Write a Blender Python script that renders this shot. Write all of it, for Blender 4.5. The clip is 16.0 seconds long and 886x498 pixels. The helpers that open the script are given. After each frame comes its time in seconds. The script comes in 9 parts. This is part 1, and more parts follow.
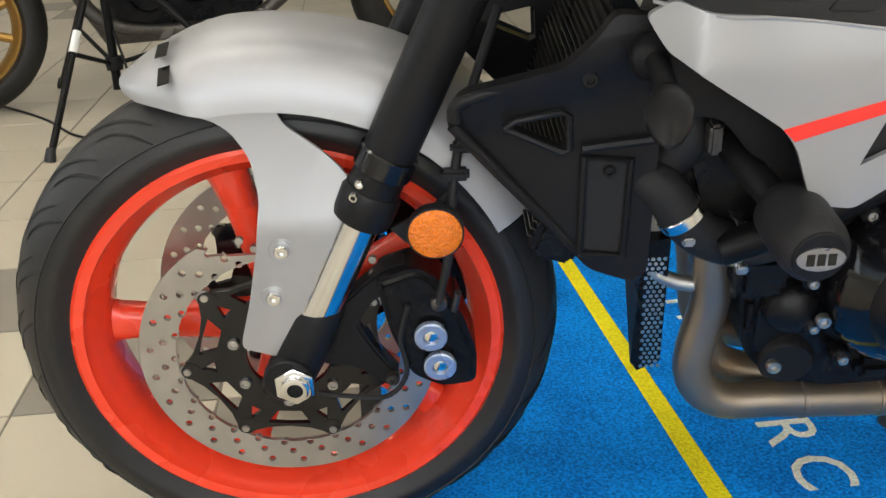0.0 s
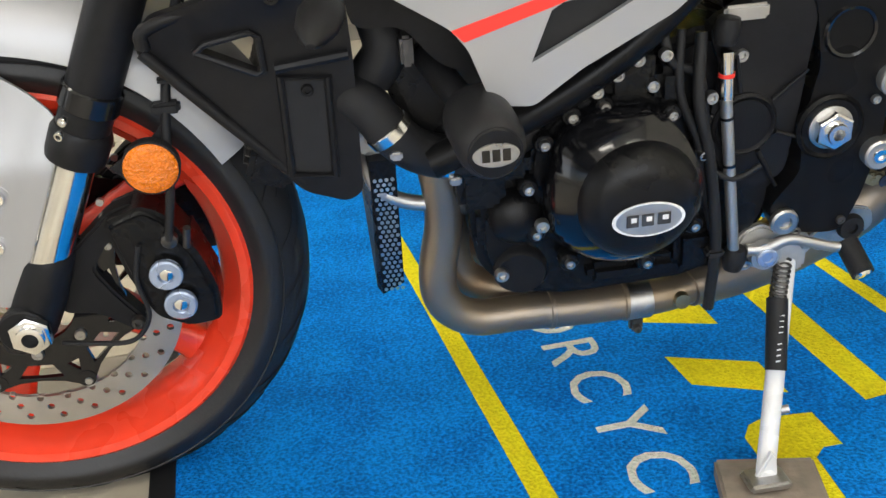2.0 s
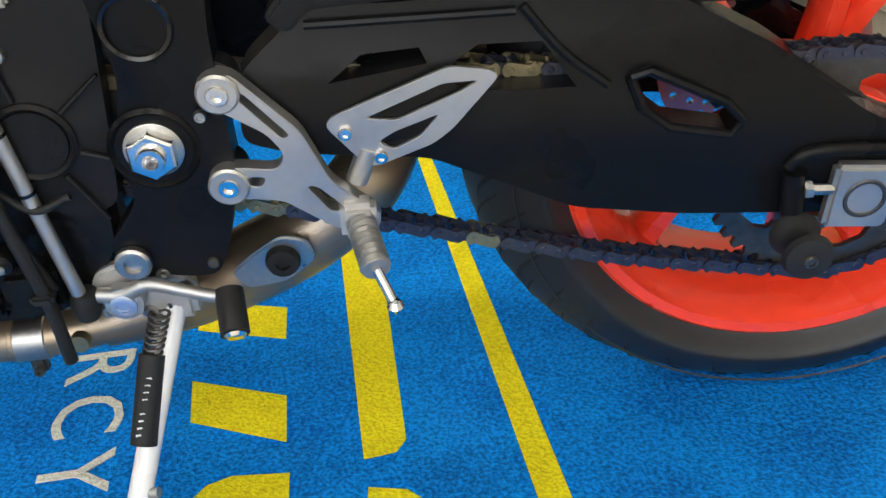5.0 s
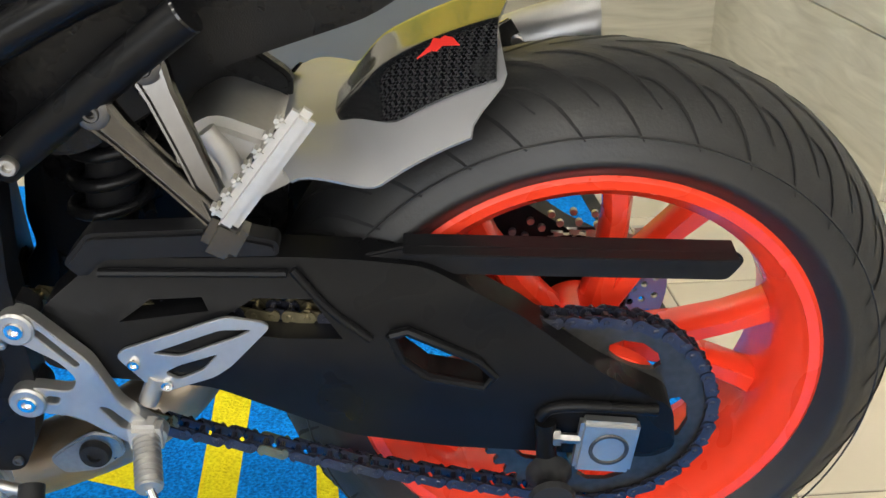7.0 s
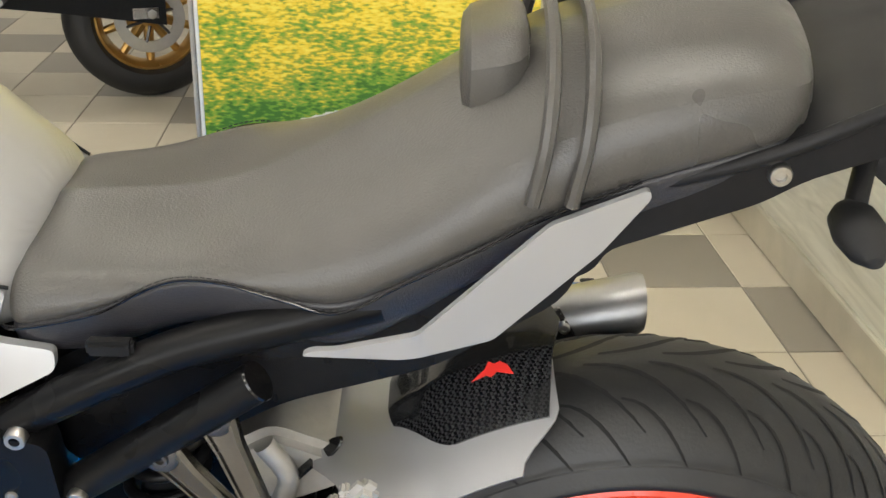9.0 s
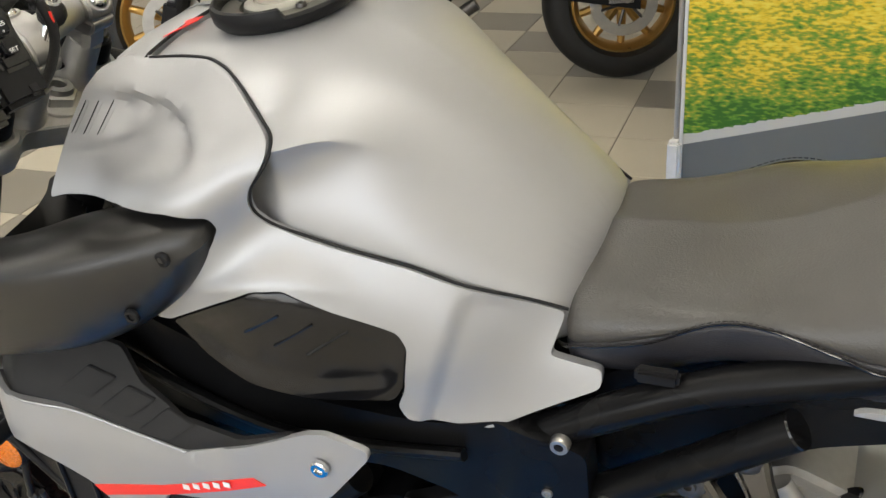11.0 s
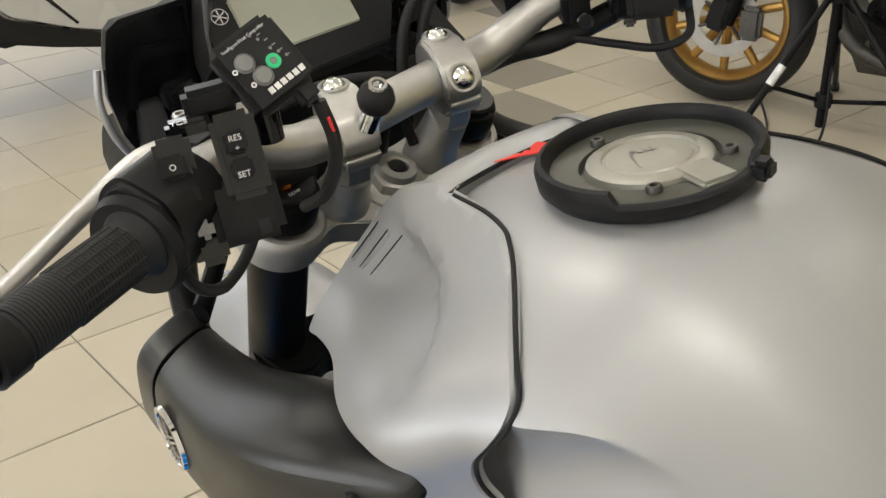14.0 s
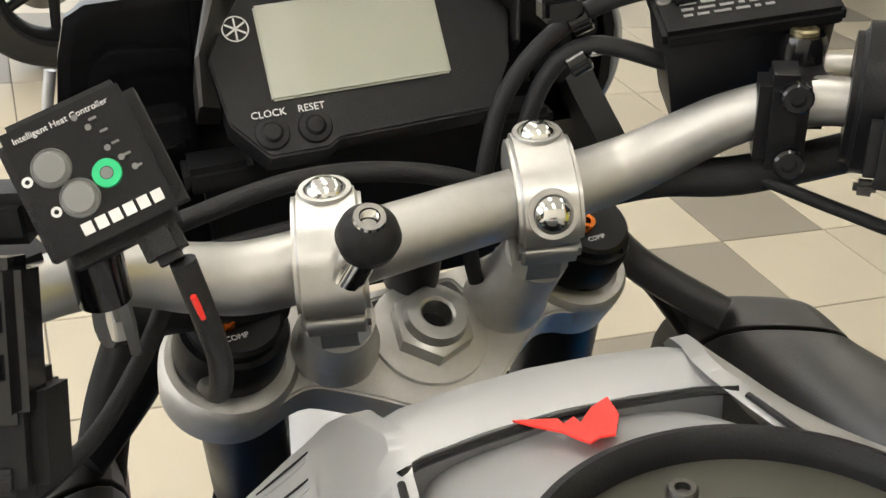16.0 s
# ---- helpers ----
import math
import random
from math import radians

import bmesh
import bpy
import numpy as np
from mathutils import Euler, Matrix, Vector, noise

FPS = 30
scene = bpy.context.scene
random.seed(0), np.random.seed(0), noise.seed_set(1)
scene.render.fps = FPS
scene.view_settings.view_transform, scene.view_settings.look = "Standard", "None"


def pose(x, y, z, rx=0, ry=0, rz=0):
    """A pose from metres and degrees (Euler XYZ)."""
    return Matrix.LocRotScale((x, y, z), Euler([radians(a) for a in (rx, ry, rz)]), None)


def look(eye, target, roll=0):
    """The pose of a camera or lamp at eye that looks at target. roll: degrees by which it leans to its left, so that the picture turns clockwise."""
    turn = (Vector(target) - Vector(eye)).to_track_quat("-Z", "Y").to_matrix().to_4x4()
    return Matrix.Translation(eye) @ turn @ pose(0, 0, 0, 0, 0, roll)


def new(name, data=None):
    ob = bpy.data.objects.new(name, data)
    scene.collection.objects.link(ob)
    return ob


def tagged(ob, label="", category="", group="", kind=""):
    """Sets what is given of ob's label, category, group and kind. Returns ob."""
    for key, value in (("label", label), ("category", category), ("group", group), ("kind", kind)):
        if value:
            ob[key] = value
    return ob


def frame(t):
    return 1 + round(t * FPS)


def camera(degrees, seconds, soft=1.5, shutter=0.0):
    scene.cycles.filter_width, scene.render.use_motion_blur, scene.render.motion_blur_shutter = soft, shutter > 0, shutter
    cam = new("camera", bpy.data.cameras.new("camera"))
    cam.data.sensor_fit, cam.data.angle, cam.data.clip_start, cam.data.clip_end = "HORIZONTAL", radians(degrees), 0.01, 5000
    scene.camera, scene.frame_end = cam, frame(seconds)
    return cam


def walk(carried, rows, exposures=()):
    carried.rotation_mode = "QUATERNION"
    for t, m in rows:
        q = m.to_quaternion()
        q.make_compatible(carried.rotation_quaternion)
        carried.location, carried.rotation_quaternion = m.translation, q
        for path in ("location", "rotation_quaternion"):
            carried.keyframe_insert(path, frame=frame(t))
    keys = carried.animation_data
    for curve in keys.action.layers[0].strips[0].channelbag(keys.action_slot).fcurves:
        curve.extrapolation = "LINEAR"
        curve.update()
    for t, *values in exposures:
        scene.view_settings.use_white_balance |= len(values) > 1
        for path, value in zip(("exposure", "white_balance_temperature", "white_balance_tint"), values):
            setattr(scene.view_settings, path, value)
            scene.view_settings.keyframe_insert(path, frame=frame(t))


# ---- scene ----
cam = camera(44.95, 16.0)
PATH = [
    (0.0, (0.1545, -1.1739, 0.8032), (0.1587, 0.6883, 0.0736), -2.7),
    (0.5, (0.1728, -1.1824, 0.7512), (0.1794, 0.6681, -0.0076), -4.53),
    (1.0, (0.2095, -1.2012, 0.7257), (0.2244, 0.6426, -0.0491), -6.22),
    (1.5, (0.268, -1.2177, 0.7298), (0.3397, 0.6306, -0.0309), -5.83),
    (2.0, (0.3309, -1.2164, 0.739), (0.5034, 0.6225, -0.0283), -5.25),
    (2.1, (0.346, -1.2124, 0.7475), (0.5353, 0.6183, -0.0352), -5.07),
    (2.5, (0.4059, -1.1707, 0.7365), (0.6721, 0.6375, -0.0757), -5.21),
    (3.0, (0.4953, -1.1121, 0.7313), (0.7753, 0.6774, -0.1169), -5.99),
    (3.5, (0.6638, -1.1061, 0.7148), (0.7824, 0.7003, -0.1354), -6.54),
    (4.0, (0.8006, -1.0764, 0.7051), (0.86, 0.7114, -0.1895), -5.73),
    (4.5, (0.9171, -1.0022, 0.7136), (0.9925, 0.7611, -0.2273), -4.96),
    (5.0, (1.0371, -0.9964, 0.7006), (1.0656, 0.7742, -0.229), -4.92),
    (5.2, (1.1006, -1.0084, 0.7024), (1.0991, 0.7664, -0.2196), -4.95),
    (7.3, (1.2446, -1.0293, 0.9249), (1.2769, 0.7944, 0.1046), 0.19),
    (7.5, (1.2324, -1.0187, 0.9558), (1.2675, 0.8051, 0.1358), 0.55),
    (7.7, (1.2246, -1.0066, 0.9771), (1.2573, 0.8235, 0.1711), 0.76),
    (8.0, (1.2172, -0.9664, 1.0253), (1.262, 0.8583, 0.2078), 1.36),
    (8.2, (1.2240, -0.9310, 1.0575), (1.2700, 0.8900, 0.2330), 1.55),
    (10.3, (1.150, -0.965, 1.171), (0.775, 0.812, 0.358), -1.0),
    (10.5, (1.152, -0.957, 1.169), (0.634, 0.797, 0.361), -2.6),
    (11.0, (1.1036, -0.9651, 1.2044), (0.3651, 0.6776, 0.3349), -3.37),
    (11.5, (1.1003, -0.9691, 1.2081), (0.2053, 0.5921, 0.3354), -2.6),
    (12.0, (1.1135, -0.9588, 1.2134), (0.1091, 0.5405, 0.3512), -2.16),
    (12.5, (1.1099, -0.9256, 1.2199), (0.0063, 0.4908, 0.3392), -2.23),
    (13.0, (1.0638, -0.8126, 1.2251), (-0.1369, 0.5002, 0.3114), -1.65),
    (13.5, (1.0175, -0.6902, 1.2385), (-0.2579, 0.5304, 0.2986), -1.0),
    (14.0, (1.0029, -0.5792, 1.2385), (-0.4585, 0.4436, 0.334), -0.97),
    (14.5, (0.9957, -0.4782, 1.243), (-0.6114, 0.3294, 0.3684), 0.79),
    (15.0, (0.9131, -0.3979, 1.2495), (-0.715, 0.3806, 0.3874), 2.96),
    (15.5, (0.8185, -0.3567, 1.2388), (-0.8083, 0.3941, 0.3499), 4.77),
    (16.0, (0.7512, -0.3059, 1.2049), (-0.8794, 0.3194, 0.2301), 6.57),
]
walk(cam, [(t, look(eye, target, roll)) for t, eye, target, roll in PATH], [(0.0, -0.14), (2.5, 0.06), (5.0, 0.08), (8.0, 0.40), (10.5, 0.0), (12.5, -0.36), (14.0, -0.33), (15.0, -0.17), (16.0, 0.06)])

# ---- light ----
world = bpy.data.worlds.new("showroom_sky")
scene.world = world
world.use_nodes = True
wn = world.node_tree.nodes
sky = wn.new("ShaderNodeTexSky")
sky.sky_type, sky.sun_disc, sky.sun_elevation, sky.sun_rotation = "NISHITA", False, radians(42), radians(200)
wn["Background"].inputs["Strength"].default_value = 0.12
world.node_tree.links.new(sky.outputs[0], wn["Background"].inputs["Color"])


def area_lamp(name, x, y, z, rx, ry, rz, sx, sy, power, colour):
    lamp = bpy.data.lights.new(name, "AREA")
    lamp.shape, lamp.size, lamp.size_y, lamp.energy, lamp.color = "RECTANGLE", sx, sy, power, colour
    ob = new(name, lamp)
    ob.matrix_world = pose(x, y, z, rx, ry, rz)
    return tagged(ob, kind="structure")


# area lamps added for daylight from shop windows assumed out of view
area_lamp("assumed_front_window_light", 0.6, -4.9, 1.75, 90, 0, 0, 7.0, 2.3, 200, (0.97, 0.98, 1.0))
area_lamp("assumed_side_window_light", -5.85, 0.2, 1.75, 90, 0, -90, 5.0, 2.3, 75, (0.97, 0.98, 1.0))

# ---- materials ----


def mat(name, colour, rough=0.5, metal=0.0, vary=0.15, scale=40.0, bump=0.0, bump_scale=200.0, coat=0.0, rough_vary=0.1, spec=0.5):
    """A surface with variation in colour and gloss at two scales, and fine relief."""
    m = bpy.data.materials.new(name)
    m.use_nodes = True
    n, l = m.node_tree.nodes, m.node_tree.links
    b = n["Principled BSDF"]
    b.inputs["Metallic"].default_value = metal
    b.inputs["Specular IOR Level"].default_value = spec
    b.inputs["Coat Weight"].default_value = coat
    b.inputs["Coat Roughness"].default_value = 0.06
    tc = n.new("ShaderNodeTexCoord")
    n1 = n.new("ShaderNodeTexNoise")
    n1.inputs["Scale"].default_value, n1.inputs["Detail"].default_value = scale, 6
    n2 = n.new("ShaderNodeTexNoise")
    n2.inputs["Scale"].default_value, n2.inputs["Detail"].default_value = scale / 8, 3
    for q in (n1, n2):
        l.new(tc.outputs["Object"], q.inputs["Vector"])
    add = n.new("ShaderNodeMath")
    add.operation = "ADD"
    l.new(n1.outputs["Fac"], add.inputs[0])
    l.new(n2.outputs["Fac"], add.inputs[1])
    mr = n.new("ShaderNodeMapRange")
    mr.inputs["From Min"].default_value, mr.inputs["From Max"].default_value = 0.6, 1.4
    mr.inputs["To Min"].default_value, mr.inputs["To Max"].default_value = 1 - vary, 1 + vary
    l.new(add.outputs[0], mr.inputs["Value"])
    mx = n.new("ShaderNodeVectorMath")
    mx.operation = "SCALE"
    mx.inputs[0].default_value = colour
    l.new(mr.outputs[0], mx.inputs["Scale"])
    l.new(mx.outputs[0], b.inputs["Base Color"])
    rr = n.new("ShaderNodeMapRange")
    rr.inputs["From Min"].default_value, rr.inputs["From Max"].default_value = 0.3, 0.7
    rr.inputs["To Min"].default_value, rr.inputs["To Max"].default_value = max(rough - rough_vary, 0.02), min(rough + rough_vary, 1)
    l.new(n2.outputs["Fac"], rr.inputs["Value"])
    l.new(rr.outputs[0], b.inputs["Roughness"])
    if bump:
        n3 = n.new("ShaderNodeTexNoise")
        n3.inputs["Scale"].default_value, n3.inputs["Detail"].default_value = bump_scale, 3
        l.new(tc.outputs["Object"], n3.inputs["Vector"])
        bp = n.new("ShaderNodeBump")
        bp.inputs["Strength"].default_value, bp.inputs["Distance"].default_value = bump, 0.002
        l.new(n3.outputs["Fac"], bp.inputs["Height"])
        l.new(bp.outputs[0], b.inputs["Normal"])
    return m


SILVER = mat("silver_paint", (0.375, 0.38, 0.39), 0.44, 0.5, 0.012, 12, 0.03, 2500, coat=0.08, rough_vary=0.03)
RED = mat("orange_red_paint", (0.86, 0.055, 0.02), 0.28, 0.0, 0.05, 60, coat=0.3, rough_vary=0.04)
RED_DECAL = mat("red_decal", (0.85, 0.04, 0.03), 0.35, 0.0, 0.04, 60)
RUBBER = mat("tyre_rubber", (0.012, 0.012, 0.0125), 0.52, 0.0, 0.25, 30, 0.15, 300)
# near-black for grooves, seams and louvres: recess shade put into the colour
GROOVE_SHADE = mat("groove_shade_black", (0.006, 0.006, 0.007), 0.8, 0.0, 0.2, 30)
MATTE = mat("matte_black_plastic", (0.011, 0.011, 0.012), 0.40, 0.0, 0.2, 120, 0.12, 900, spec=0.16)
GRAINED = mat("grained_black_plastic", (0.015, 0.015, 0.016), 0.5, 0.0, 0.2, 80, 0.35, 1400, spec=0.25)
GLOSS = mat("gloss_black", (0.006, 0.006, 0.007), 0.14, 0.0, 0.1, 40, coat=0.15, rough_vary=0.05, spec=0.4)
ENGINE = mat("black_engine_paint", (0.006, 0.006, 0.0065), 0.27, 0.0, 0.25, 90, 0.2, 700, spec=0.2)
FRAMEB = mat("satin_black_frame", (0.006, 0.006, 0.0065), 0.32, 0.0, 0.2, 60, 0.08, 900, spec=0.14)
ALU = mat("satin_aluminium", (0.47, 0.465, 0.45), 0.42, 0.9, 0.06, 150, 0.08, 1500)
CAST = mat("cast_aluminium", (0.54, 0.53, 0.51), 0.42, 0.85, 0.08, 120, 0.4, 1500)
CHROME = mat("polished_steel", (0.75, 0.75, 0.74), 0.12, 1.0, 0.05, 80)
STEEL = mat("brushed_steel", (0.45, 0.44, 0.42), 0.35, 1.0, 0.15, 200, 0.1, 900)
DARKSTEEL = mat("dark_steel", (0.10, 0.095, 0.09), 0.38, 0.8, 0.3, 120, 0.2, 700)
ORANGE_ANO = mat("orange_anodised", (0.85, 0.22, 0.03), 0.25, 0.8, 0.05, 80)
BLUE_ANO = mat("pale_blue_anodised", (0.42, 0.50, 0.66), 0.28, 0.7, 0.06, 80)
LEATHER = mat("black_vinyl", (0.058, 0.055, 0.051), 0.33, 0.0, 0.12, 25, 0.25, 520)
LEATHER_SIDE = mat("black_vinyl_side", (0.026, 0.026, 0.031), 0.36, 0.0, 0.1, 60, 0.3, 650)
TITAN = mat("muffler_titanium", (0.33, 0.33, 0.33), 0.38, 0.9, 0.1, 60, 0.1, 800)
HANGER_STEEL = mat("polished_dark_steel", (0.11, 0.105, 0.10), 0.24, 1.0, 0.12, 80, 0.05, 600)
PODBLACK = mat("deep_gloss_black", (0.004, 0.004, 0.005), 0.20, 0.0, 0.1, 40, spec=0.22, rough_vary=0.04)
SCOOP = mat("satin_scoop_black", (0.013, 0.0125, 0.012), 0.36, 0.0, 0.15, 60, 0.12, 900, spec=0.6)
WHITE_INK = mat("white_ink", (0.75, 0.75, 0.75), 0.5, 0, 0.03, 60)
GREEN_INK = mat("green_ink", (0.02, 0.55, 0.22), 0.45, 0, 0.03, 60)
LCD = mat("lcd_glass", (0.33, 0.34, 0.28), 0.38, 0, 0.04, 20, coat=0.1)
GREY_RUBBER = mat("grey_rubber", (0.20, 0.20, 0.20), 0.55, 0, 0.06, 80)
WHITE_PLASTIC = mat("white_plastic", (0.72, 0.72, 0.71), 0.35, 0, 0.04, 60)
GOLD = mat("gold_rim", (0.50, 0.30, 0.09), 0.35, 0.8, 0.1, 60)
BLUE_CHAIN = mat("blue_black_steel", (0.07, 0.073, 0.10), 0.32, 0.8, 0.25, 200)
BRASS_CHAIN = mat("brassy_steel", (0.30, 0.26, 0.16), 0.35, 0.9, 0.2, 200)
MIRROR_BLUE = mat("blue_mirror", (0.25, 0.55, 0.85), 0.03, 1.0, 0.01, 10, rough_vary=0.01)
CLEAR = mat("smoked_lens", (0.20, 0.195, 0.175), 0.12, 0.3, 0.3, 90, 0.2, 300, coat=0.5)
WOOD = mat("worn_wood_block", (0.24, 0.20, 0.16), 0.8, 0, 0.35, 40, 0.5, 120)
CEILING = mat("white_ceiling", (0.78, 0.77, 0.74), 0.8, 0, 0.04, 3, 0.1, 60)
PLASTER = mat("cream_plaster", (0.70, 0.67, 0.60), 0.8, 0, 0.06, 4, 0.15, 80)


def amber():
    m = mat("amber_reflector", (0.80, 0.19, 0.004), 0.25, 0.0, 0.2, 200, coat=0.2)
    n, l = m.node_tree.nodes, m.node_tree.links
    tc, mp, v, bp = (n.new("ShaderNode" + k) for k in ("TexCoord", "Mapping", "TexVoronoi", "Bump"))
    v.inputs["Scale"].default_value = 380
    l.new(tc.outputs["Object"], v.inputs["Vector"])
    bp.inputs["Strength"].default_value, bp.inputs["Distance"].default_value = 0.8, 0.002
    l.new(v.outputs["Distance"], bp.inputs["Height"])
    l.new(bp.outputs[0], n["Principled BSDF"].inputs["Normal"])
    return m


AMBER = amber()


def header_metal():
    """Stainless header pipe with straw and blue heat tint."""
    m = mat("heat_tinted_steel", (0.42, 0.34, 0.26), 0.38, 0.8, 0.2, 60, 0.15, 600)
    n, l = m.node_tree.nodes, m.node_tree.links
    tc, nz, cr = (n.new("ShaderNode" + k) for k in ("TexCoord", "TexNoise", "ValToRGB"))
    nz.inputs["Scale"].default_value, nz.inputs["Detail"].default_value = 7, 3
    l.new(tc.outputs["Object"], nz.inputs["Vector"])
    e = cr.color_ramp
    e.elements[0].position, e.elements[0].color = 0.35, (0.24, 0.21, 0.18, 1)
    e.elements[1].position, e.elements[1].color = 0.68, (0.31, 0.19, 0.11, 1)
    k = e.elements.new(0.52)
    k.color = (0.33, 0.26, 0.18, 1)
    l.new(nz.outputs["Fac"], cr.inputs["Fac"])
    l.new(cr.outputs["Color"], n["Principled BSDF"].inputs["Base Color"])
    return m


HEADER = header_metal()


def weave(name, c1, c2, scale, metal=0.0, rough=0.15, coat=0.8):
    m = mat(name, c1, rough, metal, 0.1, 50, coat=coat, spec=0.25)
    n, l = m.node_tree.nodes, m.node_tree.links
    tc, mp, ck, mx = (n.new("ShaderNode" + k) for k in ("TexCoord", "Mapping", "TexChecker", "Mix"))
    mp.inputs["Rotation"].default_value = (0, radians(40), 0)
    ck.inputs["Scale"].default_value = scale
    ck.inputs["Color1"].default_value, ck.inputs["Color2"].default_value = (*c1, 1), (*c2, 1)
    l.new(tc.outputs["Object"], mp.inputs["Vector"])
    l.new(mp.outputs[0], ck.inputs["Vector"])
    l.new(ck.outputs["Color"], n["Principled BSDF"].inputs["Base Color"])
    return m


CARBON = weave("carbon_weave", (0.005, 0.005, 0.006), (0.030, 0.030, 0.031), 360, 0.0, 0.22, 0.9)


def carpet(name, colour, dark):
    m = mat(name, colour, 0.95, 0, 0.2, 60, 0, spec=0.1)
    n, l = m.node_tree.nodes, m.node_tree.links
    tc, n1, n2, cr, bp = (n.new("ShaderNode" + k) for k in ("TexCoord", "TexNoise", "TexNoise", "ValToRGB", "Bump"))
    n1.inputs["Scale"].default_value, n1.inputs["Detail"].default_value = 210, 5
    n2.inputs["Scale"].default_value, n2.inputs["Detail"].default_value = 9, 6
    for q in (n1, n2):
        l.new(tc.outputs["Object"], q.inputs["Vector"])
    mx = n.new("ShaderNodeMath")
    mx.operation = "MULTIPLY_ADD"
    mx.inputs[1].default_value = 0.38
    l.new(n2.outputs["Fac"], mx.inputs[0])
    l.new(n1.outputs["Fac"], mx.inputs[2])
    cr.color_ramp.elements[0].position, cr.color_ramp.elements[0].color = 0.54, (*dark, 1)
    cr.color_ramp.elements[1].position, cr.color_ramp.elements[1].color = 0.82, (*colour, 1)
    l.new(mx.outputs[0], cr.inputs["Fac"])
    l.new(cr.outputs["Color"], n["Principled BSDF"].inputs["Base Color"])
    bp.inputs["Strength"].default_value, bp.inputs["Distance"].default_value = 1.0, 0.006
    l.new(n1.outputs["Fac"], bp.inputs["Height"])
    l.new(bp.outputs[0], n["Principled BSDF"].inputs["Normal"])
    n["Principled BSDF"].inputs["Sheen Weight"].default_value = 0.0
    return m


BLUE_CARPET = carpet("blue_carpet", (0.002, 0.30, 0.93), (0.001, 0.12, 0.48))
YELLOW_CARPET = carpet("yellow_carpet", (0.92, 0.80, 0.02), (0.74, 0.62, 0.014))
WHITE_CARPET = carpet("white_carpet", (0.85, 0.86, 0.78), (0.66, 0.67, 0.61))


def tile_mat(name, colour, rough):
    m = mat(name, colour, rough, 0, 0.05, 6, 0.05, 90, coat=0.0, rough_vary=0.03, spec=0.35)
    n, l = m.node_tree.nodes, m.node_tree.links
    inf, mr, vm = (n.new("ShaderNode" + k) for k in ("ObjectInfo", "MapRange", "VectorMath"))
    mr.inputs["To Min"].default_value, mr.inputs["To Max"].default_value = 0.93, 1.05
    l.new(inf.outputs["Random"], mr.inputs["Value"])
    vm.operation = "SCALE"
    src = n["Principled BSDF"].inputs["Base Color"].links[0].from_socket
    l.new(src, vm.inputs[0])
    l.new(mr.outputs[0], vm.inputs["Scale"])
    l.new(vm.outputs[0], n["Principled BSDF"].inputs["Base Color"])
    return m


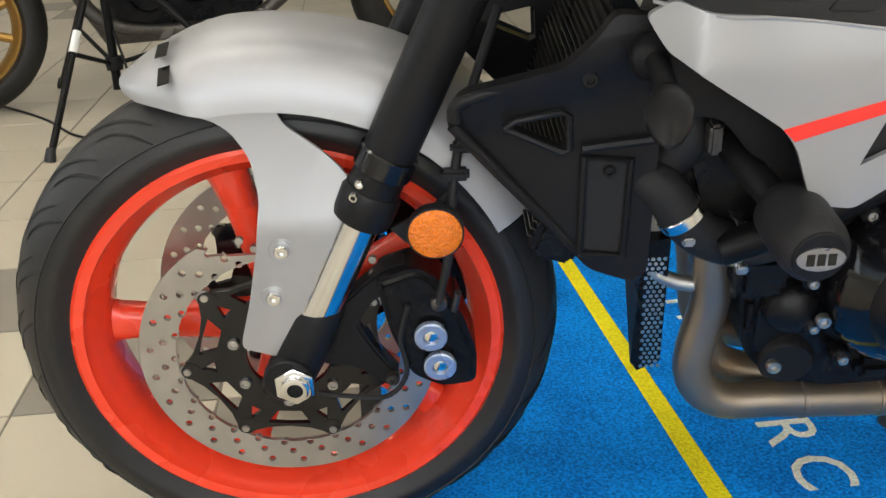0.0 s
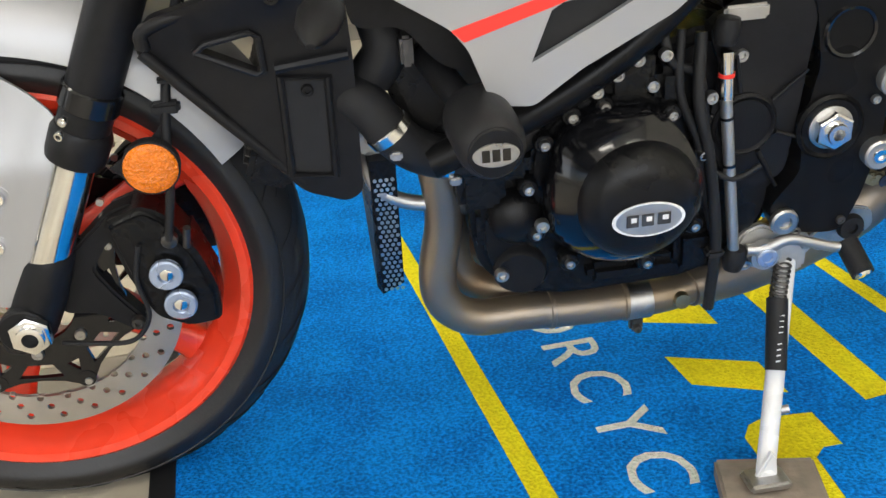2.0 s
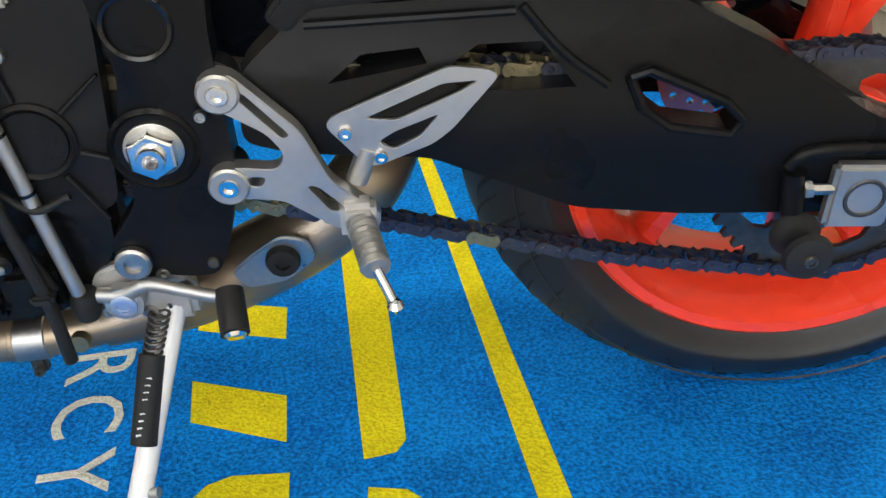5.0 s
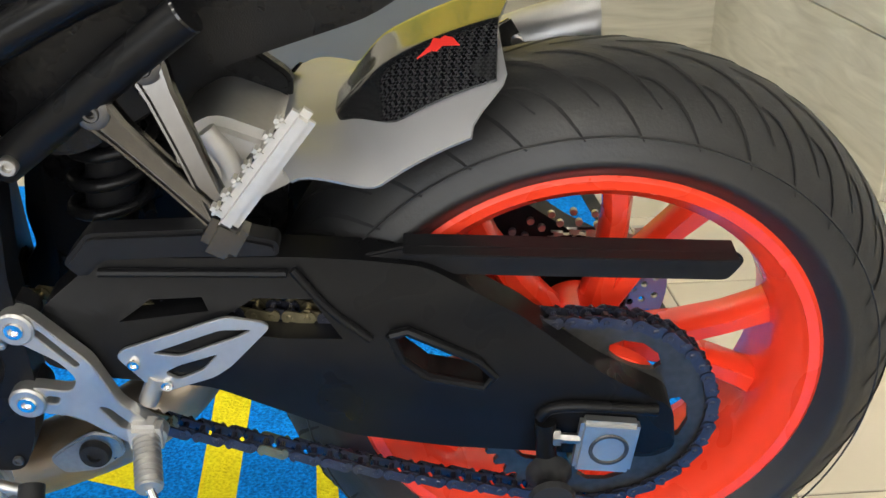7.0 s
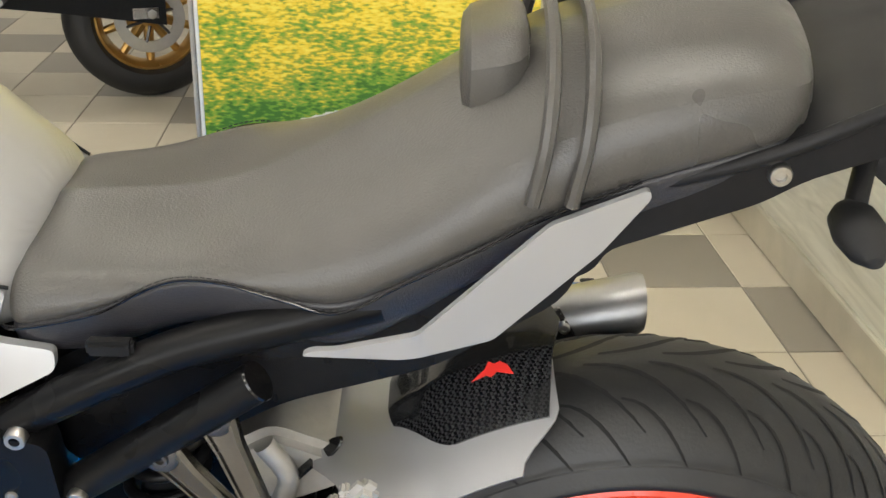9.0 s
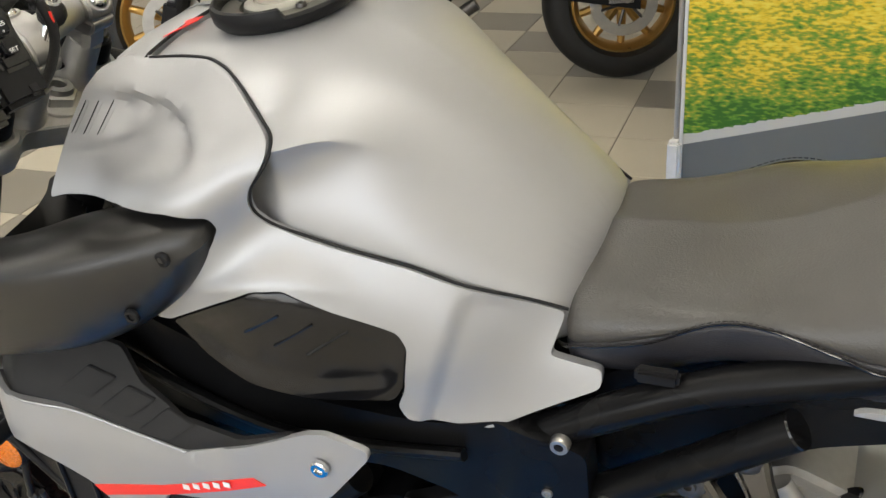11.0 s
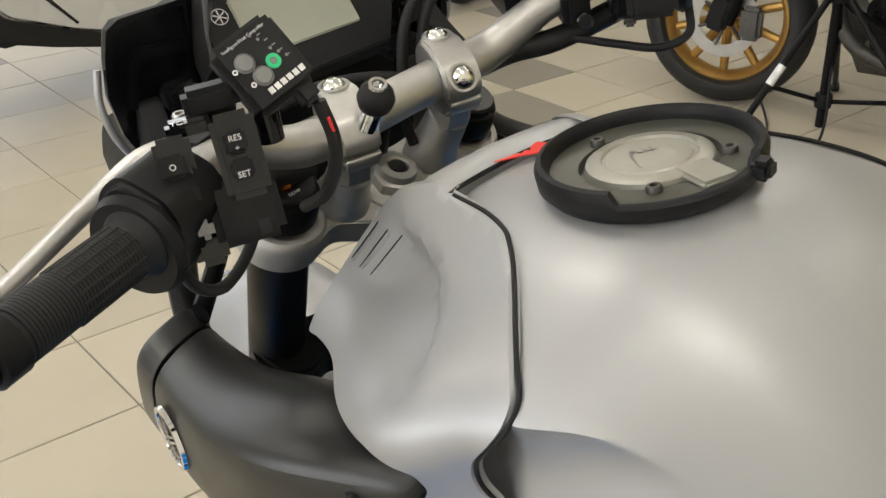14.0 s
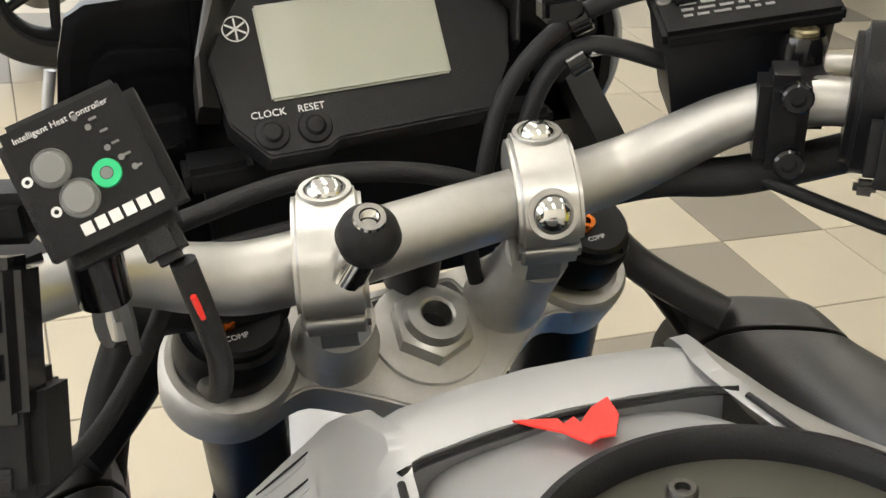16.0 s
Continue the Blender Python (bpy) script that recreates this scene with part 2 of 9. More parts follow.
def meadow():
    """A printed picture: flowering meadow above a grey road with a pale edge line."""
    m = mat("printed_meadow", (0.4, 0.4, 0.1), 0.45, 0, 0.1, 20)
    n, l = m.node_tree.nodes, m.node_tree.links
    tc, sep, mp, n1, n2, n3, ramp, band, mix, mix2, line, mul = (n.new("ShaderNode" + k) for k in ("TexCoord", "SeparateXYZ", "Mapping", "TexNoise", "TexNoise", "TexNoise", "ValToRGB", "ValToRGB", "Mix", "Mix", "Math", "Math"))
    l.new(tc.outputs["Object"], sep.inputs[0])
    l.new(tc.outputs["Object"], mp.inputs["Vector"])
    mp.inputs["Scale"].default_value = (0.6, 1, 1.6)
    for q, sc, de in ((n1, 95, 5), (n2, 8, 6), (n3, 260, 4)):
        q.inputs["Scale"].default_value, q.inputs["Detail"].default_value = sc, de
        l.new(mp.outputs[0], q.inputs["Vector"])
    # height above the slanting road edge
    line.operation = "MULTIPLY_ADD"
    line.inputs[1].default_value = -0.26
    l.new(sep.outputs["X"], line.inputs[0])
    low = n.new("ShaderNodeMath")
    low.operation = "SUBTRACT"
    low.inputs[1].default_value = 0.335
    l.new(sep.outputs["Z"], low.inputs[0])
    l.new(low.outputs[0], line.inputs[2])
    # meadow: green low down, yellow bloom above
    e = ramp.color_ramp
    e.elements[0].position, e.elements[0].color = 0.30, (0.05, 0.16, 0.015, 1)
    e.elements[1].position, e.elements[1].color = 0.72, (0.85, 0.70, 0.10, 1)
    for p, c in ((0.42, (0.17, 0.34, 0.03, 1)), (0.50, (0.36, 0.36, 0.04, 1)), (0.58, (0.78, 0.56, 0.03, 1))):
        e.elements.new(p).color = c
    up = n.new("ShaderNodeMapRange")
    up.inputs["From Min"].default_value, up.inputs["From Max"].default_value = 0.02, 0.13
    up.inputs["To Min"].default_value, up.inputs["To Max"].default_value = -0.20, 0.06
    l.new(line.outputs[0], up.inputs["Value"])
    s1, s2, s3 = (n.new("ShaderNodeMath") for k in range(3))
    s1.operation = s2.operation = "MULTIPLY_ADD"
    s1.inputs[1].default_value, s2.inputs[1].default_value = 0.85, 0.7
    s1.inputs[2].default_value = -0.265
    l.new(n1.outputs["Fac"], s1.inputs[0])
    l.new(n2.outputs["Fac"], s2.inputs[0])
    l.new(s1.outputs[0], s2.inputs[2])
    l.new(s2.outputs[0], s3.inputs[0])
    l.new(up.outputs[0], s3.inputs[1])
    l.new(s3.outputs[0], ramp.inputs["Fac"])
    # road, pale line, verge
    b = band.color_ramp
    b.interpolation = "CONSTANT"
    b.elements[0].position, b.elements[0].color = 0.0, (0, 0, 0, 1)
    b.elements[1].position, b.elements[1].color = 0.5, (1, 1, 1, 1)
    wob = n.new("ShaderNodeMath")
    wob.operation = "MULTIPLY_ADD"
    wob.inputs[1].default_value = 0.016
    l.new(n1.outputs["Fac"], wob.inputs[0])
    l.new(line.outputs[0], wob.inputs[2])
    above = n.new("ShaderNodeMath")
    above.operation = "GREATER_THAN"
    above.inputs[1].default_value = 0.008
    l.new(wob.outputs[0], above.inputs[0])
    pale = n.new("ShaderNodeMath")
    pale.operation = "GREATER_THAN"
    pale.inputs[1].default_value = -0.024
    l.new(line.outputs[0], pale.inputs[0])
    mix.data_type = mix2.data_type = "RGBA"
    mix.inputs["A"].default_value, mix.inputs["B"].default_value = (0.17, 0.175, 0.165, 1), (0.62, 0.60, 0.55, 1)
    l.new(pale.outputs[0], mix.inputs["Factor"])
    l.new(mix.outputs["Result"], mix2.inputs["A"])
    l.new(ramp.outputs["Color"], mix2.inputs["B"])
    l.new(above.outputs[0], mix2.inputs["Factor"])
    l.new(mix2.outputs["Result"], n["Principled BSDF"].inputs["Base Color"])
    return m


MEADOW = meadow()
TILE_LIGHT = tile_mat("cream_floor_tile", (0.50, 0.45, 0.355), 0.40)
TILE_DARK = tile_mat("taupe_floor_tile", (0.26, 0.235, 0.195), 0.42)
GROUT = mat("grey_grout", (0.20, 0.18, 0.15), 0.9, 0, 0.2, 30, 0.3, 200)


def marble():
    m = mat("cream_wall_tile", (0.60, 0.57, 0.48), 0.32, 0, 0.08, 5, 0.04, 60)
    n, l = m.node_tree.nodes, m.node_tree.links
    tc, mp, nz, cr = (n.new("ShaderNode" + k) for k in ("TexCoord", "Mapping", "TexNoise", "ValToRGB"))
    mp.inputs["Scale"].default_value = (1.2, 1.2, 9)
    nz.inputs["Scale"].default_value, nz.inputs["Detail"].default_value, nz.inputs["Distortion"].default_value = 3.0, 8, 1.2
    l.new(tc.outputs["Object"], mp.inputs["Vector"])
    l.new(mp.outputs[0], nz.inputs["Vector"])
    cr.color_ramp.elements[0].position, cr.color_ramp.elements[0].color = 0.3, (0.38, 0.355, 0.27, 1)
    cr.color_ramp.elements[1].position, cr.color_ramp.elements[1].color = 0.65, (0.55, 0.525, 0.42, 1)
    l.new(nz.outputs["Fac"], cr.inputs["Fac"])
    l.new(cr.outputs["Color"], n["Principled BSDF"].inputs["Base Color"])
    return m


MARBLE = marble()
MARBLE_DARK = mat("taupe_skirting_tile", (0.40, 0.36, 0.27), 0.35, 0, 0.15, 12, 0.05, 60)

# ---- shape tools ----


def thicken(bm, th):
    """Gives an open sheet a back face and a rim."""
    bmesh.ops.recalc_face_normals(bm, faces=bm.faces)
    bm.normal_update()
    nor = {v: v.normal.copy() for v in bm.verts}
    got = bmesh.ops.extrude_face_region(bm, geom=bm.faces[:])
    old = {tuple(round(c, 7) for c in v.co): n for v, n in nor.items() if v.is_valid}
    for g in got["geom"]:
        if isinstance(g, bmesh.types.BMVert):
            g.co -= old[tuple(round(c, 7) for c in g.co)] * th
    return bm


def part(name, bm, material, parent=None, label="", smooth=40, sub=0):
    """Links a bmesh as one mesh object, under a thing or a part."""
    me = bpy.data.meshes.new(name)
    if not isinstance(bm, bmesh.types.BMesh):
        raise TypeError(name)
    bmesh.ops.recalc_face_normals(bm, faces=bm.faces)
    bm.to_mesh(me)
    bm.free()
    me.materials.append(material)
    if smooth:
        me.shade_smooth()
        me.set_sharp_from_angle(angle=radians(smooth))
    ob = new(name, me)
    if sub:
        md = ob.modifiers.new("soft", "SUBSURF")
        md.levels = md.render_levels = sub
    if parent is not None:
        ob.parent = parent
    if label:
        tagged(ob, label)
    return ob


def thing(name, label, category, m=None, group=""):
    ob = new(name)
    ob.empty_display_size = 0.1
    if m is not None:
        ob.matrix_world = m
    return tagged(ob, label, category, group)


def spline(pts, n=6, closed=False):
    """Points along a smooth curve through pts."""
    P = [Vector(p) for p in pts]
    out, k = [], len(P)
    for i in range(k if closed else k - 1):
        a = P[(i - 1) % k] if closed or i else P[0] * 2 - P[1]
        b, c = P[i], P[(i + 1) % k]
        d = P[(i + 2) % k] if closed or i + 2 < k else P[-1] * 2 - P[-2]
        for j in range(n):
            t = j / n
            out.append(0.5 * (2 * b + (c - a) * t + (2 * a - 5 * b + 4 * c - d) * t * t + (3 * b - a - 3 * c + d) * t ** 3))
    if not closed:
        out.append(P[-1])
    return out


def tube(pts, r, seg=12, n=6, smooth=True, cap=True, bm=None, flat=1.0):
    """A pipe along pts; r is one radius or one for each point."""
    bm = bm or bmesh.new()
    rs = list(r) if isinstance(r, (list, tuple)) else [r] * len(pts)
    if smooth and len(pts) > 2:
        Q = spline(pts, n)
        R = [v.x for v in spline([(q, 0, 0) for q in rs], n)]
    else:
        Q, R = [Vector(p) for p in pts], rs
    up, rings = None, []
    for i, p in enumerate(Q):
        d = (Q[min(i + 1, len(Q) - 1)] - Q[max(i - 1, 0)]).normalized()
        if up is None:
            up = d.orthogonal().normalized()
        up = (up - d * up.dot(d)).normalized()
        side = d.cross(up)
        rings.append([bm.verts.new(p + (up * math.cos(2 * math.pi * k / seg) * flat + side * math.sin(2 * math.pi * k / seg)) * R[i]) for k in range(seg)])
    for a, b in zip(rings, rings[1:]):
        for k in range(seg):
            bm.faces.new((a[k], a[(k + 1) % seg], b[(k + 1) % seg], b[k]))
    if cap:
        bm.faces.new(rings[0])
        bm.faces.new(rings[-1][::-1])
    return bm


def lathe(profile, centre=(0, 0, 0), axis=(0, 1, 0), seg=48, bm=None, closed=False):
    """Turns (radius, along) points round an axis."""
    bm = bm or bmesh.new()
    ax = Vector(axis).normalized()
    u = Vector((0, 0, 1)) if abs(ax.z) < 0.9 else Vector((1, 0, 0))
    u = (u - ax * u.dot(ax)).normalized()
    w = ax.cross(u)
    c = Vector(centre)
    rings = []
    for r, h in profile:
        if r < 1e-6:
            rings.append([bm.verts.new(c + ax * h)])
        else:
            rings.append([bm.verts.new(c + ax * h + (u * math.cos(2 * math.pi * k / seg) + w * math.sin(2 * math.pi * k / seg)) * r) for k in range(seg)])
    pairs = list(zip(rings, rings[1:])) + ([(rings[-1], rings[0])] if closed else [])
    for a, b in pairs:
        for k in range(seg):
            if len(a) == 1 and len(b) > 1:
                bm.faces.new((a[0], b[(k + 1) % seg], b[k]))
            elif len(b) == 1 and len(a) > 1:
                bm.faces.new((a[k], a[(k + 1) % seg], b[0]))
            elif len(a) > 1:
                bm.faces.new((a[k], a[(k + 1) % seg], b[(k + 1) % seg], b[k]))
    return bm


def rounded(poly, r, n=3):
    """Cuts the corners of a closed 2D outline with small arcs."""
    out, k = [], len(poly)
    for i, p in enumerate(poly):
        p, a, b = Vector(p), Vector(poly[i - 1]), Vector(poly[(i + 1) % k])
        ra = min(r, (a - p).length * 0.45)
        rb = min(r, (b - p).length * 0.45)
        s, e = p + (a - p).normalized() * ra, p + (b - p).normalized() * rb
        for j in range(n + 1):
            t = j / n
            out.append((1 - t) ** 2 * s + 2 * t * (1 - t) * p + t * t * e)
    return [(v.x, v.y) for v in out]


def plate(outer, y0, y1, holes=(), bev=0.002, round_r=0.0, bm=None, seg=2):
    """A plate with its outline in x and z, from y0 to y1, with holes through it and eased edges."""
    bm0 = bmesh.new()
    loops = []
    for k, poly in enumerate([outer, *holes]):
        q = rounded(poly, round_r if k == 0 else min(round_r, 0.004) or 0.0) if round_r else poly
        vs = [bm0.verts.new((x, y0, z)) for x, z in q]
        loops += [bm0.edges.new((vs[i], vs[(i + 1) % len(vs)])) for i in range(len(vs))]
    if holes:
        bmesh.ops.triangle_fill(bm0, use_beauty=True, use_dissolve=False, edges=loops)
        bmesh.ops.dissolve_limit(bm0, angle_limit=0.01, verts=bm0.verts, edges=[e for e in bm0.edges if len(e.link_faces) == 2])
    else:
        bm0.faces.new(bm0.verts)
    got = bmesh.ops.extrude_face_region(bm0, geom=bm0.faces[:])
    bmesh.ops.translate(bm0, vec=(0, y1 - y0, 0), verts=[g for g in got["geom"] if isinstance(g, bmesh.types.BMVert)])
    bmesh.ops.recalc_face_normals(bm0, faces=bm0.faces)
    if bev:
        rim = [e for e in bm0.edges if len(e.link_faces) == 2 and e.calc_face_angle(0) > 0.6 and abs(e.verts[0].co.y - e.verts[1].co.y) < 1e-6]
        bmesh.ops.bevel(bm0, geom=rim, offset=bev, segments=seg, affect="EDGES", clamp_overlap=True)
    if bm is None:
        return bm0
    return join(bm, bm0)


def join(a, b):
    me = bpy.data.meshes.new("tmp")
    b.to_mesh(me)
    a.from_mesh(me)
    b.free()
    bpy.data.meshes.remove(me)
    return a


def box(x, y, z, sx, sy, sz, bev=0.002, m=None, bm=None, seg=2):
    b = bmesh.new()
    bmesh.ops.create_cube(b, size=1, matrix=Matrix.Diagonal((sx, sy, sz, 1)))
    if bev:
        bmesh.ops.bevel(b, geom=b.edges[:], offset=min(bev, 0.45 * min(sx, sy, sz)), segments=seg, affect="EDGES")
    b.transform(Matrix.Translation((x, y, z)) @ (m or Matrix()))
    return join(bm, b) if bm else b


def skin(poly, f, thick=0.004, step=0.012, round_r=0.006, smooth_outline=False, side=-1, lip=0.003, holes=()):
    """A shaped panel: an outline in x and z, with y given by f(x, z), and a thickness towards the middle of the bike."""
    q = [(v.x, v.y) for v in spline([(x, z, 0) for x, z in poly], 5, True)] if smooth_outline else (rounded(poly, round_r) if round_r else poly)
    bm = bmesh.new()
    edges = []
    for p in [q, *holes]:
        vs = [bm.verts.new((x, 0, z)) for x, z in p]
        edges += [bm.edges.new((vs[i], vs[(i + 1) % len(vs)])) for i in range(len(vs))]
    if holes:
        bmesh.ops.triangle_fill(bm, use_beauty=True, use_dissolve=False, edges=edges)
    else:
        bm.faces.new(bm.verts)
    xs, zs = [p[0] for p in q], [p[1] for p in q]
    for ax, lo, hi in ((0, min(xs), max(xs)), (2, min(zs), max(zs))):
        no = Vector((1, 0, 0)) if ax == 0 else Vector((0, 0, 1))
        v = lo + step
        while v < hi - step * 0.3:
            bmesh.ops.bisect_plane(bm, geom=bm.verts[:] + bm.edges[:] + bm.faces[:], plane_co=no * v, plane_no=no)
            v += step
    got = bmesh.ops.extrude_face_region(bm, geom=bm.faces[:])
    back = {g for g in got["geom"] if isinstance(g, bmesh.types.BMVert)}
    for v in bm.verts:
        y = f(v.co.x, v.co.z)
        v.co.y = side * -(y + thick) if v in back else side * -y
    bmesh.ops.recalc_face_normals(bm, faces=bm.faces)
    rim = [e for e in bm.edges if len(e.link_faces) == 2 and e.calc_face_angle(0) > 0.9 and (e.verts[0] in back) == (e.verts[1] in back) and not (e.verts[0] in back)]
    if lip:
        bmesh.ops.bevel(bm, geom=rim, offset=lip, segments=2, affect="EDGES", clamp_overlap=True)
    return bm


def loft(sections, cap=True, bm=None):
    """Skins closed loops of equal length one after another."""
    bm = bm or bmesh.new()
    rings = [[bm.verts.new(p) for p in s] for s in sections]
    for a, b in zip(rings, rings[1:]):
        for k in range(len(a)):
            bm.faces.new((a[k], a[(k + 1) % len(a)], b[(k + 1) % len(a)], b[k]))
    if cap:
        bm.faces.new(rings[0][::-1])
        bm.faces.new(rings[-1])
    return bm


def moved(bm, m):
    bm.transform(m)
    return bm


def bolt(c, axis=(0, -1, 0), r=0.006, h=0.005, hole=True, seg=16, bm=None):
    """A round-headed socket bolt that stands on c and points along axis."""
    p = [(0, -0.001), (r, -0.001), (r, h * 0.7), (r * 0.85, h)]
    p += [(r * 0.5, h), (r * 0.45, h * 0.45), (0, h * 0.45)] if hole else [(r * 0.5, h * 1.12), (0, h * 1.2)]
    return lathe(p, c, axis, seg, bm)


def hexnut(c, axis=(0, -1, 0), r=0.016, h=0.012, hole=0.45, bm=None):
    return lathe([(0, 0), (r, 0), (r, h * 0.85), (r * 0.9, h), (r * hole * 1.1, h), (r * hole, h * 0.9), (r * hole, -0.004), (0, -0.004)] if hole else [(0, 0), (r, 0), (r, h * 0.85), (r * 0.9, h), (0, h)], c, axis, 6, bm)


def letters(text, size, m, material, parent, name="lettering", depth=0.0006, align="CENTER", squash=1.0):
    cu = bpy.data.curves.new("tmp_text", "FONT")
    cu.body, cu.size, cu.align_x, cu.align_y, cu.extrude, cu.resolution_u = text, size, align, "CENTER", depth, 3
    tmp = bpy.data.objects.new("tmp_text", cu)
    scene.collection.objects.link(tmp)
    bpy.context.view_layer.update()
    me = bpy.data.meshes.new_from_object(tmp)
    bpy.data.objects.remove(tmp)
    bpy.data.curves.remove(cu)
    me.name = name
    me.transform(m @ Matrix.Diagonal((squash, 1, 1, 1)))
    me.materials.clear()
    me.materials.append(material)
    ob = new(name, me)
    if parent is not None:
        ob.parent = parent
    return ob


def facing(c, normal, up=(0, 0, 1)):
    """A pose at c whose z looks along normal and whose y points up."""
    z = Vector(normal).normalized()
    y = Vector(up)
    y = (y - z * y.dot(z)).normalized()
    x = y.cross(z)
    return Matrix.Translation(c) @ Matrix((x, y, z)).transposed().to_4x4()


def inside(x, z, poly):
    """Distance to the edge of an outline, positive within it."""
    best, hit, k = 9.0, False, len(poly)
    for i in range(k):
        (ax, az), (bx, bz) = poly[i], poly[(i + 1) % k]
        t = max(0.0, min(1.0, ((x - ax) * (bx - ax) + (z - az) * (bz - az)) / ((bx - ax) ** 2 + (bz - az) ** 2)))
        best = min(best, math.hypot(x - ax - t * (bx - ax), z - az - t * (bz - az)))
        if (az > z) != (bz > z) and x < ax + (z - az) / (bz - az) * (bx - ax):
            hit = not hit
    return best if hit else -best


def ease(v):
    v = max(0.0, min(1.0, v))
    return v * v * (3 - 2 * v)


# ---- the room ----
TILE, GRID = 0.318, pose(-1.243, 1.505, 0, 0, 0, 4.0)
ROOM = pose(2.042, 1.922, 0, 0, 0, 4.0)          # the back corner; walls run along -x and -y from it


def slab(name, x0, x1, y0, y1, z0, z1, material, m=None, holes=None, label=""):
    ob = part(name, box((x0 + x1) / 2, (y0 + y1) / 2, (z0 + z1) / 2, x1 - x0, y1 - y0, z1 - z0, 0), material, None, label, smooth=0)
    if m is not None:
        ob.matrix_world = m
    return tagged(ob, kind="structure")


floor = slab("floor", -9.0, 9.0, -9.0, 9.0, -0.15, -0.0105, GROUT, GRID, label="tiled showroom floor, cream tiles with taupe diagonals")
ceiling = slab("ceiling", -9.5, 9.5, -9.5, 9.5, 3.3, 3.5, CEILING, GRID, label="plain white ceiling")

# back wall in two stretches with a wide opening to the rest of the showroom, and the side wall
wall_side = slab("wall_side", 0.0, 0.2, -7.2, 0.2, -0.01, 3.3, PLASTER, ROOM, label="wall with cream stone tiles")
wall_back = slab("wall_back", -1.05, 0.0, 0.0, 0.2, -0.01, 3.3, PLASTER, ROOM, label="wall with cream stone tiles")
wall_far = slab("wall_far", -8.4, 0.2, 4.2, 4.4, -0.01, 3.3, PLASTER, ROOM, label="plain cream far wall")
# unseen left and front walls, added with assumed window openings for the daylight
wall_left = slab("wall_left", -8.4, -8.2, -7.2, 4.4, -0.01, 0.6, PLASTER, ROOM, label="unseen low wall under an assumed shop window")
wall_left_top = slab("wall_left_top", -8.4, -8.2, -7.2, 4.4, 2.9, 3.3, PLASTER, ROOM, label="unseen wall above an assumed shop window")
wall_front = slab("wall_front", -8.4, 0.2, -7.4, -7.2, -0.01, 0.6, PLASTER, ROOM, label="unseen low wall under an assumed shop window")
wall_front_top = slab("wall_front_top", -8.4, 0.2, -7.4, -7.2, 2.9, 3.3, PLASTER, ROOM, label="unseen wall above an assumed shop window")
for x in (-8.4, -5.6, -2.8, 0.0):
    slab("window_post", x, x + 0.12, -7.38, -7.22, 0.6, 2.9, CEILING, ROOM, label="unseen white post of an assumed shop window")
for y in (-4.4, -1.5, 1.4):
    slab("window_post", -8.38, -8.22, y, y + 0.12, 0.6, 2.9, CEILING, ROOM, label="unseen white post of an assumed shop window")

# wall tiles: skirting row and large panels
for i in range(1):
    for owner, mk in ((wall_back, lambda a, b: ((a + b) / 2 - 1.05, -0.006, b - a, 0.012)), (wall_side, lambda a, b: (-0.006, (a + b) / 2 - 1.05, 0.012, b - a))):
        for z0, z1, mm in ((0.0, 0.092, MARBLE_DARK), (0.105, 0.40, MARBLE), (0.403, 0.70, MARBLE), (0.703, 1.0, MARBLE)):
            a, b = (0.0 if owner is wall_back else -0.006), 1.05
            cx, cy, sx, sy = mk(a, b)
            part("wall_tile", box(cx, cy, (z0 + z1) / 2, sx, sy, z1 - z0, 0.0015, seg=1), mm, owner, smooth=0)
part("trim_strip", box(-0.525, -0.009, 0.0985, 1.05, 0.018, 0.011, 0.002), MARBLE, wall_back)
part("trim_strip", box(-0.009, -0.55, 0.0985, 0.018, 1.08, 0.011, 0.002), MARBLE, wall_side)

# ceiling lights: long fluorescent fittings, unseen and assumed for the soft top light
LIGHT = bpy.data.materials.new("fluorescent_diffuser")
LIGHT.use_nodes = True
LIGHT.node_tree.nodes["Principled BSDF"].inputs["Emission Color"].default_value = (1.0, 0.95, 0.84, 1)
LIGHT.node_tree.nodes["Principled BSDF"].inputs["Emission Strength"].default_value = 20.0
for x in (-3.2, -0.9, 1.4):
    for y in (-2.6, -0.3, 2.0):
        lamp = thing("assumed_ceiling_light", "assumed long white fluorescent ceiling fitting, out of view", "ceiling light", pose(x, y, 3.3, 0, 0, 4), "ceiling lights")
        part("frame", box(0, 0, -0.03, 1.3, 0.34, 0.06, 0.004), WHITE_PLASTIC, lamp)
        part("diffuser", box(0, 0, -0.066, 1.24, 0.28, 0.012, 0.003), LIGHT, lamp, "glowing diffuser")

# ---- the mat ----
MAT = pose(0.047, 0.0, -0.0105, 0, 0, 5.0)
mat_rug = thing("floor_mat", "blue carpet mat with yellow markings and white letters", "mat", MAT)
part("carpet", box(0.83, 0.18, 0.006, 1.60, 2.16, 0.009, 0.003), BLUE_CARPET, mat_rug, "blue carpet pile")
part("rubber_edge", box(0.015, 0.18, 0.0035, 0.036, 2.22, 0.006, 0.002), GRAINED, mat_rug, "black rubber edge")
part("rubber_edge", box(1.645, 0.18, 0.0035, 0.036, 2.22, 0.006, 0.002), GRAINED, mat_rug, "black rubber edge")


def pile(poly, material, name):
    bm = plate(poly, -0.0108, -0.0085, bev=0)
    bm.transform(Matrix(((1, 0, 0, 0), (0, 0, 1, 0), (0, -1, 0, 0), (0, 0, 0, 1))))
    return part(name, bm, material, mat_rug, smooth=0)


def mark(world_poly):
    """From the ground plan to the mat's own axes."""
    inv = MAT.inverted()
    return [tuple((inv @ Vector((x, y, 0)))[:2]) for x, y in world_poly]


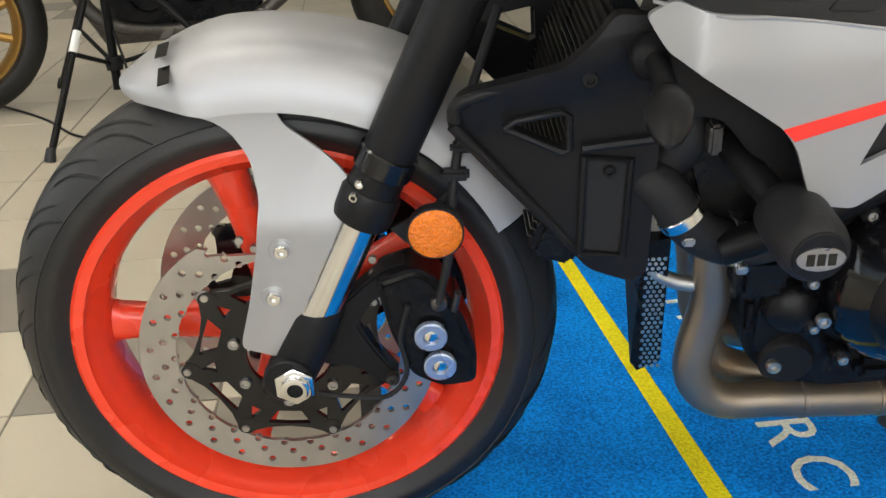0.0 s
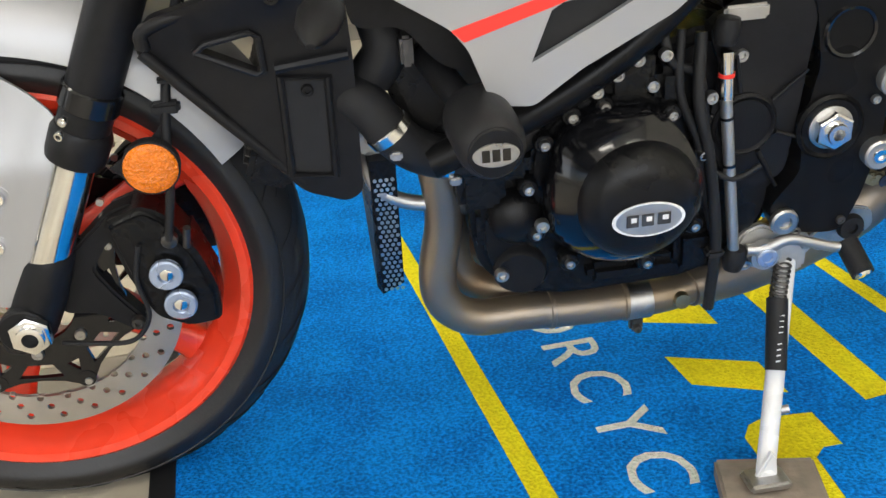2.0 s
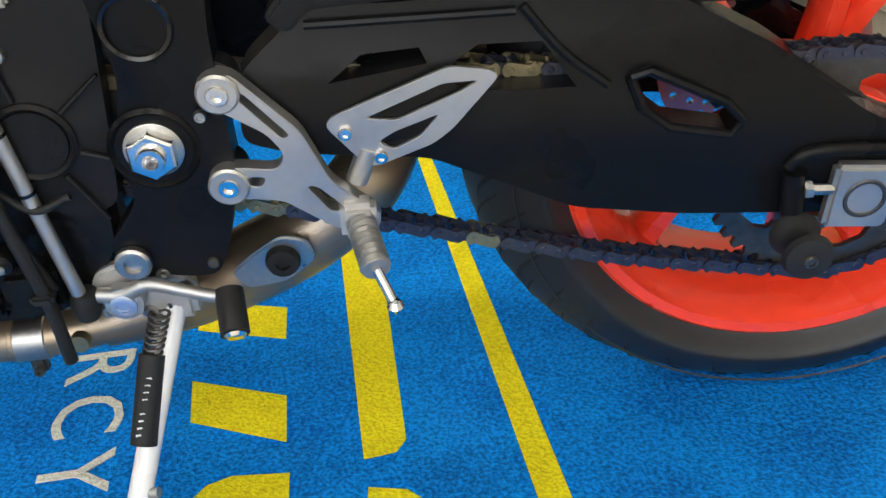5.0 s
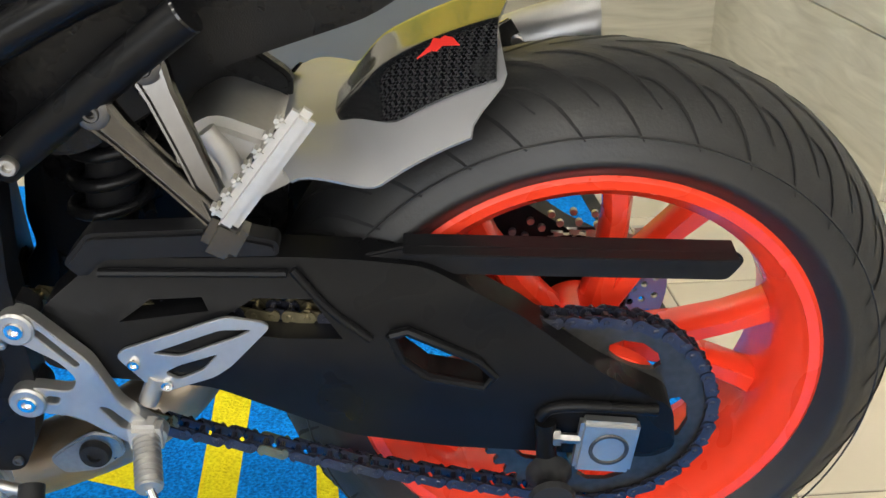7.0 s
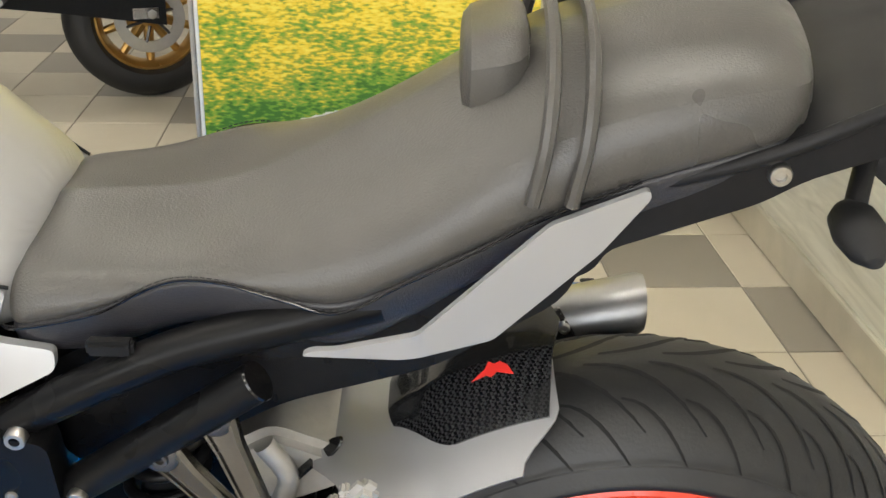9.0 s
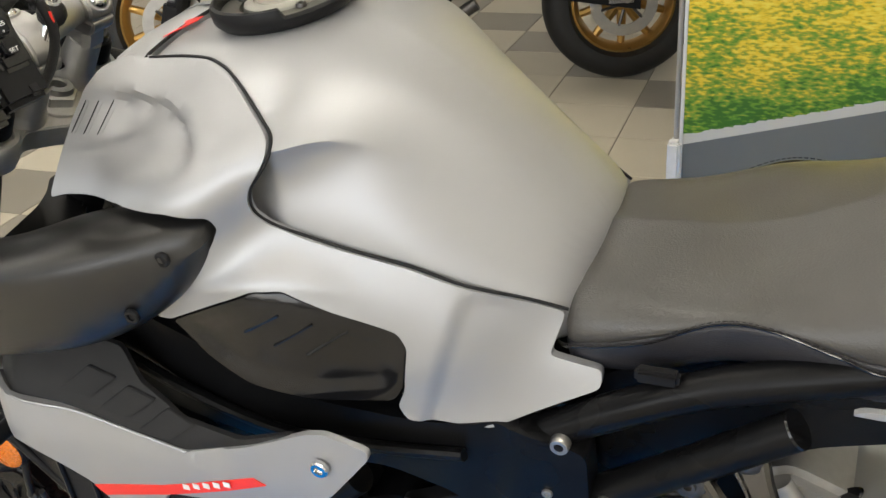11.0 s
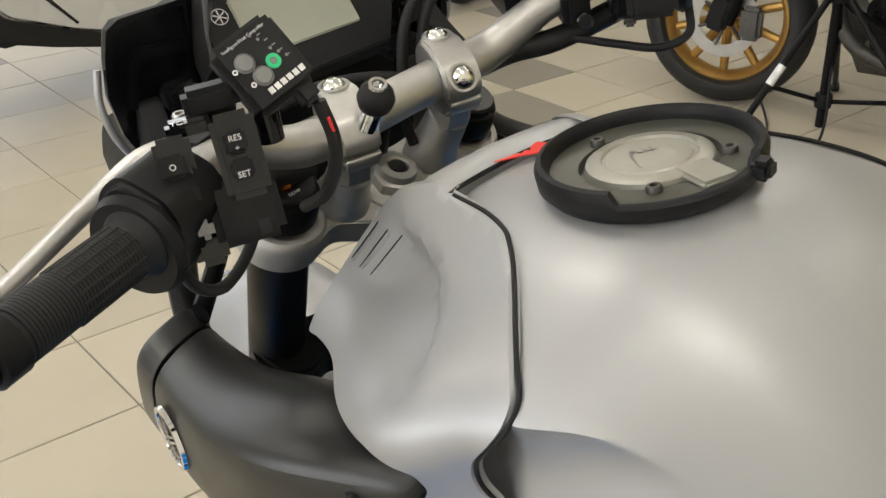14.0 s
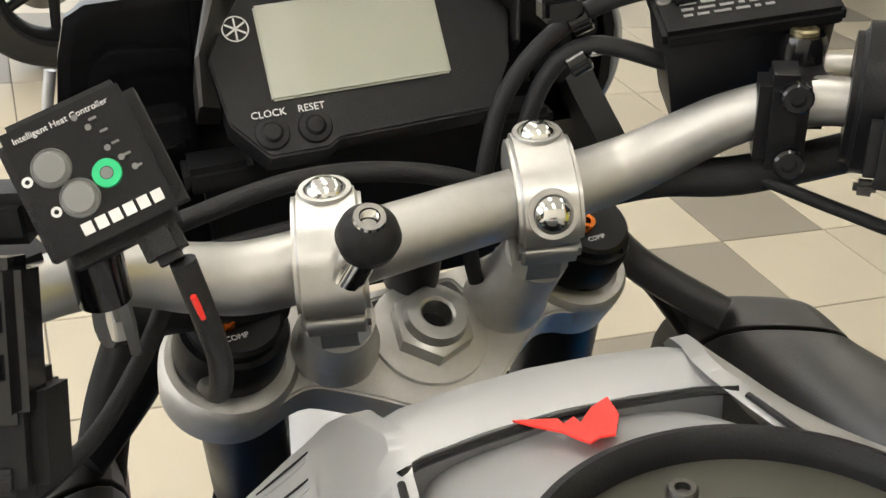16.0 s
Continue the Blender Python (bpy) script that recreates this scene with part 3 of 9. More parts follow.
pile(mark([(0.375, 0.85), (0.405, 0.85), (0.577, -0.62), (0.547, -0.62)]), YELLOW_CARPET, "yellow_line")
pile(mark([(1.017, 0.85), (1.038, 0.85), (1.200, -0.62), (1.163, -0.62)]), YELLOW_CARPET, "yellow_line")
pile(mark([(0.732, 0.252), (0.848, 0.215), (0.852, 0.138), (0.737, 0.178)]), YELLOW_CARPET, "yellow_bar")
pile(mark([(0.747, 0.064), (0.862, 0.016), (0.868, -0.070), (0.757, -0.018)]), YELLOW_CARPET, "yellow_bar")
pile(mark([(0.905, 0.46), (0.962, 0.47), (0.996, -0.085), (0.985, -0.105), (0.951, -0.112)]), YELLOW_CARPET, "yellow_bar")
pile(mark([(0.775, -0.155), (0.790, -0.130), (0.815, -0.118), (0.875, -0.122), (0.879, -0.196), (0.855, -0.197), (0.838, -0.215), (0.834, -0.30), (0.775, -0.30)]), YELLOW_CARPET, "yellow_shape")
pile(mark([(0.956, -0.156), (0.995, -0.165), (1.009, -0.180), (1.022, -0.31), (0.950, -0.31)]), YELLOW_CARPET, "yellow_shape")
for k, ch in enumerate("MOTORCYCLE"):
    at = MAT.inverted() @ Vector((0.624 + 0.0090 * (k - 4), 0.117 - 0.104 * (k - 4), 0))
    letters(ch, 0.114, pose(at.x, at.y, 0.0113, 0, 0, -90), WHITE_CARPET, mat_rug, "white_letter", 0.0006, squash=1.08)

# ---- wooden block under the stand ----
blk = thing("wooden_block", "worn grey-brown wooden block under the side stand", "wooden block", pose(0.752, -0.295, -0.0005, 0, 0, -12))
part("block", box(0, 0, 0.012, 0.11, 0.13, 0.024, 0.003), WOOD, blk)

# ---- the motorcycle: its own axes are x to the rear, y to its right, z up; it leans on its side stand ----
LEAN = 8.54
bike = thing("motorcycle", "silver and black naked motorcycle with orange-red wheels, on its stand", "motorcycle", pose(0, 0, 0, LEAN, 0, 0))


def wheel(name, x, y, z, r, half, flange, rimw, spokes, forked, label):
    w = new(name)
    w.parent = bike
    w.location = (x, y, z)
    tagged(w, label)
    rb = flange - 0.008
    c = half * 1.06
    crown = [(r - (c - math.sqrt(c * c - y * y)), -y) for y in (half * q for q in (0.97, 0.88, 0.74, 0.56, 0.36, 0.16))]
    prof = [(rb, -rimw - 0.002), (rb + 0.010, -rimw - 0.007), (rb + (crown[0][0] - rb) * 0.7, -half * 1.0)] + crown + [(r, 0)]
    prof = [(v.x, v.y) for v in spline([(a, b, 0) for a, b in prof + [(a, -b) for a, b in prof[-2::-1]]], 4)]
    tyre = part("tyre", lathe(prof, seg=110), RUBBER, w, "black rubber tyre")
    # tread strips follow the tyre's own curve; groove shade is in their colour
    def on_tyre(ang, s):
        k = (0.5 + 0.5 * s) * (len(prof) - 1)
        i = min(int(k), len(prof) - 2)
        a, b = prof[i], prof[i + 1]
        f = k - i
        rr, yy = a[0] + (b[0] - a[0]) * f, a[1] + (b[1] - a[1]) * f
        return Vector((rr * math.sin(ang), yy, rr * math.cos(ang))), Vector((math.sin(ang), yy / half * 0.8, math.cos(ang))).normalized()
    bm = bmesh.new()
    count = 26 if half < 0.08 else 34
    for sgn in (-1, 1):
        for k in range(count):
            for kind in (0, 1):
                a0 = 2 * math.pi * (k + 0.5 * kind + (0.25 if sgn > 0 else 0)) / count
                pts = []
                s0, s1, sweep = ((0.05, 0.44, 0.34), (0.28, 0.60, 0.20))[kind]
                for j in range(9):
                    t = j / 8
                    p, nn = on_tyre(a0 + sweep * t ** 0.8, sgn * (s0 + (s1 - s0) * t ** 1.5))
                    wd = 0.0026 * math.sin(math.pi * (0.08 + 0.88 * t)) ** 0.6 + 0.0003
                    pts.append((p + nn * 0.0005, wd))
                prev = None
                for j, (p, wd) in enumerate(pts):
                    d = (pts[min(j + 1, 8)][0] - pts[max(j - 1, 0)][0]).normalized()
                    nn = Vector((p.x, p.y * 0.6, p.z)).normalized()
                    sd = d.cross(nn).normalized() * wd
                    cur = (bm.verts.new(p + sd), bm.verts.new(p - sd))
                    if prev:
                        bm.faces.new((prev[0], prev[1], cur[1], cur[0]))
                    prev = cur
    tagged(part("tread_shade_strip", bm, GROOVE_SHADE, tyre), kind="stuff")
    # thin ridge lines on the sidewall
    for rr in (rb + 0.016, rb + (r - rb) * 0.55):
        ring = lathe([(rr, -half * 1.002 if rr > rb + 0.02 else -rimw - 0.0085), (rr + 0.0012, -half * 1.01 - 0.0008 if rr > rb + 0.02 else -rimw - 0.0105), (rr + 0.0024, -half * 1.002 if rr > rb + 0.02 else -rimw - 0.0085)], seg=96)
        part("sidewall_ridge", ring, RUBBER, tyre)
    f = flange
    rim = [(f, -rimw), (f + 0.001, -rimw - 0.005), (f - 0.004, -rimw - 0.009), (f - 0.014, -rimw - 0.007), (f - 0.019, -rimw + 0.004), (f - 0.030, -rimw + 0.014), (f - 0.036, -rimw * 0.35),
           (f - 0.036, rimw * 0.35), (f - 0.030, rimw - 0.014), (f - 0.019, rimw - 0.004), (f - 0.014, rimw + 0.007), (f - 0.004, rimw + 0.009), (f + 0.001, rimw + 0.005), (f, rimw), (f - 0.012, 0)]
    part("rim", lathe(rim, seg=110, closed=True), RED, w, "orange-red painted cast rim")
    hub = [(0.0, -0.045), (0.030, -0.045), (0.040, -0.040), (0.046, -0.02), (0.046, 0.02), (0.040, 0.04), (0.03, 0.045), (0, 0.045)]
    part("hub", lathe(hub, seg=36), RED, w)
    for k in range(spokes):
        a = 2 * math.pi * (k + (0.3 if forked else -0.2)) / spokes
        for fork in ((-1, 1) if forked else (0,)):
            loops = []
            for t in (0.0, 0.12, 0.4, 0.7, 0.9, 1.0):
                rr = 0.036 + (flange - 0.030 - 0.036) * t
                ang = a + fork * (0.05 + 0.20 * t) * (1 if forked else 0)
                wd = (0.017 + 0.006 * (1 - t) ** 2 + 0.012 * max(t - 0.8, 0) * 5 * 0.6) * (0.72 if forked else 1)
                hy = 0.020 - 0.004 * t if not forked else 0.024 - 0.004 * t
                c = Vector((math.sin(ang), 0, math.cos(ang))) * rr
                sd = Vector((math.cos(ang), 0, -math.sin(ang)))
                loops.append([c + sd * (wd * u) + Vector((0, hy * v, 0)) for u, v in ((-1, -0.55), (-0.55, -1), (0.55, -1), (1, -0.55), (1, 0.55), (0.55, 1), (-0.55, 1), (-1, 0.55))])
            part("spoke", loft(loops, False), RED, w, smooth=50)
    return w


fw = wheel("front_wheel", -0.018, -0.012, 0.296, 0.303, 0.062, 0.2365, 0.046, 5, False, "front wheel with orange-red rim and black tyre")
fw.rotation_euler = (0, 0, radians(2.3))
rw = wheel("rear_wheel", 1.397, 0.010, 0.331, 0.323, 0.096, 0.232, 0.072, 5, True, "rear wheel with orange-red rim and wide black tyre")


def disc(parent, y, r, r_in, bolts, bolt_r, carrier_r, label, side=-1):
    """A drilled brake disc on a black spider."""
    d = new("brake_disc")
    d.parent = parent
    d.location = (0, y, 0)
    tagged(d, label)
    hs = []
    n = 26
    for k in range(n):
        for rr, off in ((r - 0.012, 0), (r - 0.025, 0.33), (r - 0.037, 0.66)):
            a = 2 * math.pi * (k + off) / n
            hs.append((rr * math.sin(a), rr * math.cos(a)))
    ring = [(r * math.sin(2 * math.pi * k / 96), r * math.cos(2 * math.pi * k / 96)) for k in range(96)]
    inner = [(r_in * (1 + 0.0) * math.sin(2 * math.pi * k / 72), r_in * math.cos(2 * math.pi * k / 72)) for k in range(72)]
    holes = [inner] + [[(hx + 0.0042 * math.sin(q * math.pi / 4), hz + 0.0042 * math.cos(q * math.pi / 4)) for q in range(8)] for hx, hz in hs]
    part("rotor", plate(ring, -0.0025, 0.0025, holes, 0), DISC, d, "drilled steel rotor", smooth=30)
    for k in range(bolts):
        a = 2 * math.pi * (k + 0.12) / bolts
        c = Vector((math.sin(a), 0, math.cos(a)))
        part("button", lathe([(0, side * 0.006), (0.004, side * 0.006), (0.0045, side * 0.004), (0.008, side * 0.004), (0.0095, side * 0.002), (0.0095, -side * 0.004)], c * bolt_r, seg=20), STEEL, d)
        # spider arms, paired into open triangles
        for e in (-1, 1) if bolts < 7 else ():
            a2 = a + e * math.pi / bolts * 0.95
            p0, p1 = c * (bolt_r + 0.002), Vector((math.sin(a2), 0, math.cos(a2))) * carrier_r
            t = (p1 - p0).normalized()
            s = Vector((t.z, 0, -t.x)) * 0.0042
            q = [p0 + s, p1 + s * 1.1, p1 - s * 1.1, p0 - s]
            part("spider_arm", plate([(v.x, v.z) for v in q], -0.0035, 0.003, bev=0.001, seg=1), GLOSS, d)
        if bolts > 6:
            am = a + math.pi / bolts
            part("hub_bolt", bolt(Vector((math.sin(am), 0, math.cos(am))) * (carrier_r + 0.003) + Vector((0, side * 0.004, 0)), (0, side, 0), 0.0065, 0.004), STEEL, d)
        part("lug", lathe([(0, -0.0042), (0.0105, -0.0042), (0.0105, 0.0036), (0, 0.0036)], c * (bolt_r - 0.004), seg=18), GLOSS, d)
    if bolts > 6:                                     # a pierced plate: webs between the buttons, slots under them
        at = lambda a, rr: (rr * math.sin(a), rr * math.cos(a))
        edge, cuts = [], [[at(2 * math.pi * k / 40, carrier_r - 0.012) for k in range(40)]]
        for k in range(bolts):
            a = 2 * math.pi * (k + 0.12) / bolts
            am = a + math.pi / bolts
            edge += [at(a - 0.10, bolt_r - 0.001), at(a, bolt_r + 0.004), at(a + 0.10, bolt_r - 0.001), at(a + 0.22, bolt_r - 0.010), at(am, (bolt_r - 0.004) * 0.90), at(2 * am - a - 0.22, bolt_r - 0.010)]
            cuts.append([at(am - 0.25, 0.0965), at(am, 0.0945), at(am + 0.25, 0.0965), at(am + 0.17, 0.078), at(am - 0.17, 0.078)])
            cuts.append([at(a - 0.085, 0.082), at(a + 0.085, 0.082), at(a, 0.097)])
        part("spider", plate(edge, -0.0035, 0.003, cuts, 0.0008, seg=1), GLOSS, d, "pierced black spider")
        return d
    part("spider_ring", lathe([(carrier_r + 0.011, -0.004), (carrier_r + 0.011, 0.003), (carrier_r - 0.014, 0.003), (carrier_r - 0.014, -0.004)], seg=48, closed=True), GLOSS, d)
    return d


DISC = mat("brake_disc_steel", (0.44, 0.43, 0.41), 0.38, 0.95, 0.12, 30, 0.05, 400)
disc(fw, -0.072, 0.160, 0.121, 7, 0.113, 0.058, "front brake disc with black spider")
disc(fw, 0.072, 0.160, 0.121, 7, 0.113, 0.058, "front brake disc with black spider", 1)
disc(rw, 0.085, 0.110, 0.070, 5, 0.062, 0.045, "rear brake disc", 1)

# ---- front end ----
SLOPE = 0.478
LEG = lambda z: -0.006 + SLOPE * (z - 0.297)
AX = Vector((SLOPE, 0, 1)).normalized()


def on_leg(z, y):
    return Vector((LEG(z), y, z))


for sgn, nm in ((-1, ""), (1, "")):
    y = 0.105 * sgn
    fork = new("fork_leg")
    fork.parent = bike
    tagged(fork, "black fork leg with polished inner tube")
    part("outer_tube", tube([on_leg(0.478, y), on_leg(0.70, y), on_leg(0.905, y) + Vector((-0.018 - 0.19 * y, 0, 0))], 0.0265, 28), MATTE, fork, "gloss black outer tube")
    part("inner_tube", tube([on_leg(0.35, y), on_leg(0.50, y)], 0.0215, 28, smooth=False), CHROME, fork, "polished inner tube")
    part("seal_ring", lathe([(0.0215, 0.0), (0.029, 0.0), (0.0305, 0.008), (0.0305, 0.03), (0.0275, 0.036), (0.0215, 0.036)], on_leg(0.470, y), AX, 32), MATTE, fork)
    part("clamp_ring", lathe([(0.0275, 0.0), (0.0295, 0.002), (0.0295, 0.022), (0.0275, 0.024)], on_leg(0.520, y), AX, 32, closed=True), GLOSS, fork)
    part("axle_bracket", loft([[on_leg(z, y) + Vector((w * math.cos(q * math.pi / 6) * 1.0, w * 0.92 * math.sin(q * math.pi / 6), 0)) for q in range(12)] for z, w in ((0.262, 0.022), (0.272, 0.029), (0.300, 0.031), (0.33, 0.030), (0.362, 0.027), (0.368, 0.024))]), MATTE, fork, "black axle bracket")
    part("axle_boss", lathe([(0, 0), (0.026, 0), (0.026, 0.008), (0.024, 0.010), (0, 0.010)], (-0.012, y + sgn * 0.022, 0.296), (0, sgn, 0), 28), MATTE, fork)
    part("axle_nut", hexnut((-0.004 if sgn < 0 else -0.01, y + sgn * 0.031, 0.295), (0, sgn, 0), 0.0225, 0.010, 0.6), CHROME, fork, "polished axle nut")
    part("axle_end", lathe([(0.0145, 0), (0.0145, 0.013), (0.012, 0.014), (0.0085, 0.014), (0.0085, 0.0)], (-0.003, y + sgn * 0.033, 0.295), (0, sgn, 0), 24), CHROME, fork)
    for dz in (0.0, 0.014):
        part("pinch_bolt", bolt(on_leg(0.505 + dz, y) + Vector((-0.018, sgn * 0.022, 0)), (-0.4, sgn, 0), 0.005, 0.006), CHROME, fork)
    # mudguard stay bolts and caliper
    cal = new("brake_caliper")
    cal.parent = bike
    tagged(cal, "black radial brake caliper with pale blue piston caps")
    yc = 0.082 * sgn
    body = plate([(0.085, 0.395), (0.128, 0.410), (0.150, 0.395), (0.176, 0.345), (0.188, 0.300), (0.186, 0.262), (0.150, 0.258), (0.118, 0.275), (0.098, 0.33)], yc - 0.030, yc + 0.030, bev=0.007, round_r=0.010, seg=3)
    part("body", body, ENGINE, cal, "cast black caliper body")
    part("bridge", box(0.158, yc - sgn * 0.006, 0.330, 0.040, 0.066, 0.080, 0.010, Euler((0, radians(-18), 0)).to_matrix().to_4x4()), ENGINE, cal)
    for cx, cz in ((0.140, 0.335), (0.148, 0.297)):
        part("piston_cap", lathe([(0, 0), (0.0172, 0), (0.0172, 0.006), (0.0155, 0.0075), (0.0085, 0.0075), (0.0075, 0.003), (0, 0.003)], (cx, yc + sgn * 0.0365, cz), (0, sgn, 0), 30), BLUE_ANO, cal, "pale blue piston cap")
        part("cap_socket", hexnut((cx, yc + sgn * 0.0400, cz), (0, sgn, 0), 0.0075, 0.0022, 0), CHROME, cal)
    arm = plate([(0.005, 0.352), (0.045, 0.360), (0.090, 0.400), (0.118, 0.408), (0.112, 0.382), (0.080, 0.362), (0.062, 0.335), (0.080, 0.300), (0.105, 0.262), (0.092, 0.250), (0.055, 0.280), (0.02, 0.285)], yc - sgn * 0.0 - 0.012, yc + 0.014, bev=0.005, round_r=0.008)
    part("mount_arm", arm, MATTE, cal)
    for bx, bz in ((0.103, 0.388), (0.096, 0.268)):
        part("mount_bolt", bolt((bx, yc + sgn * 0.016, bz), (0, sgn, 0), 0.0075, 0.008), DARKSTEEL, cal)
    part("banjo", lathe([(0, 0), (0.0085, 0), (0.0085, 0.009), (0.006, 0.011), (0, 0.011)], (0.150, yc + sgn * 0.028, 0.372), (0, sgn, 0), 18), DARKSTEEL, cal)
    part("bleed_nipple", tube([(0.165, yc + sgn * 0.03, 0.36), (0.170, yc + sgn * 0.036, 0.385)], 0.004, 10, smooth=False), DARKSTEEL, cal)
    part("sensor_wire", tube([(0.015, yc + sgn * 0.03, 0.262), (0.05, yc + sgn * 0.034, 0.258), (0.09, yc + sgn * 0.034, 0.256), (0.112, yc + sgn * 0.034, 0.285), (0.108, yc + sgn * 0.034, 0.33), (0.118, yc + sgn * 0.034, 0.37)], 0.0028, 8), GRAINED, cal)
    part("brake_hose", tube([(0.150, yc + sgn * 0.036, 0.374), (0.162, yc + sgn * 0.036, 0.43), (0.170, yc + sgn * 0.02, 0.50), (0.185, yc, 0.57), (0.22, yc * 0.6, 0.66)], 0.0048, 10), GRAINED, cal)
    part("hose_clip", box(0.172, yc + sgn * 0.018, 0.51, 0.028, 0.014, 0.012, 0.003), GRAINED, cal)
    part("hose_clip", box(0.180, yc + sgn * 0.010, 0.535, 0.024, 0.014, 0.010, 0.003), GRAINED, cal)
    refl = new("reflector")
    refl.parent = bike
    tagged(refl, "round amber reflector")
    part("lens", lathe([(0, 0.010), (0.012, 0.0098), (0.025, 0.0085), (0.0265, 0.007), (0.0265, 0.0), (0, 0.0)], (0.150, sgn * 0.122, 0.460), (0, sgn, 0), 40), AMBER, refl, "amber prismatic lens")
    part("backing", lathe([(0, -0.006), (0.028, -0.006), (0.0285, 0.006), (0.0272, 0.0075), (0.0262, 0.0065), (0.0262, 0.0), (0, 0.0)], (0.150, sgn * 0.122, 0.460), (0, sgn, 0), 40), GRAINED, refl)
    for q in range(6):
        a = q * math.pi / 3 + 0.35
        c = Vector((0.150, sgn * 0.1318, 0.460))
        e = c + Vector((math.cos(a), 0, math.sin(a))) * 0.0245
        part("lens_rib", tube([c, e - Vector((0, sgn * 0.0015, 0))], 0.0006, 6, smooth=False), AMBER, refl)
    part("stay", plate([(0.105, 0.452), (0.150, 0.478), (0.172, 0.50), (0.165, 0.44), (0.12, 0.435)], sgn * 0.098 - 0.002, sgn * 0.098 + 0.002, bev=0.0008), GRAINED, refl)

# front mudguard
WC = Vector((-0.018, -0.004, 0.296))
guard = new("front_mudguard")
guard.parent = bike
tagged(guard, "silver painted front mudguard with side skirts")


def guard_top():
    bm = bmesh.new()
    rows = []
    N, K = 26, 14
    for i in range(N + 1):
        t = i / N
        ph = radians(-25.5 + 84 * t)
        w = 0.086 * min(1.0, 0.30 + 0.95 * (t / 0.26) ** 0.55) if t < 0.26 else 0.086 + 0.004 * math.sin(math.pi * (t - 0.26))
        rc = 0.330 + 0.018 * min(1, t / 0.22) - 0.012 * max(0, t - 0.72) / 0.28
        drop = 0.012 + 0.052 * min(1, t / 0.2)
        row = []
        for j in range(2 * K + 1):
            v = j / K - 1
            rr = rc - drop * abs(v) ** 2.6
            row.append(bm.verts.new(WC + Vector((math.sin(ph) * rr, w * math.sin(v * 1.35) / math.sin(1.35), math.cos(ph) * rr))))
        rows.append(row)
    for a, b in zip(rows, rows[1:]):
        for j in range(2 * K):
            bm.faces.new((a[j], a[j + 1], b[j + 1], b[j]))
    return thicken(bm, 0.003)


part("top", guard_top(), SILVER, guard)
SKIRT = [(-0.085, 0.580), (-0.060, 0.573), (-0.042, 0.560), (-0.026, 0.533), (-0.021, 0.495), (-0.030, 0.440), (-0.044, 0.380), (-0.059, 0.330), (-0.055, 0.322), (-0.022, 0.316), (-0.014, 0.320), (0.014, 0.377), (0.046, 0.445), (0.071, 0.494), (0.072, 0.502), (0.064, 0.521), (0.038, 0.543), (0.008, 0.566), (0.000, 0.588), (-0.045, 0.592)]
for sgn in (-1, 1):
    sk = part("skirt", skin(SKIRT, lambda x, z: -0.0865 - 0.026 * min(1, max(0, (0.585 - z) / 0.12)) ** 1.5 - 0.005 * ease((x - 0.004 - (z - 0.45) * 0.42) / 0.03), 0.004, 0.010, 0.010, False, sgn), SILVER, guard, "silver side skirt")
    for bx, bz, byy in ((-0.004, 0.441, -0.112), (-0.018, 0.387, -0.1125)):
        part("bolt_recess", lathe([(0, 0.0005), (0.010, 0.0008), (0.0125, 0.0014), (0.0135, 0.0006)], (bx, sgn * -byy, bz), (0, sgn, 0), 26), SILVER, sk)
        part("mudguard_bolt", bolt((bx, sgn * -byy + sgn * 0.001, bz), (0, sgn, 0), 0.0078, 0.006), CHROME, sk)
# maker's mark on the nose, as plain bars
for k in range(4):
    ph, v = radians(-14.5), -0.66 + 0.30 * k
    p = WC + Vector((math.sin(ph) * 0.341, 0.080 * math.sin(v * 1.35) / math.sin(1.35), math.cos(ph) * 0.341)) * 1.0
    rr = 0.348 - 0.062 * abs(v) ** 2.6 + 0.0022
    p = WC + Vector((math.sin(ph) * rr, 0.086 * math.sin(v * 1.35) / math.sin(1.35), math.cos(ph) * rr))
    if k < 3:
        nn = Vector((math.sin(ph), v * 0.55, math.cos(ph)))
        part("mark_bar", moved(box(0, 0, 0, 0.026, 0.012, 0.0008, 0), facing(p, nn, (0, 1, 0)) @ pose(0, 0, 0, 0, 0, 90)), GLOSS, guard)

# ---- radiator and its side covers ----
rad = new("radiator")
rad.parent = bike
tagged(rad, "black radiator with plastic side covers and mesh guard")
tilt = Euler((0, radians(20), 0)).to_matrix().to_4x4()
part("core", box(0.300, 0, 0.545, 0.045, 0.30, 0.235, 0.006, tilt), ENGINE, rad)
bmf = bmesh.new()
for k in range(26):
    box(0.275 - 0.30 * (0) + 0.0, 0, 0.442 + k * 0.0082, 0.004, 0.27, 0.0016, 0, None, bmf)
bmf.transform(Matrix.Translation((0.300, 0, 0.545)) @ tilt @ Matrix.Translation((-0.300, 0, -0.545)))
tagged(part("radiator_fin", bmf, DARKSTEEL, rad), kind="stuff")
COVER = [(0.165, 0.598), (0.180, 0.617), (0.268, 0.640), (0.298, 0.668), (0.312, 0.685), (0.352, 0.682), (0.356, 0.560), (0.352, 0.425), (0.336, 0.416), (0.296, 0.432), (0.166, 0.583)]
WINDOW = [(0.216, 0.583), (0.226, 0.590), (0.268, 0.597), (0.274, 0.592), (0.275, 0.560), (0.268, 0.557)]
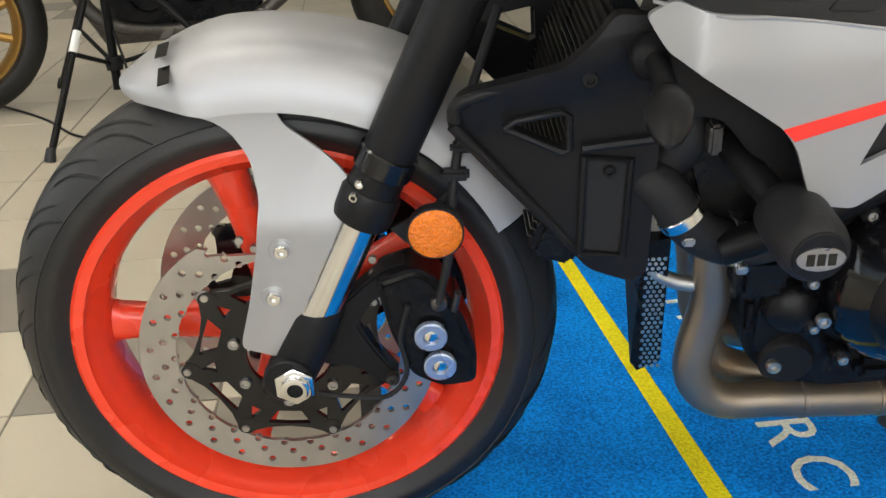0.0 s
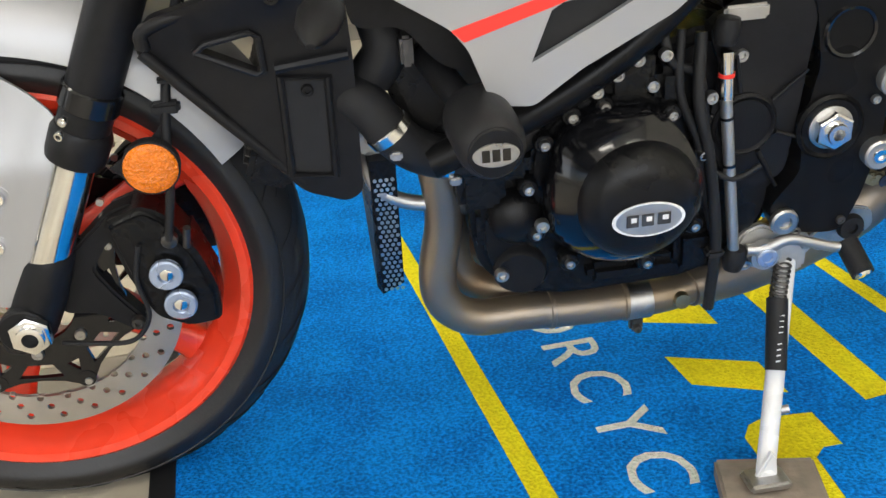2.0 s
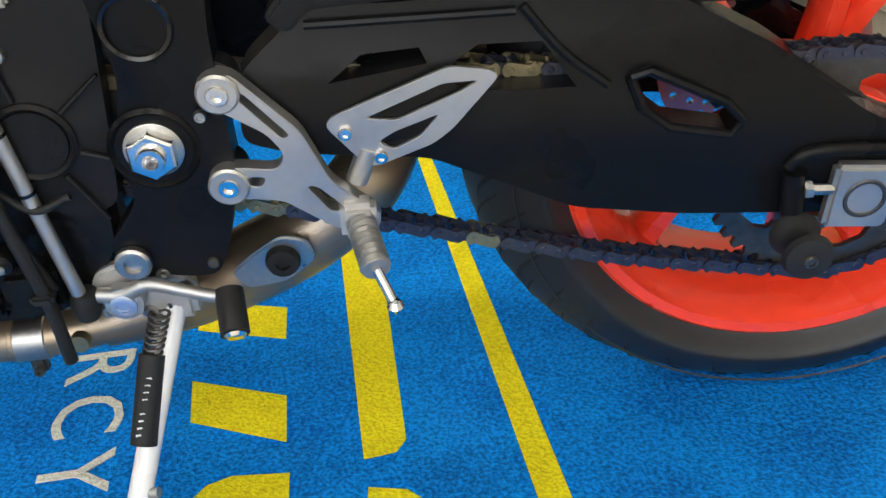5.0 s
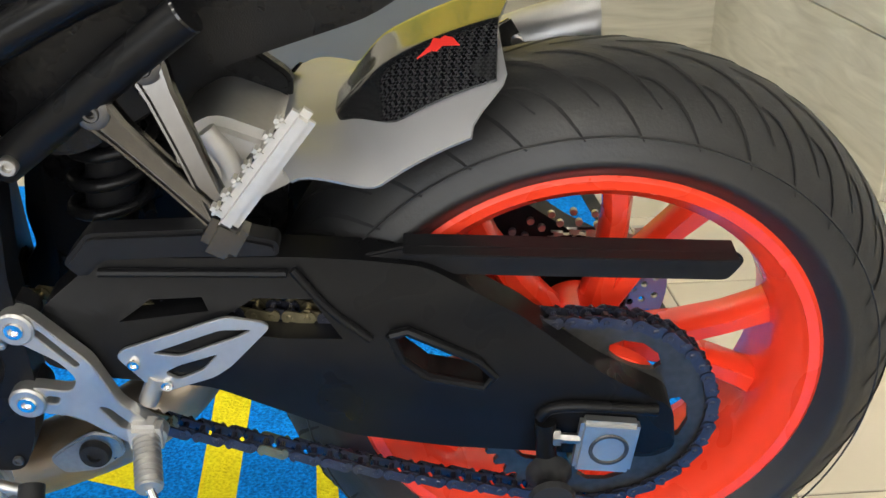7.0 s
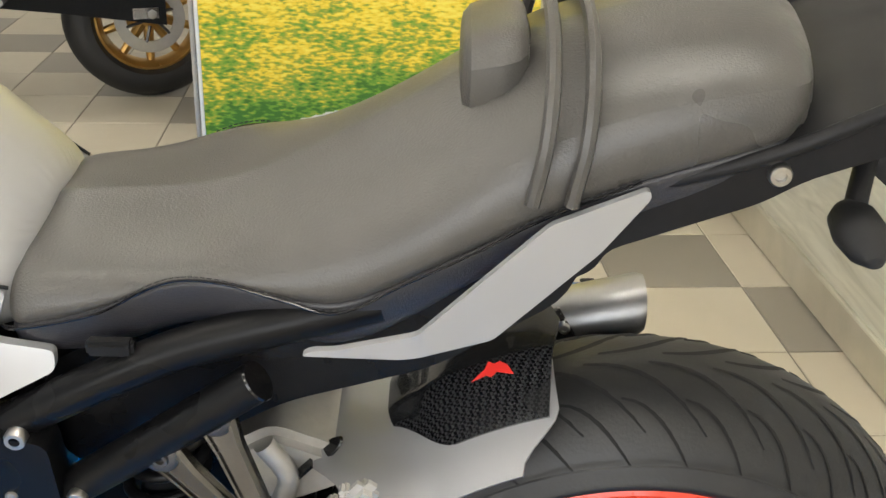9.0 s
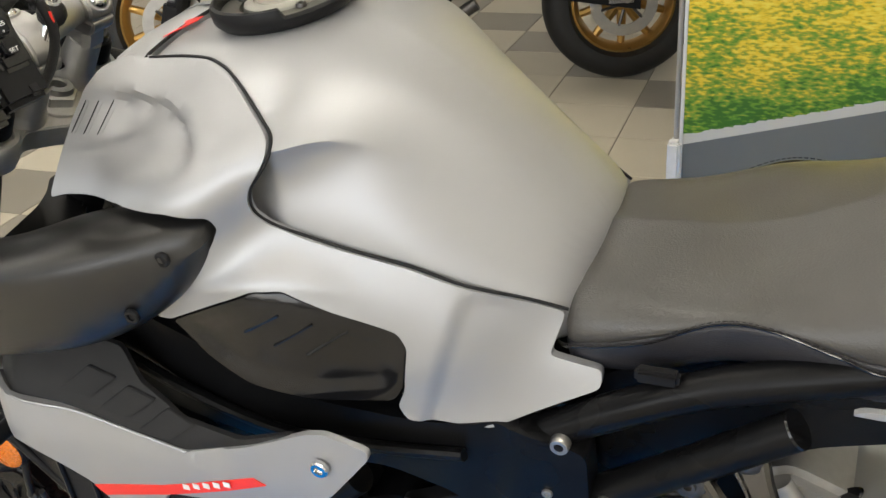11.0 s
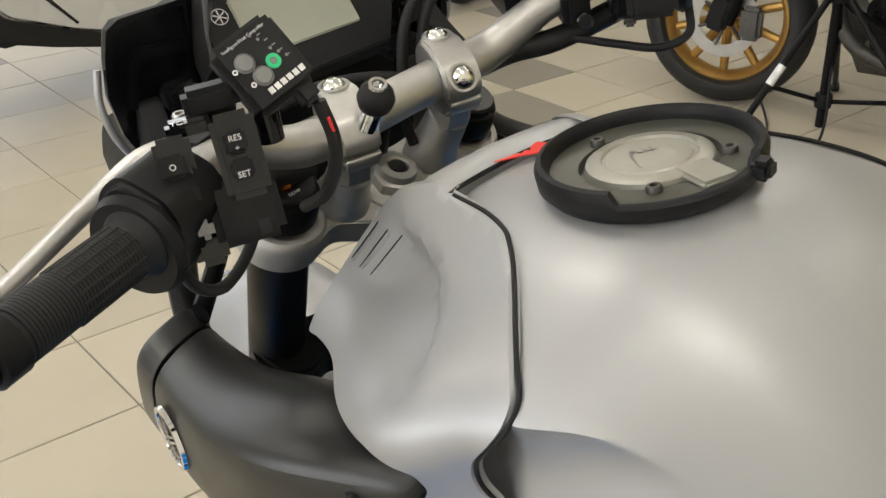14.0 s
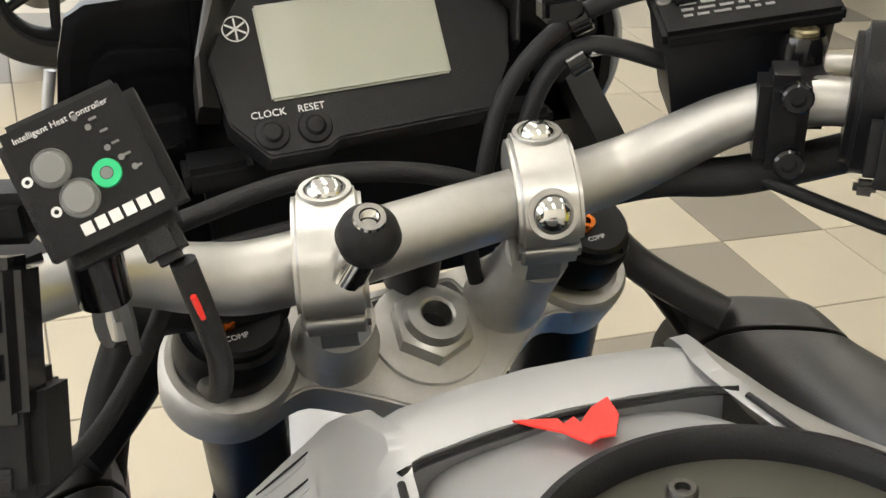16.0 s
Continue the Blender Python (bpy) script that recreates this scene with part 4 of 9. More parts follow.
for sgn in (-1, 1):
    cov = part("side_cover", skin(COVER, lambda x, z: -0.148 - 0.014 * min(1, max(0, (x - 0.165) / 0.12)) - 0.012 * math.exp(-((z - 0.665 + (0.33 - x) * 0.35) / 0.03) ** 2), 0.016, 0.014, 0.008, False, sgn, 0.004, [WINDOW]), MATTE, rad, "matte black side cover")
    part("edge_rib", tube([(x, sgn * 0.158, z) for x, z in ((0.172, 0.590), (0.182, 0.610), (0.268, 0.632), (0.300, 0.660))], 0.007, 10), MATTE, cov)
    part("edge_rib", tube([(x, sgn * 0.157, z) for x, z in ((0.170, 0.586), (0.230, 0.515), (0.296, 0.440))], 0.006, 10), MATTE, cov)
    part("window_rib", tube([(x, sgn * 0.1635, z) for x, z in WINDOW + WINDOW[:1]], 0.0035, 8, smooth=False), MATTE, cov)
    part("recess", skin([(0.288, 0.455), (0.325, 0.450), (0.328, 0.545), (0.290, 0.550)], lambda x, z: -0.1635, 0.002, 0.02, 0.006, False, sgn, 0.001), GRAINED, cov)
    part("recess_rib", tube([(x, sgn * 0.1645, z) for x, z in ((0.286, 0.452), (0.327, 0.447), (0.331, 0.548), (0.288, 0.553), (0.286, 0.452))], 0.004, 8, smooth=False), MATTE, cov)
    part("cover_bolt", bolt((0.311, sgn * 0.166, 0.538), (0, sgn, 0), 0.0055, 0.004), MATTE, cov)
    part("cover_bolt", bolt((0.291, sgn * 0.168, 0.628), (0, sgn, 0), 0.0075, 0.004), MATTE, cov)
    part("rib_line", tube([(0.285, sgn * 0.167, 0.562), (0.352, sgn * 0.167, 0.568)], 0.005, 8, smooth=False), MATTE, cov)
    # turn signal on its stalk
    sig = new("turn_signal")
    sig.parent = bike
    tagged(sig, "black turn signal with smoked lens")
    p0, p1 = Vector((0.342, sgn * 0.172, 0.652)), Vector((0.340, sgn * 0.225, 0.652))
    part("boss", lathe([(0, 0), (0.020, 0), (0.022, 0.012), (0.018, 0.022), (0.011, 0.028), (0, 0.028)], p0, (0, sgn, -0.05), 28), MATTE, sig)
    part("stalk", tube([p0, p1, (0.336, sgn * 0.265, 0.652)], [0.012, 0.0095, 0.009], 14), MATTE, sig)
    prof = [(0.0, 0.0), (0.010, 0.001), (0.018, 0.010), (0.0225, 0.03), (0.0205, 0.052), (0.013, 0.072), (0.004, 0.084), (0, 0.085)]
    lens = lathe(prof, (0, 0, 0), (0, 0, 1), 24)
    lens.transform(facing((0.338, sgn * 0.262, 0.652), (-0.20, sgn * 1.0, -0.12)) @ Matrix.Diagonal((0.85, 0.62, 1, 1)))
    part("housing", lens, MATTE, sig)
    l2 = lathe([(0.0, 0.004), (0.012, 0.006), (0.0215, 0.028), (0.0195, 0.050), (0.012, 0.068), (0, 0.080)], (0, 0, 0), (0, 0, 1), 24)
    l2.transform(facing((0.3330, sgn * 0.262, 0.651), (-0.20, sgn * 1.0, -0.12)) @ Matrix.Diagonal((0.66, 0.52, 0.9, 1)))
    part("lens", l2, CLEAR, sig, "smoked clear lens")

# lower cooler with a perforated guard
gd = new("cooler_guard")
gd.parent = bike
tagged(gd, "black perforated guard in front of the oil cooler")
guard_rows = [[(0.362, -0.100, 0.425), (0.350, -0.030, 0.425), (0.392, -0.030, 0.425), (0.389, -0.100, 0.425)], [(0.3615, -0.100, 0.262), (0.3565, -0.086, 0.264), (0.3860, -0.086, 0.276), (0.3860, -0.100, 0.274)]]
part("cooler", loft(guard_rows), ENGINE, gd, smooth=20)
# holes drawn as raised discs; the brighter view through them put into the colour
bmh, bmn = bmesh.new(), bmesh.new()
for j in range(25):
    z = 0.268 + j * 0.0056
    for i in range(4):
        x = 0.3655 + i * 0.0062 + (0.0031 if j % 2 else 0)
        if x < 0.3845:
            lathe([(0, 0.0006), (0.0023, 0.0006), (0.0023, 0)], (x, -0.1002, z), (0, -1, 0), 6, bmh)
for j in range(44):
    t = (j + 0.5) / 44
    for i in range(int(2 + 15 * t)):
        c = Vector((0.3613, -0.097, 0.264 + 0.158 * t)) + Vector((-0.0007, 0.0042, 0)) * (i + (0.5 if j % 2 else 0))
        lathe([(0, 0.0005), (0.0011, 0.0005), (0.0011, 0)], c, (-0.98, -0.17, 0), 5, bmn)
tagged(part("side_hole_disc", bmh, STEEL, gd), kind="stuff")
tagged(part("front_hole_disc", bmn, DARKSTEEL, gd), kind="stuff")

# ---- engine and exhaust ----
eng = new("engine")
eng.parent = bike
tagged(eng, "black engine with bolted covers")
part("crankcase", plate([(0.465, 0.300), (0.50, 0.262), (0.56, 0.248), (0.70, 0.252), (0.765, 0.285), (0.79, 0.33), (0.79, 0.50), (0.70, 0.545), (0.60, 0.50), (0.50, 0.46), (0.455, 0.40)], -0.135, 0.16, bev=0.012, round_r=0.02, seg=3), ENGINE, eng, "black crankcase")
part("cylinder_block", plate([(0.40, 0.465), (0.49, 0.42), (0.66, 0.50), (0.66, 0.62), (0.56, 0.69), (0.40, 0.63), (0.375, 0.55)], -0.135, 0.135, bev=0.012, round_r=0.02), ENGINE, eng, "black cylinder block")
part("gearbox_cover", skin([(0.70, 0.545), (0.775, 0.585), (0.812, 0.56), (0.800, 0.44), (0.792, 0.375), (0.758, 0.362), (0.722, 0.385), (0.705, 0.44), (0.715, 0.50)], lambda x, z: -0.142 - 0.006 * math.exp(-(((x - 0.745) ** 2 + (z - 0.44) ** 2) / 0.0016)), 0.02, 0.012, 0.012, False, -1, 0.004), MATTE, eng, "black sprocket cover")
part("boss_ring", lathe([(0.028, 0), (0.031, 0.003), (0.034, 0.0), (0.034, -0.006), (0.028, -0.006)], (0.742, -0.148, 0.440), (0, -1, 0), 36), MATTE, eng)
part("boss_disc", lathe([(0, 0.0015), (0.027, 0.001), (0.0278, -0.003)], (0.742, -0.148, 0.440), (0, -1, 0), 36), ENGINE, eng)
for a, l in ((40, 0.045), (100, 0.04), (160, 0.03), (-20, 0.042), (-62, 0.05), (-110, 0.03)):
    d = Vector((math.cos(radians(a)), 0, math.sin(radians(a))))
    c = Vector((0.742, -0.147, 0.440))
    part("cover_rib", tube([c + d * 0.036, c + d * (0.036 + l)], [0.0028, 0.0018], 8, smooth=False), MATTE, eng)
# alternator cover
CASE = [(x, z + 0.012) for x, z in [(0.540, 0.455), (0.575, 0.482), (0.600, 0.478), (0.640, 0.475), (0.668, 0.455), (0.690, 0.405), (0.688, 0.350), (0.665, 0.318), (0.615, 0.298), (0.560, 0.305), (0.528, 0.335), (0.518, 0.385), (0.522, 0.430)]]
part("case_flange", plate(CASE, -0.150, -0.13, bev=0.004, round_r=0.012), ENGINE, eng)
part("case_cover", skin([(x, z + 0.014) for x, z in [(0.545, 0.450), (0.580, 0.472), (0.640, 0.468), (0.662, 0.448), (0.682, 0.402), (0.680, 0.354), (0.658, 0.324), (0.612, 0.306), (0.564, 0.314), (0.536, 0.342), (0.528, 0.386)]], lambda x, z: -0.168 - 0.050 * min(1.0, 1.5 * max(0.0, 1 - ((x - 0.612) ** 2 + (z - 0.402) ** 2) / 0.0084)) ** 0.8, 0.03, 0.008, 0.012, False, -1, 0.006), GLOSS, eng, "gloss black alternator cover")
part("case_cap", lathe([(0, 0.014), (0.034, 0.0132), (0.044, 0.0105), (0.053, 0.004), (0.060, -0.006), (0.064, -0.02), (0, -0.02)], (0.6135, -0.222, 0.404), (0, -1, 0), 48), ENGINE, eng, "gloss black crash protector")
oval = lathe([(0, 0.0012), (0.030, 0.0012), (0.0305, 0.0)], (0, 0, 0), (0, -1, 0), 40)
oval.transform(Matrix.Translation((0.616, -0.2365, 0.397)) @ Matrix.Diagonal((1.18, 1, 0.60, 1)))
badge = part("badge", oval, ALU, eng, "oval silver badge")
ov2 = lathe([(0.0275, 0.0016), (0.0300, 0.0018), (0.0305, 0.0010)], (0, 0, 0), (0, -1, 0), 40)
ov2.transform(Matrix.Translation((0.616, -0.2365, 0.397)) @ Matrix.Diagonal((1.18, 1, 0.60, 1)))
part("badge_rim", ov2, WHITE_INK, badge)
for k, (dx, w) in enumerate(((-0.016, 0.012), (-0.001, 0.012), (0.015, 0.013))):
    part("badge_mark", box(0.616 + dx, -0.2384, 0.397, w, 0.0012, 0.013, 0.0004), DARKSTEEL, badge)
    part("badge_mark_inner", box(0.616 + dx + 0.001, -0.2392, 0.3985, w * 0.45, 0.0008, 0.005, 0.0002), WHITE_INK, badge)
for x, z in ((0.532, 0.452), (0.592, 0.485), (0.660, 0.468), (0.694, 0.420), (0.690, 0.338), (0.640, 0.300), (0.557, 0.312), (0.522, 0.352), (0.515, 0.405), (0.560, 0.478)):
    part("cover_lug", lathe([(0, 0), (0.0105, 0), (0.0105, 0.016), (0.009, 0.018), (0, 0.018)], (x, -0.145, z), (0, -1, 0), 18), ENGINE, eng)
    part("cover_bolt", bolt((x, -0.163, z), (0, -1, 0), 0.0055, 0.006), STEEL, eng)
part("filler_plug", lathe([(0, 0.016), (0.012, 0.015), (0.014, 0.010), (0.014, 0), (0, 0)], (0.556, -0.178, 0.430), (0, -1, 0), 18), ENGINE, eng)
# pipes and boxes at the front of the engine
part("water_pump", lathe([(0, 0.04), (0.022, 0.028), (0.028, 0.022), (0.030, 0.0), (0, 0)], (0.505, -0.130, 0.365), (0, -1, 0), 28), ENGINE, eng)
part("oil_filter", lathe([(0, 0.035), (0.026, 0.034), (0.029, 0.030), (0.030, 0.0), (0, 0)], (0.512, -0.110, 0.298), (-0.1, -1, -0.15), 32), MATTE, eng, "black oil filter")
for x, z in ((0.525, 0.370), (0.482, 0.318), (0.54, 0.398)):
    part("pump_bolt", bolt((x, -0.176, z), (0, -1, 0), 0.0075, 0.007), STEEL, eng)
for x, y, z, sx, sy, sz in ((0.47, -0.13, 0.405, 0.05, 0.05, 0.05), (0.50, -0.14, 0.43, 0.04, 0.05, 0.03), (0.56, -0.13, 0.50, 0.06, 0.05, 0.04), (0.62, -0.13, 0.51, 0.05, 0.06, 0.05), (0.66, -0.14, 0.495, 0.03, 0.04, 0.04), (0.59, -0.14, 0.525, 0.03, 0.05, 0.03), (0.48, -0.12, 0.345, 0.03, 0.04, 0.05), (0.63, -0.13, 0.285, 0.10, 0.05, 0.025), (0.70, -0.13, 0.30, 0.05, 0.05, 0.05)):
    part("casting", box(x, y, z, sx, sy, sz, 0.008), ENGINE, eng)
for x, z in ((0.585, 0.500), (0.605, 0.515), (0.640, 0.500), (0.735, 0.513), (0.700, 0.480), (0.652, 0.530), (0.50, 0.44), (0.625, 0.528)):
    part("engine_bolt", bolt((x, -0.158 if x < 0.73 else -0.140, z), (0, -1, 0), 0.0068, 0.007), STEEL, eng)
# cables and hoses beside the gearbox
for pts, r in (([(0.690, -0.15, 0.545), (0.686, -0.165, 0.48), (0.700, -0.165, 0.42), (0.712, -0.165, 0.34), (0.716, -0.160, 0.29), (0.715, -0.155, 0.225)], 0.0062), ([(0.670, -0.15, 0.55), (0.668, -0.16, 0.49), (0.690, -0.16, 0.43), (0.705, -0.155, 0.36), (0.72, -0.15, 0.30)], 0.0045), ([(0.65, -0.15, 0.56), (0.66, -0.155, 0.52), (0.69, -0.15, 0.50), (0.70, -0.15, 0.45)], 0.005), ([(0.70, -0.148, 0.40), (0.73, -0.158, 0.385), (0.76, -0.156, 0.395)], 0.0035)):
    part("cable", tube(pts, r, 10), GRAINED, eng)
part("cable_clip", box(0.714, -0.162, 0.302, 0.020, 0.016, 0.010, 0.003), GRAINED, eng)

# coolant hoses with steel clamps
hose = new("coolant_hose")
hose.parent = bike
tagged(hose, "black rubber coolant hoses with steel clamps")
part("upper_hose", tube([(0.335, -0.135, 0.520), (0.362, -0.152, 0.512), (0.385, -0.156, 0.480), (0.410, -0.150, 0.455), (0.448, -0.146, 0.442), (0.490, -0.140, 0.448), (0.525, -0.13, 0.46)], 0.022, 20), GRAINED, hose)
for c, d in (((0.382, -0.156, 0.484), (0.7, 0, -1)), ((0.438, -0.147, 0.445), (1, 0, -0.25))):
    part("clamp", lathe([(0.0225, -0.006), (0.0238, -0.005), (0.0238, 0.005), (0.0225, 0.006)], c, d, 32, closed=True), CHROME, hose, "steel hose clamp")
    part("clamp_screw", box(c[0] + 0.004, c[1] - 0.020, c[2] - 0.018, 0.012, 0.010, 0.009, 0.002), STEEL, hose)
part("cooler_pipe", tube([(0.366, -0.072, 0.428), (0.362, -0.085, 0.408), (0.372, -0.092, 0.385), (0.400, -0.094, 0.370), (0.435, -0.095, 0.364)], 0.0085, 16), ALU, hose, "bent aluminium pipe")
part("pipe_flange", plate([(0.350, 0.440), (0.362, 0.455), (0.376, 0.450), (0.385, 0.420), (0.375, 0.410), (0.360, 0.418)], -0.082, -0.072, bev=0.002, round_r=0.006), CAST, hose)
part("flange_bolt", bolt((0.365, -0.082, 0.442), (0, -1, 0), 0.005, 0.004), STEEL, hose)
part("crimp", lathe([(0.0085, -0.002), (0.0135, 0), (0.0145, 0.004), (0.0145, 0.030), (0.0125, 0.034), (0.009, 0.034)], (0.432, -0.095, 0.365), (1, -0.03, -0.05), 24), DARKSTEEL, hose)
part("cooler_hose", tube([(0.460, -0.096, 0.364), (0.488, -0.098, 0.360), (0.505, -0.100, 0.340), (0.508, -0.10, 0.318), (0.498, -0.095, 0.300), (0.48, -0.08, 0.295)], 0.0125, 16), GRAINED, hose)
part("cooler_hose", tube([(0.455, -0.080, 0.384), (0.495, -0.083, 0.378), (0.522, -0.088, 0.350), (0.525, -0.09, 0.315), (0.515, -0.085, 0.29)], 0.0125, 16), GRAINED, hose)

# exhaust header
exh = new("exhaust_header")
exh.parent = bike
tagged(exh, "heat-tinted steel exhaust header pipes")
part("pipe", tube([(0.425, -0.085, 0.560), (0.415, -0.095, 0.50), (0.430, -0.096, 0.42), (0.436, -0.095, 0.35), (0.424, -0.093, 0.275), (0.432, -0.092, 0.232), (0.465, -0.090, 0.208), (0.52, -0.088, 0.205), (0.60, -0.085, 0.199), (0.68, -0.080, 0.197), (0.735, -0.070, 0.200)], 0.0212, 24, 8), HEADER, exh, "heat-tinted steel pipe")
part("pipe", tube([(0.425, -0.035, 0.560), (0.418, -0.040, 0.50), (0.440, -0.040, 0.42), (0.452, -0.040, 0.34), (0.448, -0.040, 0.27), (0.462, -0.040, 0.232), (0.50, -0.040, 0.212), (0.56, -0.040, 0.208), (0.68, -0.035, 0.205)], 0.0205, 20, 8), HEADER, exh, "heat-tinted steel pipe")
part("pipe", tube([(0.425, 0.035, 0.560), (0.440, 0.040, 0.42), (0.452, 0.040, 0.32), (0.47, 0.040, 0.23), (0.56, 0.040, 0.205), (0.68, 0.030, 0.205)], 0.0205, 18, 8), HEADER, exh)
part("collector", tube([(0.72, -0.075, 0.200), (0.78, -0.055, 0.205), (0.85, -0.045, 0.225), (0.93, -0.040, 0.262), (0.985, -0.02, 0.300), (1.02, 0.03, 0.34)], [0.024, 0.034, 0.038, 0.038, 0.036, 0.034], 28, 8), HEADER, exh, "brown-tinted collector")
for x in (0.552, 0.640):
    part("weld_ring", lathe([(0.0210, -0.003), (0.0226, -0.002), (0.0226, 0.002), (0.0210, 0.003)], (x, -0.087 + (x - 0.55) * 0.04, 0.2025 - (x - 0.55) * 0.05), (1, 0.04, -0.06), 30, closed=True), HEADER, exh)
part("band", lathe([(0.0214, -0.016), (0.0228, -0.015), (0.0228, 0.015), (0.0214, 0.016)], (0.655, -0.082, 0.197), (1, 0.06, -0.02), 30, closed=True), STEEL, exh, "steel band clamp")
part("band_lug", box(0.655, -0.086, 0.168, 0.016, 0.012, 0.020, 0.003), DARKSTEEL, exh)
part("band_bolt", bolt((0.655, -0.092, 0.164), (0, -1, 0), 0.0055, 0.006), DARKSTEEL, exh)
part("sensor_boss", lathe([(0, 0.006), (0.009, 0.005), (0.010, 0), (0.010, -0.004)], (0.705, -0.100, 0.200), (0, -1, 0.1), 20), BRASS_CHAIN, exh)
part("hanger", plate([(0.868, 0.235), (0.905, 0.240), (0.935, 0.262), (0.930, 0.285), (0.905, 0.292), (0.875, 0.272), (0.855, 0.255)], -0.090, -0.084, bev=0.002, round_r=0.008), STEEL, exh, "steel exhaust hanger")
part("hanger_bush", lathe([(0, 0.004), (0.007, 0.004), (0.007, 0.008), (0.014, 0.008), (0.016, 0.004), (0.016, 0)], (0.905, -0.090, 0.266), (0, -1, 0), 26), GRAINED, exh)

# ---- frame ----
fr = new("frame")
fr.parent = bike
tagged(fr, "satin black aluminium frame")
SPAR = [(0.385, 0.715), (0.43, 0.755), (0.485, 0.770), (0.56, 0.745), (0.66, 0.708), (0.76, 0.700), (0.83, 0.705), (0.905, 0.685), (0.905, 0.62), (0.892, 0.52), (0.892, 0.40), (0.876, 0.335), (0.860, 0.300), (0.790, 0.303), (0.775, 0.338), (0.808, 0.379), (0.803, 0.421), (0.818, 0.489), (0.808, 0.555), (0.78, 0.605), (0.72, 0.63), (0.62, 0.630), (0.50, 0.650), (0.43, 0.685)]
for sgn in (-1, 1):
    sp = part("side_spar", skin(SPAR, lambda x, z: -0.150 - 0.028 * min(1, max(0, (z - 0.55) / 0.12)) * math.exp(-((x - 0.62) / 0.25) ** 2) + 0.006 * math.exp(-((x - 0.815 - 0.01 * math.sin(z * 20)) / 0.012) ** 2), 0.03, 0.014, 0.012, False, sgn, 0.006), FRAMEB, fr, "satin black frame spar")
    part("spar_ridge", tube([(0.400, sgn * 0.172, 0.715), (0.45, sgn * 0.180, 0.725), (0.52, sgn * 0.184, 0.698), (0.62, sgn * 0.184, 0.668), (0.72, sgn * 0.180, 0.668), (0.80, sgn * 0.172, 0.672)], 0.012, 10, flat=0.5), FRAMEB, sp)
part("pivot_recess", lathe([(0, 0.001), (0.030, 0.001), (0.033, 0.004), (0.036, 0.001), (0.036, -0.004)], (0.833, -0.150, 0.427), (0, -1, 0), 36), FRAMEB, fr)
part("pivot_washer", lathe([(0, 0), (0.0235, 0), (0.0235, 0.003), (0.021, 0.004), (0, 0.004)], (0.833, -0.150, 0.427), (0, -1, 0), 30), STEEL, fr)
part("pivot_nut", hexnut((0.833, -0.154, 0.427), (0, -1, 0), 0.0205, 0.012, 0.5), CHROME, fr, "polished pivot nut")
part("pivot_tip", lathe([(0.0065, 0.018), (0.0105, 0.018), (0.0115, 0.016), (0.0115, 0), (0.0065, 0)], (0.833, -0.154, 0.427), (0, -1, 0), 22, closed=True), CHROME, fr)
part("frame_hole", lathe([(0.0, -0.012), (0.020, -0.012), (0.023, 0.002), (0.026, 0.003), (0.028, 0.0)], (0.842, -0.150, 0.528), (0, -1, 0), 32), GLOSS, fr)
part("lower_bolt", bolt((0.793, -0.152, 0.323), (0, -1, 0), 0.0155, 0.007), STEEL, fr)
part("lower_bolt", bolt((0.858, -0.152, 0.315), (0, -1, 0), 0.005, 0.003), DARKSTEEL, fr)
for x, z in ((0.875, 0.455), (0.868, 0.63)):
    part("frame_bolt", bolt((x, -0.156, z), (0, -1, 0), 0.005, 0.004), STEEL, fr)
part("down_tube", tube([(0.420, -0.165, 0.448), (0.48, -0.168, 0.472), (0.55, -0.168, 0.505), (0.62, -0.165, 0.548), (0.68, -0.16, 0.60)], 0.0165, 18), FRAMEB, fr, "black crash tube")
# crash bobbin
sl = new("crash_bobbin")
sl.parent = bike
tagged(sl, "black crash bobbin with silver badge")
part("post", tube([(0.425, -0.14, 0.548), (0.44, -0.19, 0.535), (0.454, -0.23, 0.523)], 0.014, 18), MATTE, sl)
bob = lathe([(0, 0.0), (0.026, 0.0), (0.030, 0.006), (0.031, 0.02), (0.0305, 0.062), (0.028, 0.074), (0.024, 0.079), (0, 0.080)], (0.456, -0.222, 0.522), (0.06, -1, -0.05), 44)
part("bobbin", bob, GRAINED, sl, "black plastic bobbin")
part("cap", lathe([(0, 0.003), (0.022, 0.002), (0.023, 0.0)], (0.4605, -0.3015, 0.5180), (0.06, -1, -0.05), 36), MATTE, sl)
ob2 = lathe([(0, 0.001), (0.0175, 0.001), (0.018, 0)], (0, 0, 0), (0, -1, 0), 32)
ob2.transform(Matrix.Translation((0.4607, -0.3048, 0.5178)) @ Matrix.Diagonal((1.12, 1, 0.62, 1)))
b2 = part("badge", ob2, STEEL, sl, "oval silver badge")
for dx, w in ((-0.011, 0.009), (0.0, 0.009), (0.011, 0.009)):
    part("badge_mark", box(0.4607 + dx * 0.8, -0.3062, 0.5178, w * 0.75, 0.001, 0.011, 0.0003), GLOSS, b2)
part("head_guard", plate([(0.356, 0.60), (0.40, 0.60), (0.43, 0.56), (0.455, 0.55), (0.475, 0.54), (0.455, 0.60), (0.40, 0.68), (0.345, 0.70)], -0.200, -0.15, bev=0.008, round_r=0.015), MATTE, fr)
part("hose_big", tube([(0.380, -0.12, 0.600), (0.388, -0.135, 0.56), (0.372, -0.13, 0.53)], 0.022, 18), GRAINED, fr)
part("bracket_tab", box(0.405, -0.162, 0.565, 0.012, 0.02, 0.03, 0.003), DARKSTEEL, fr)

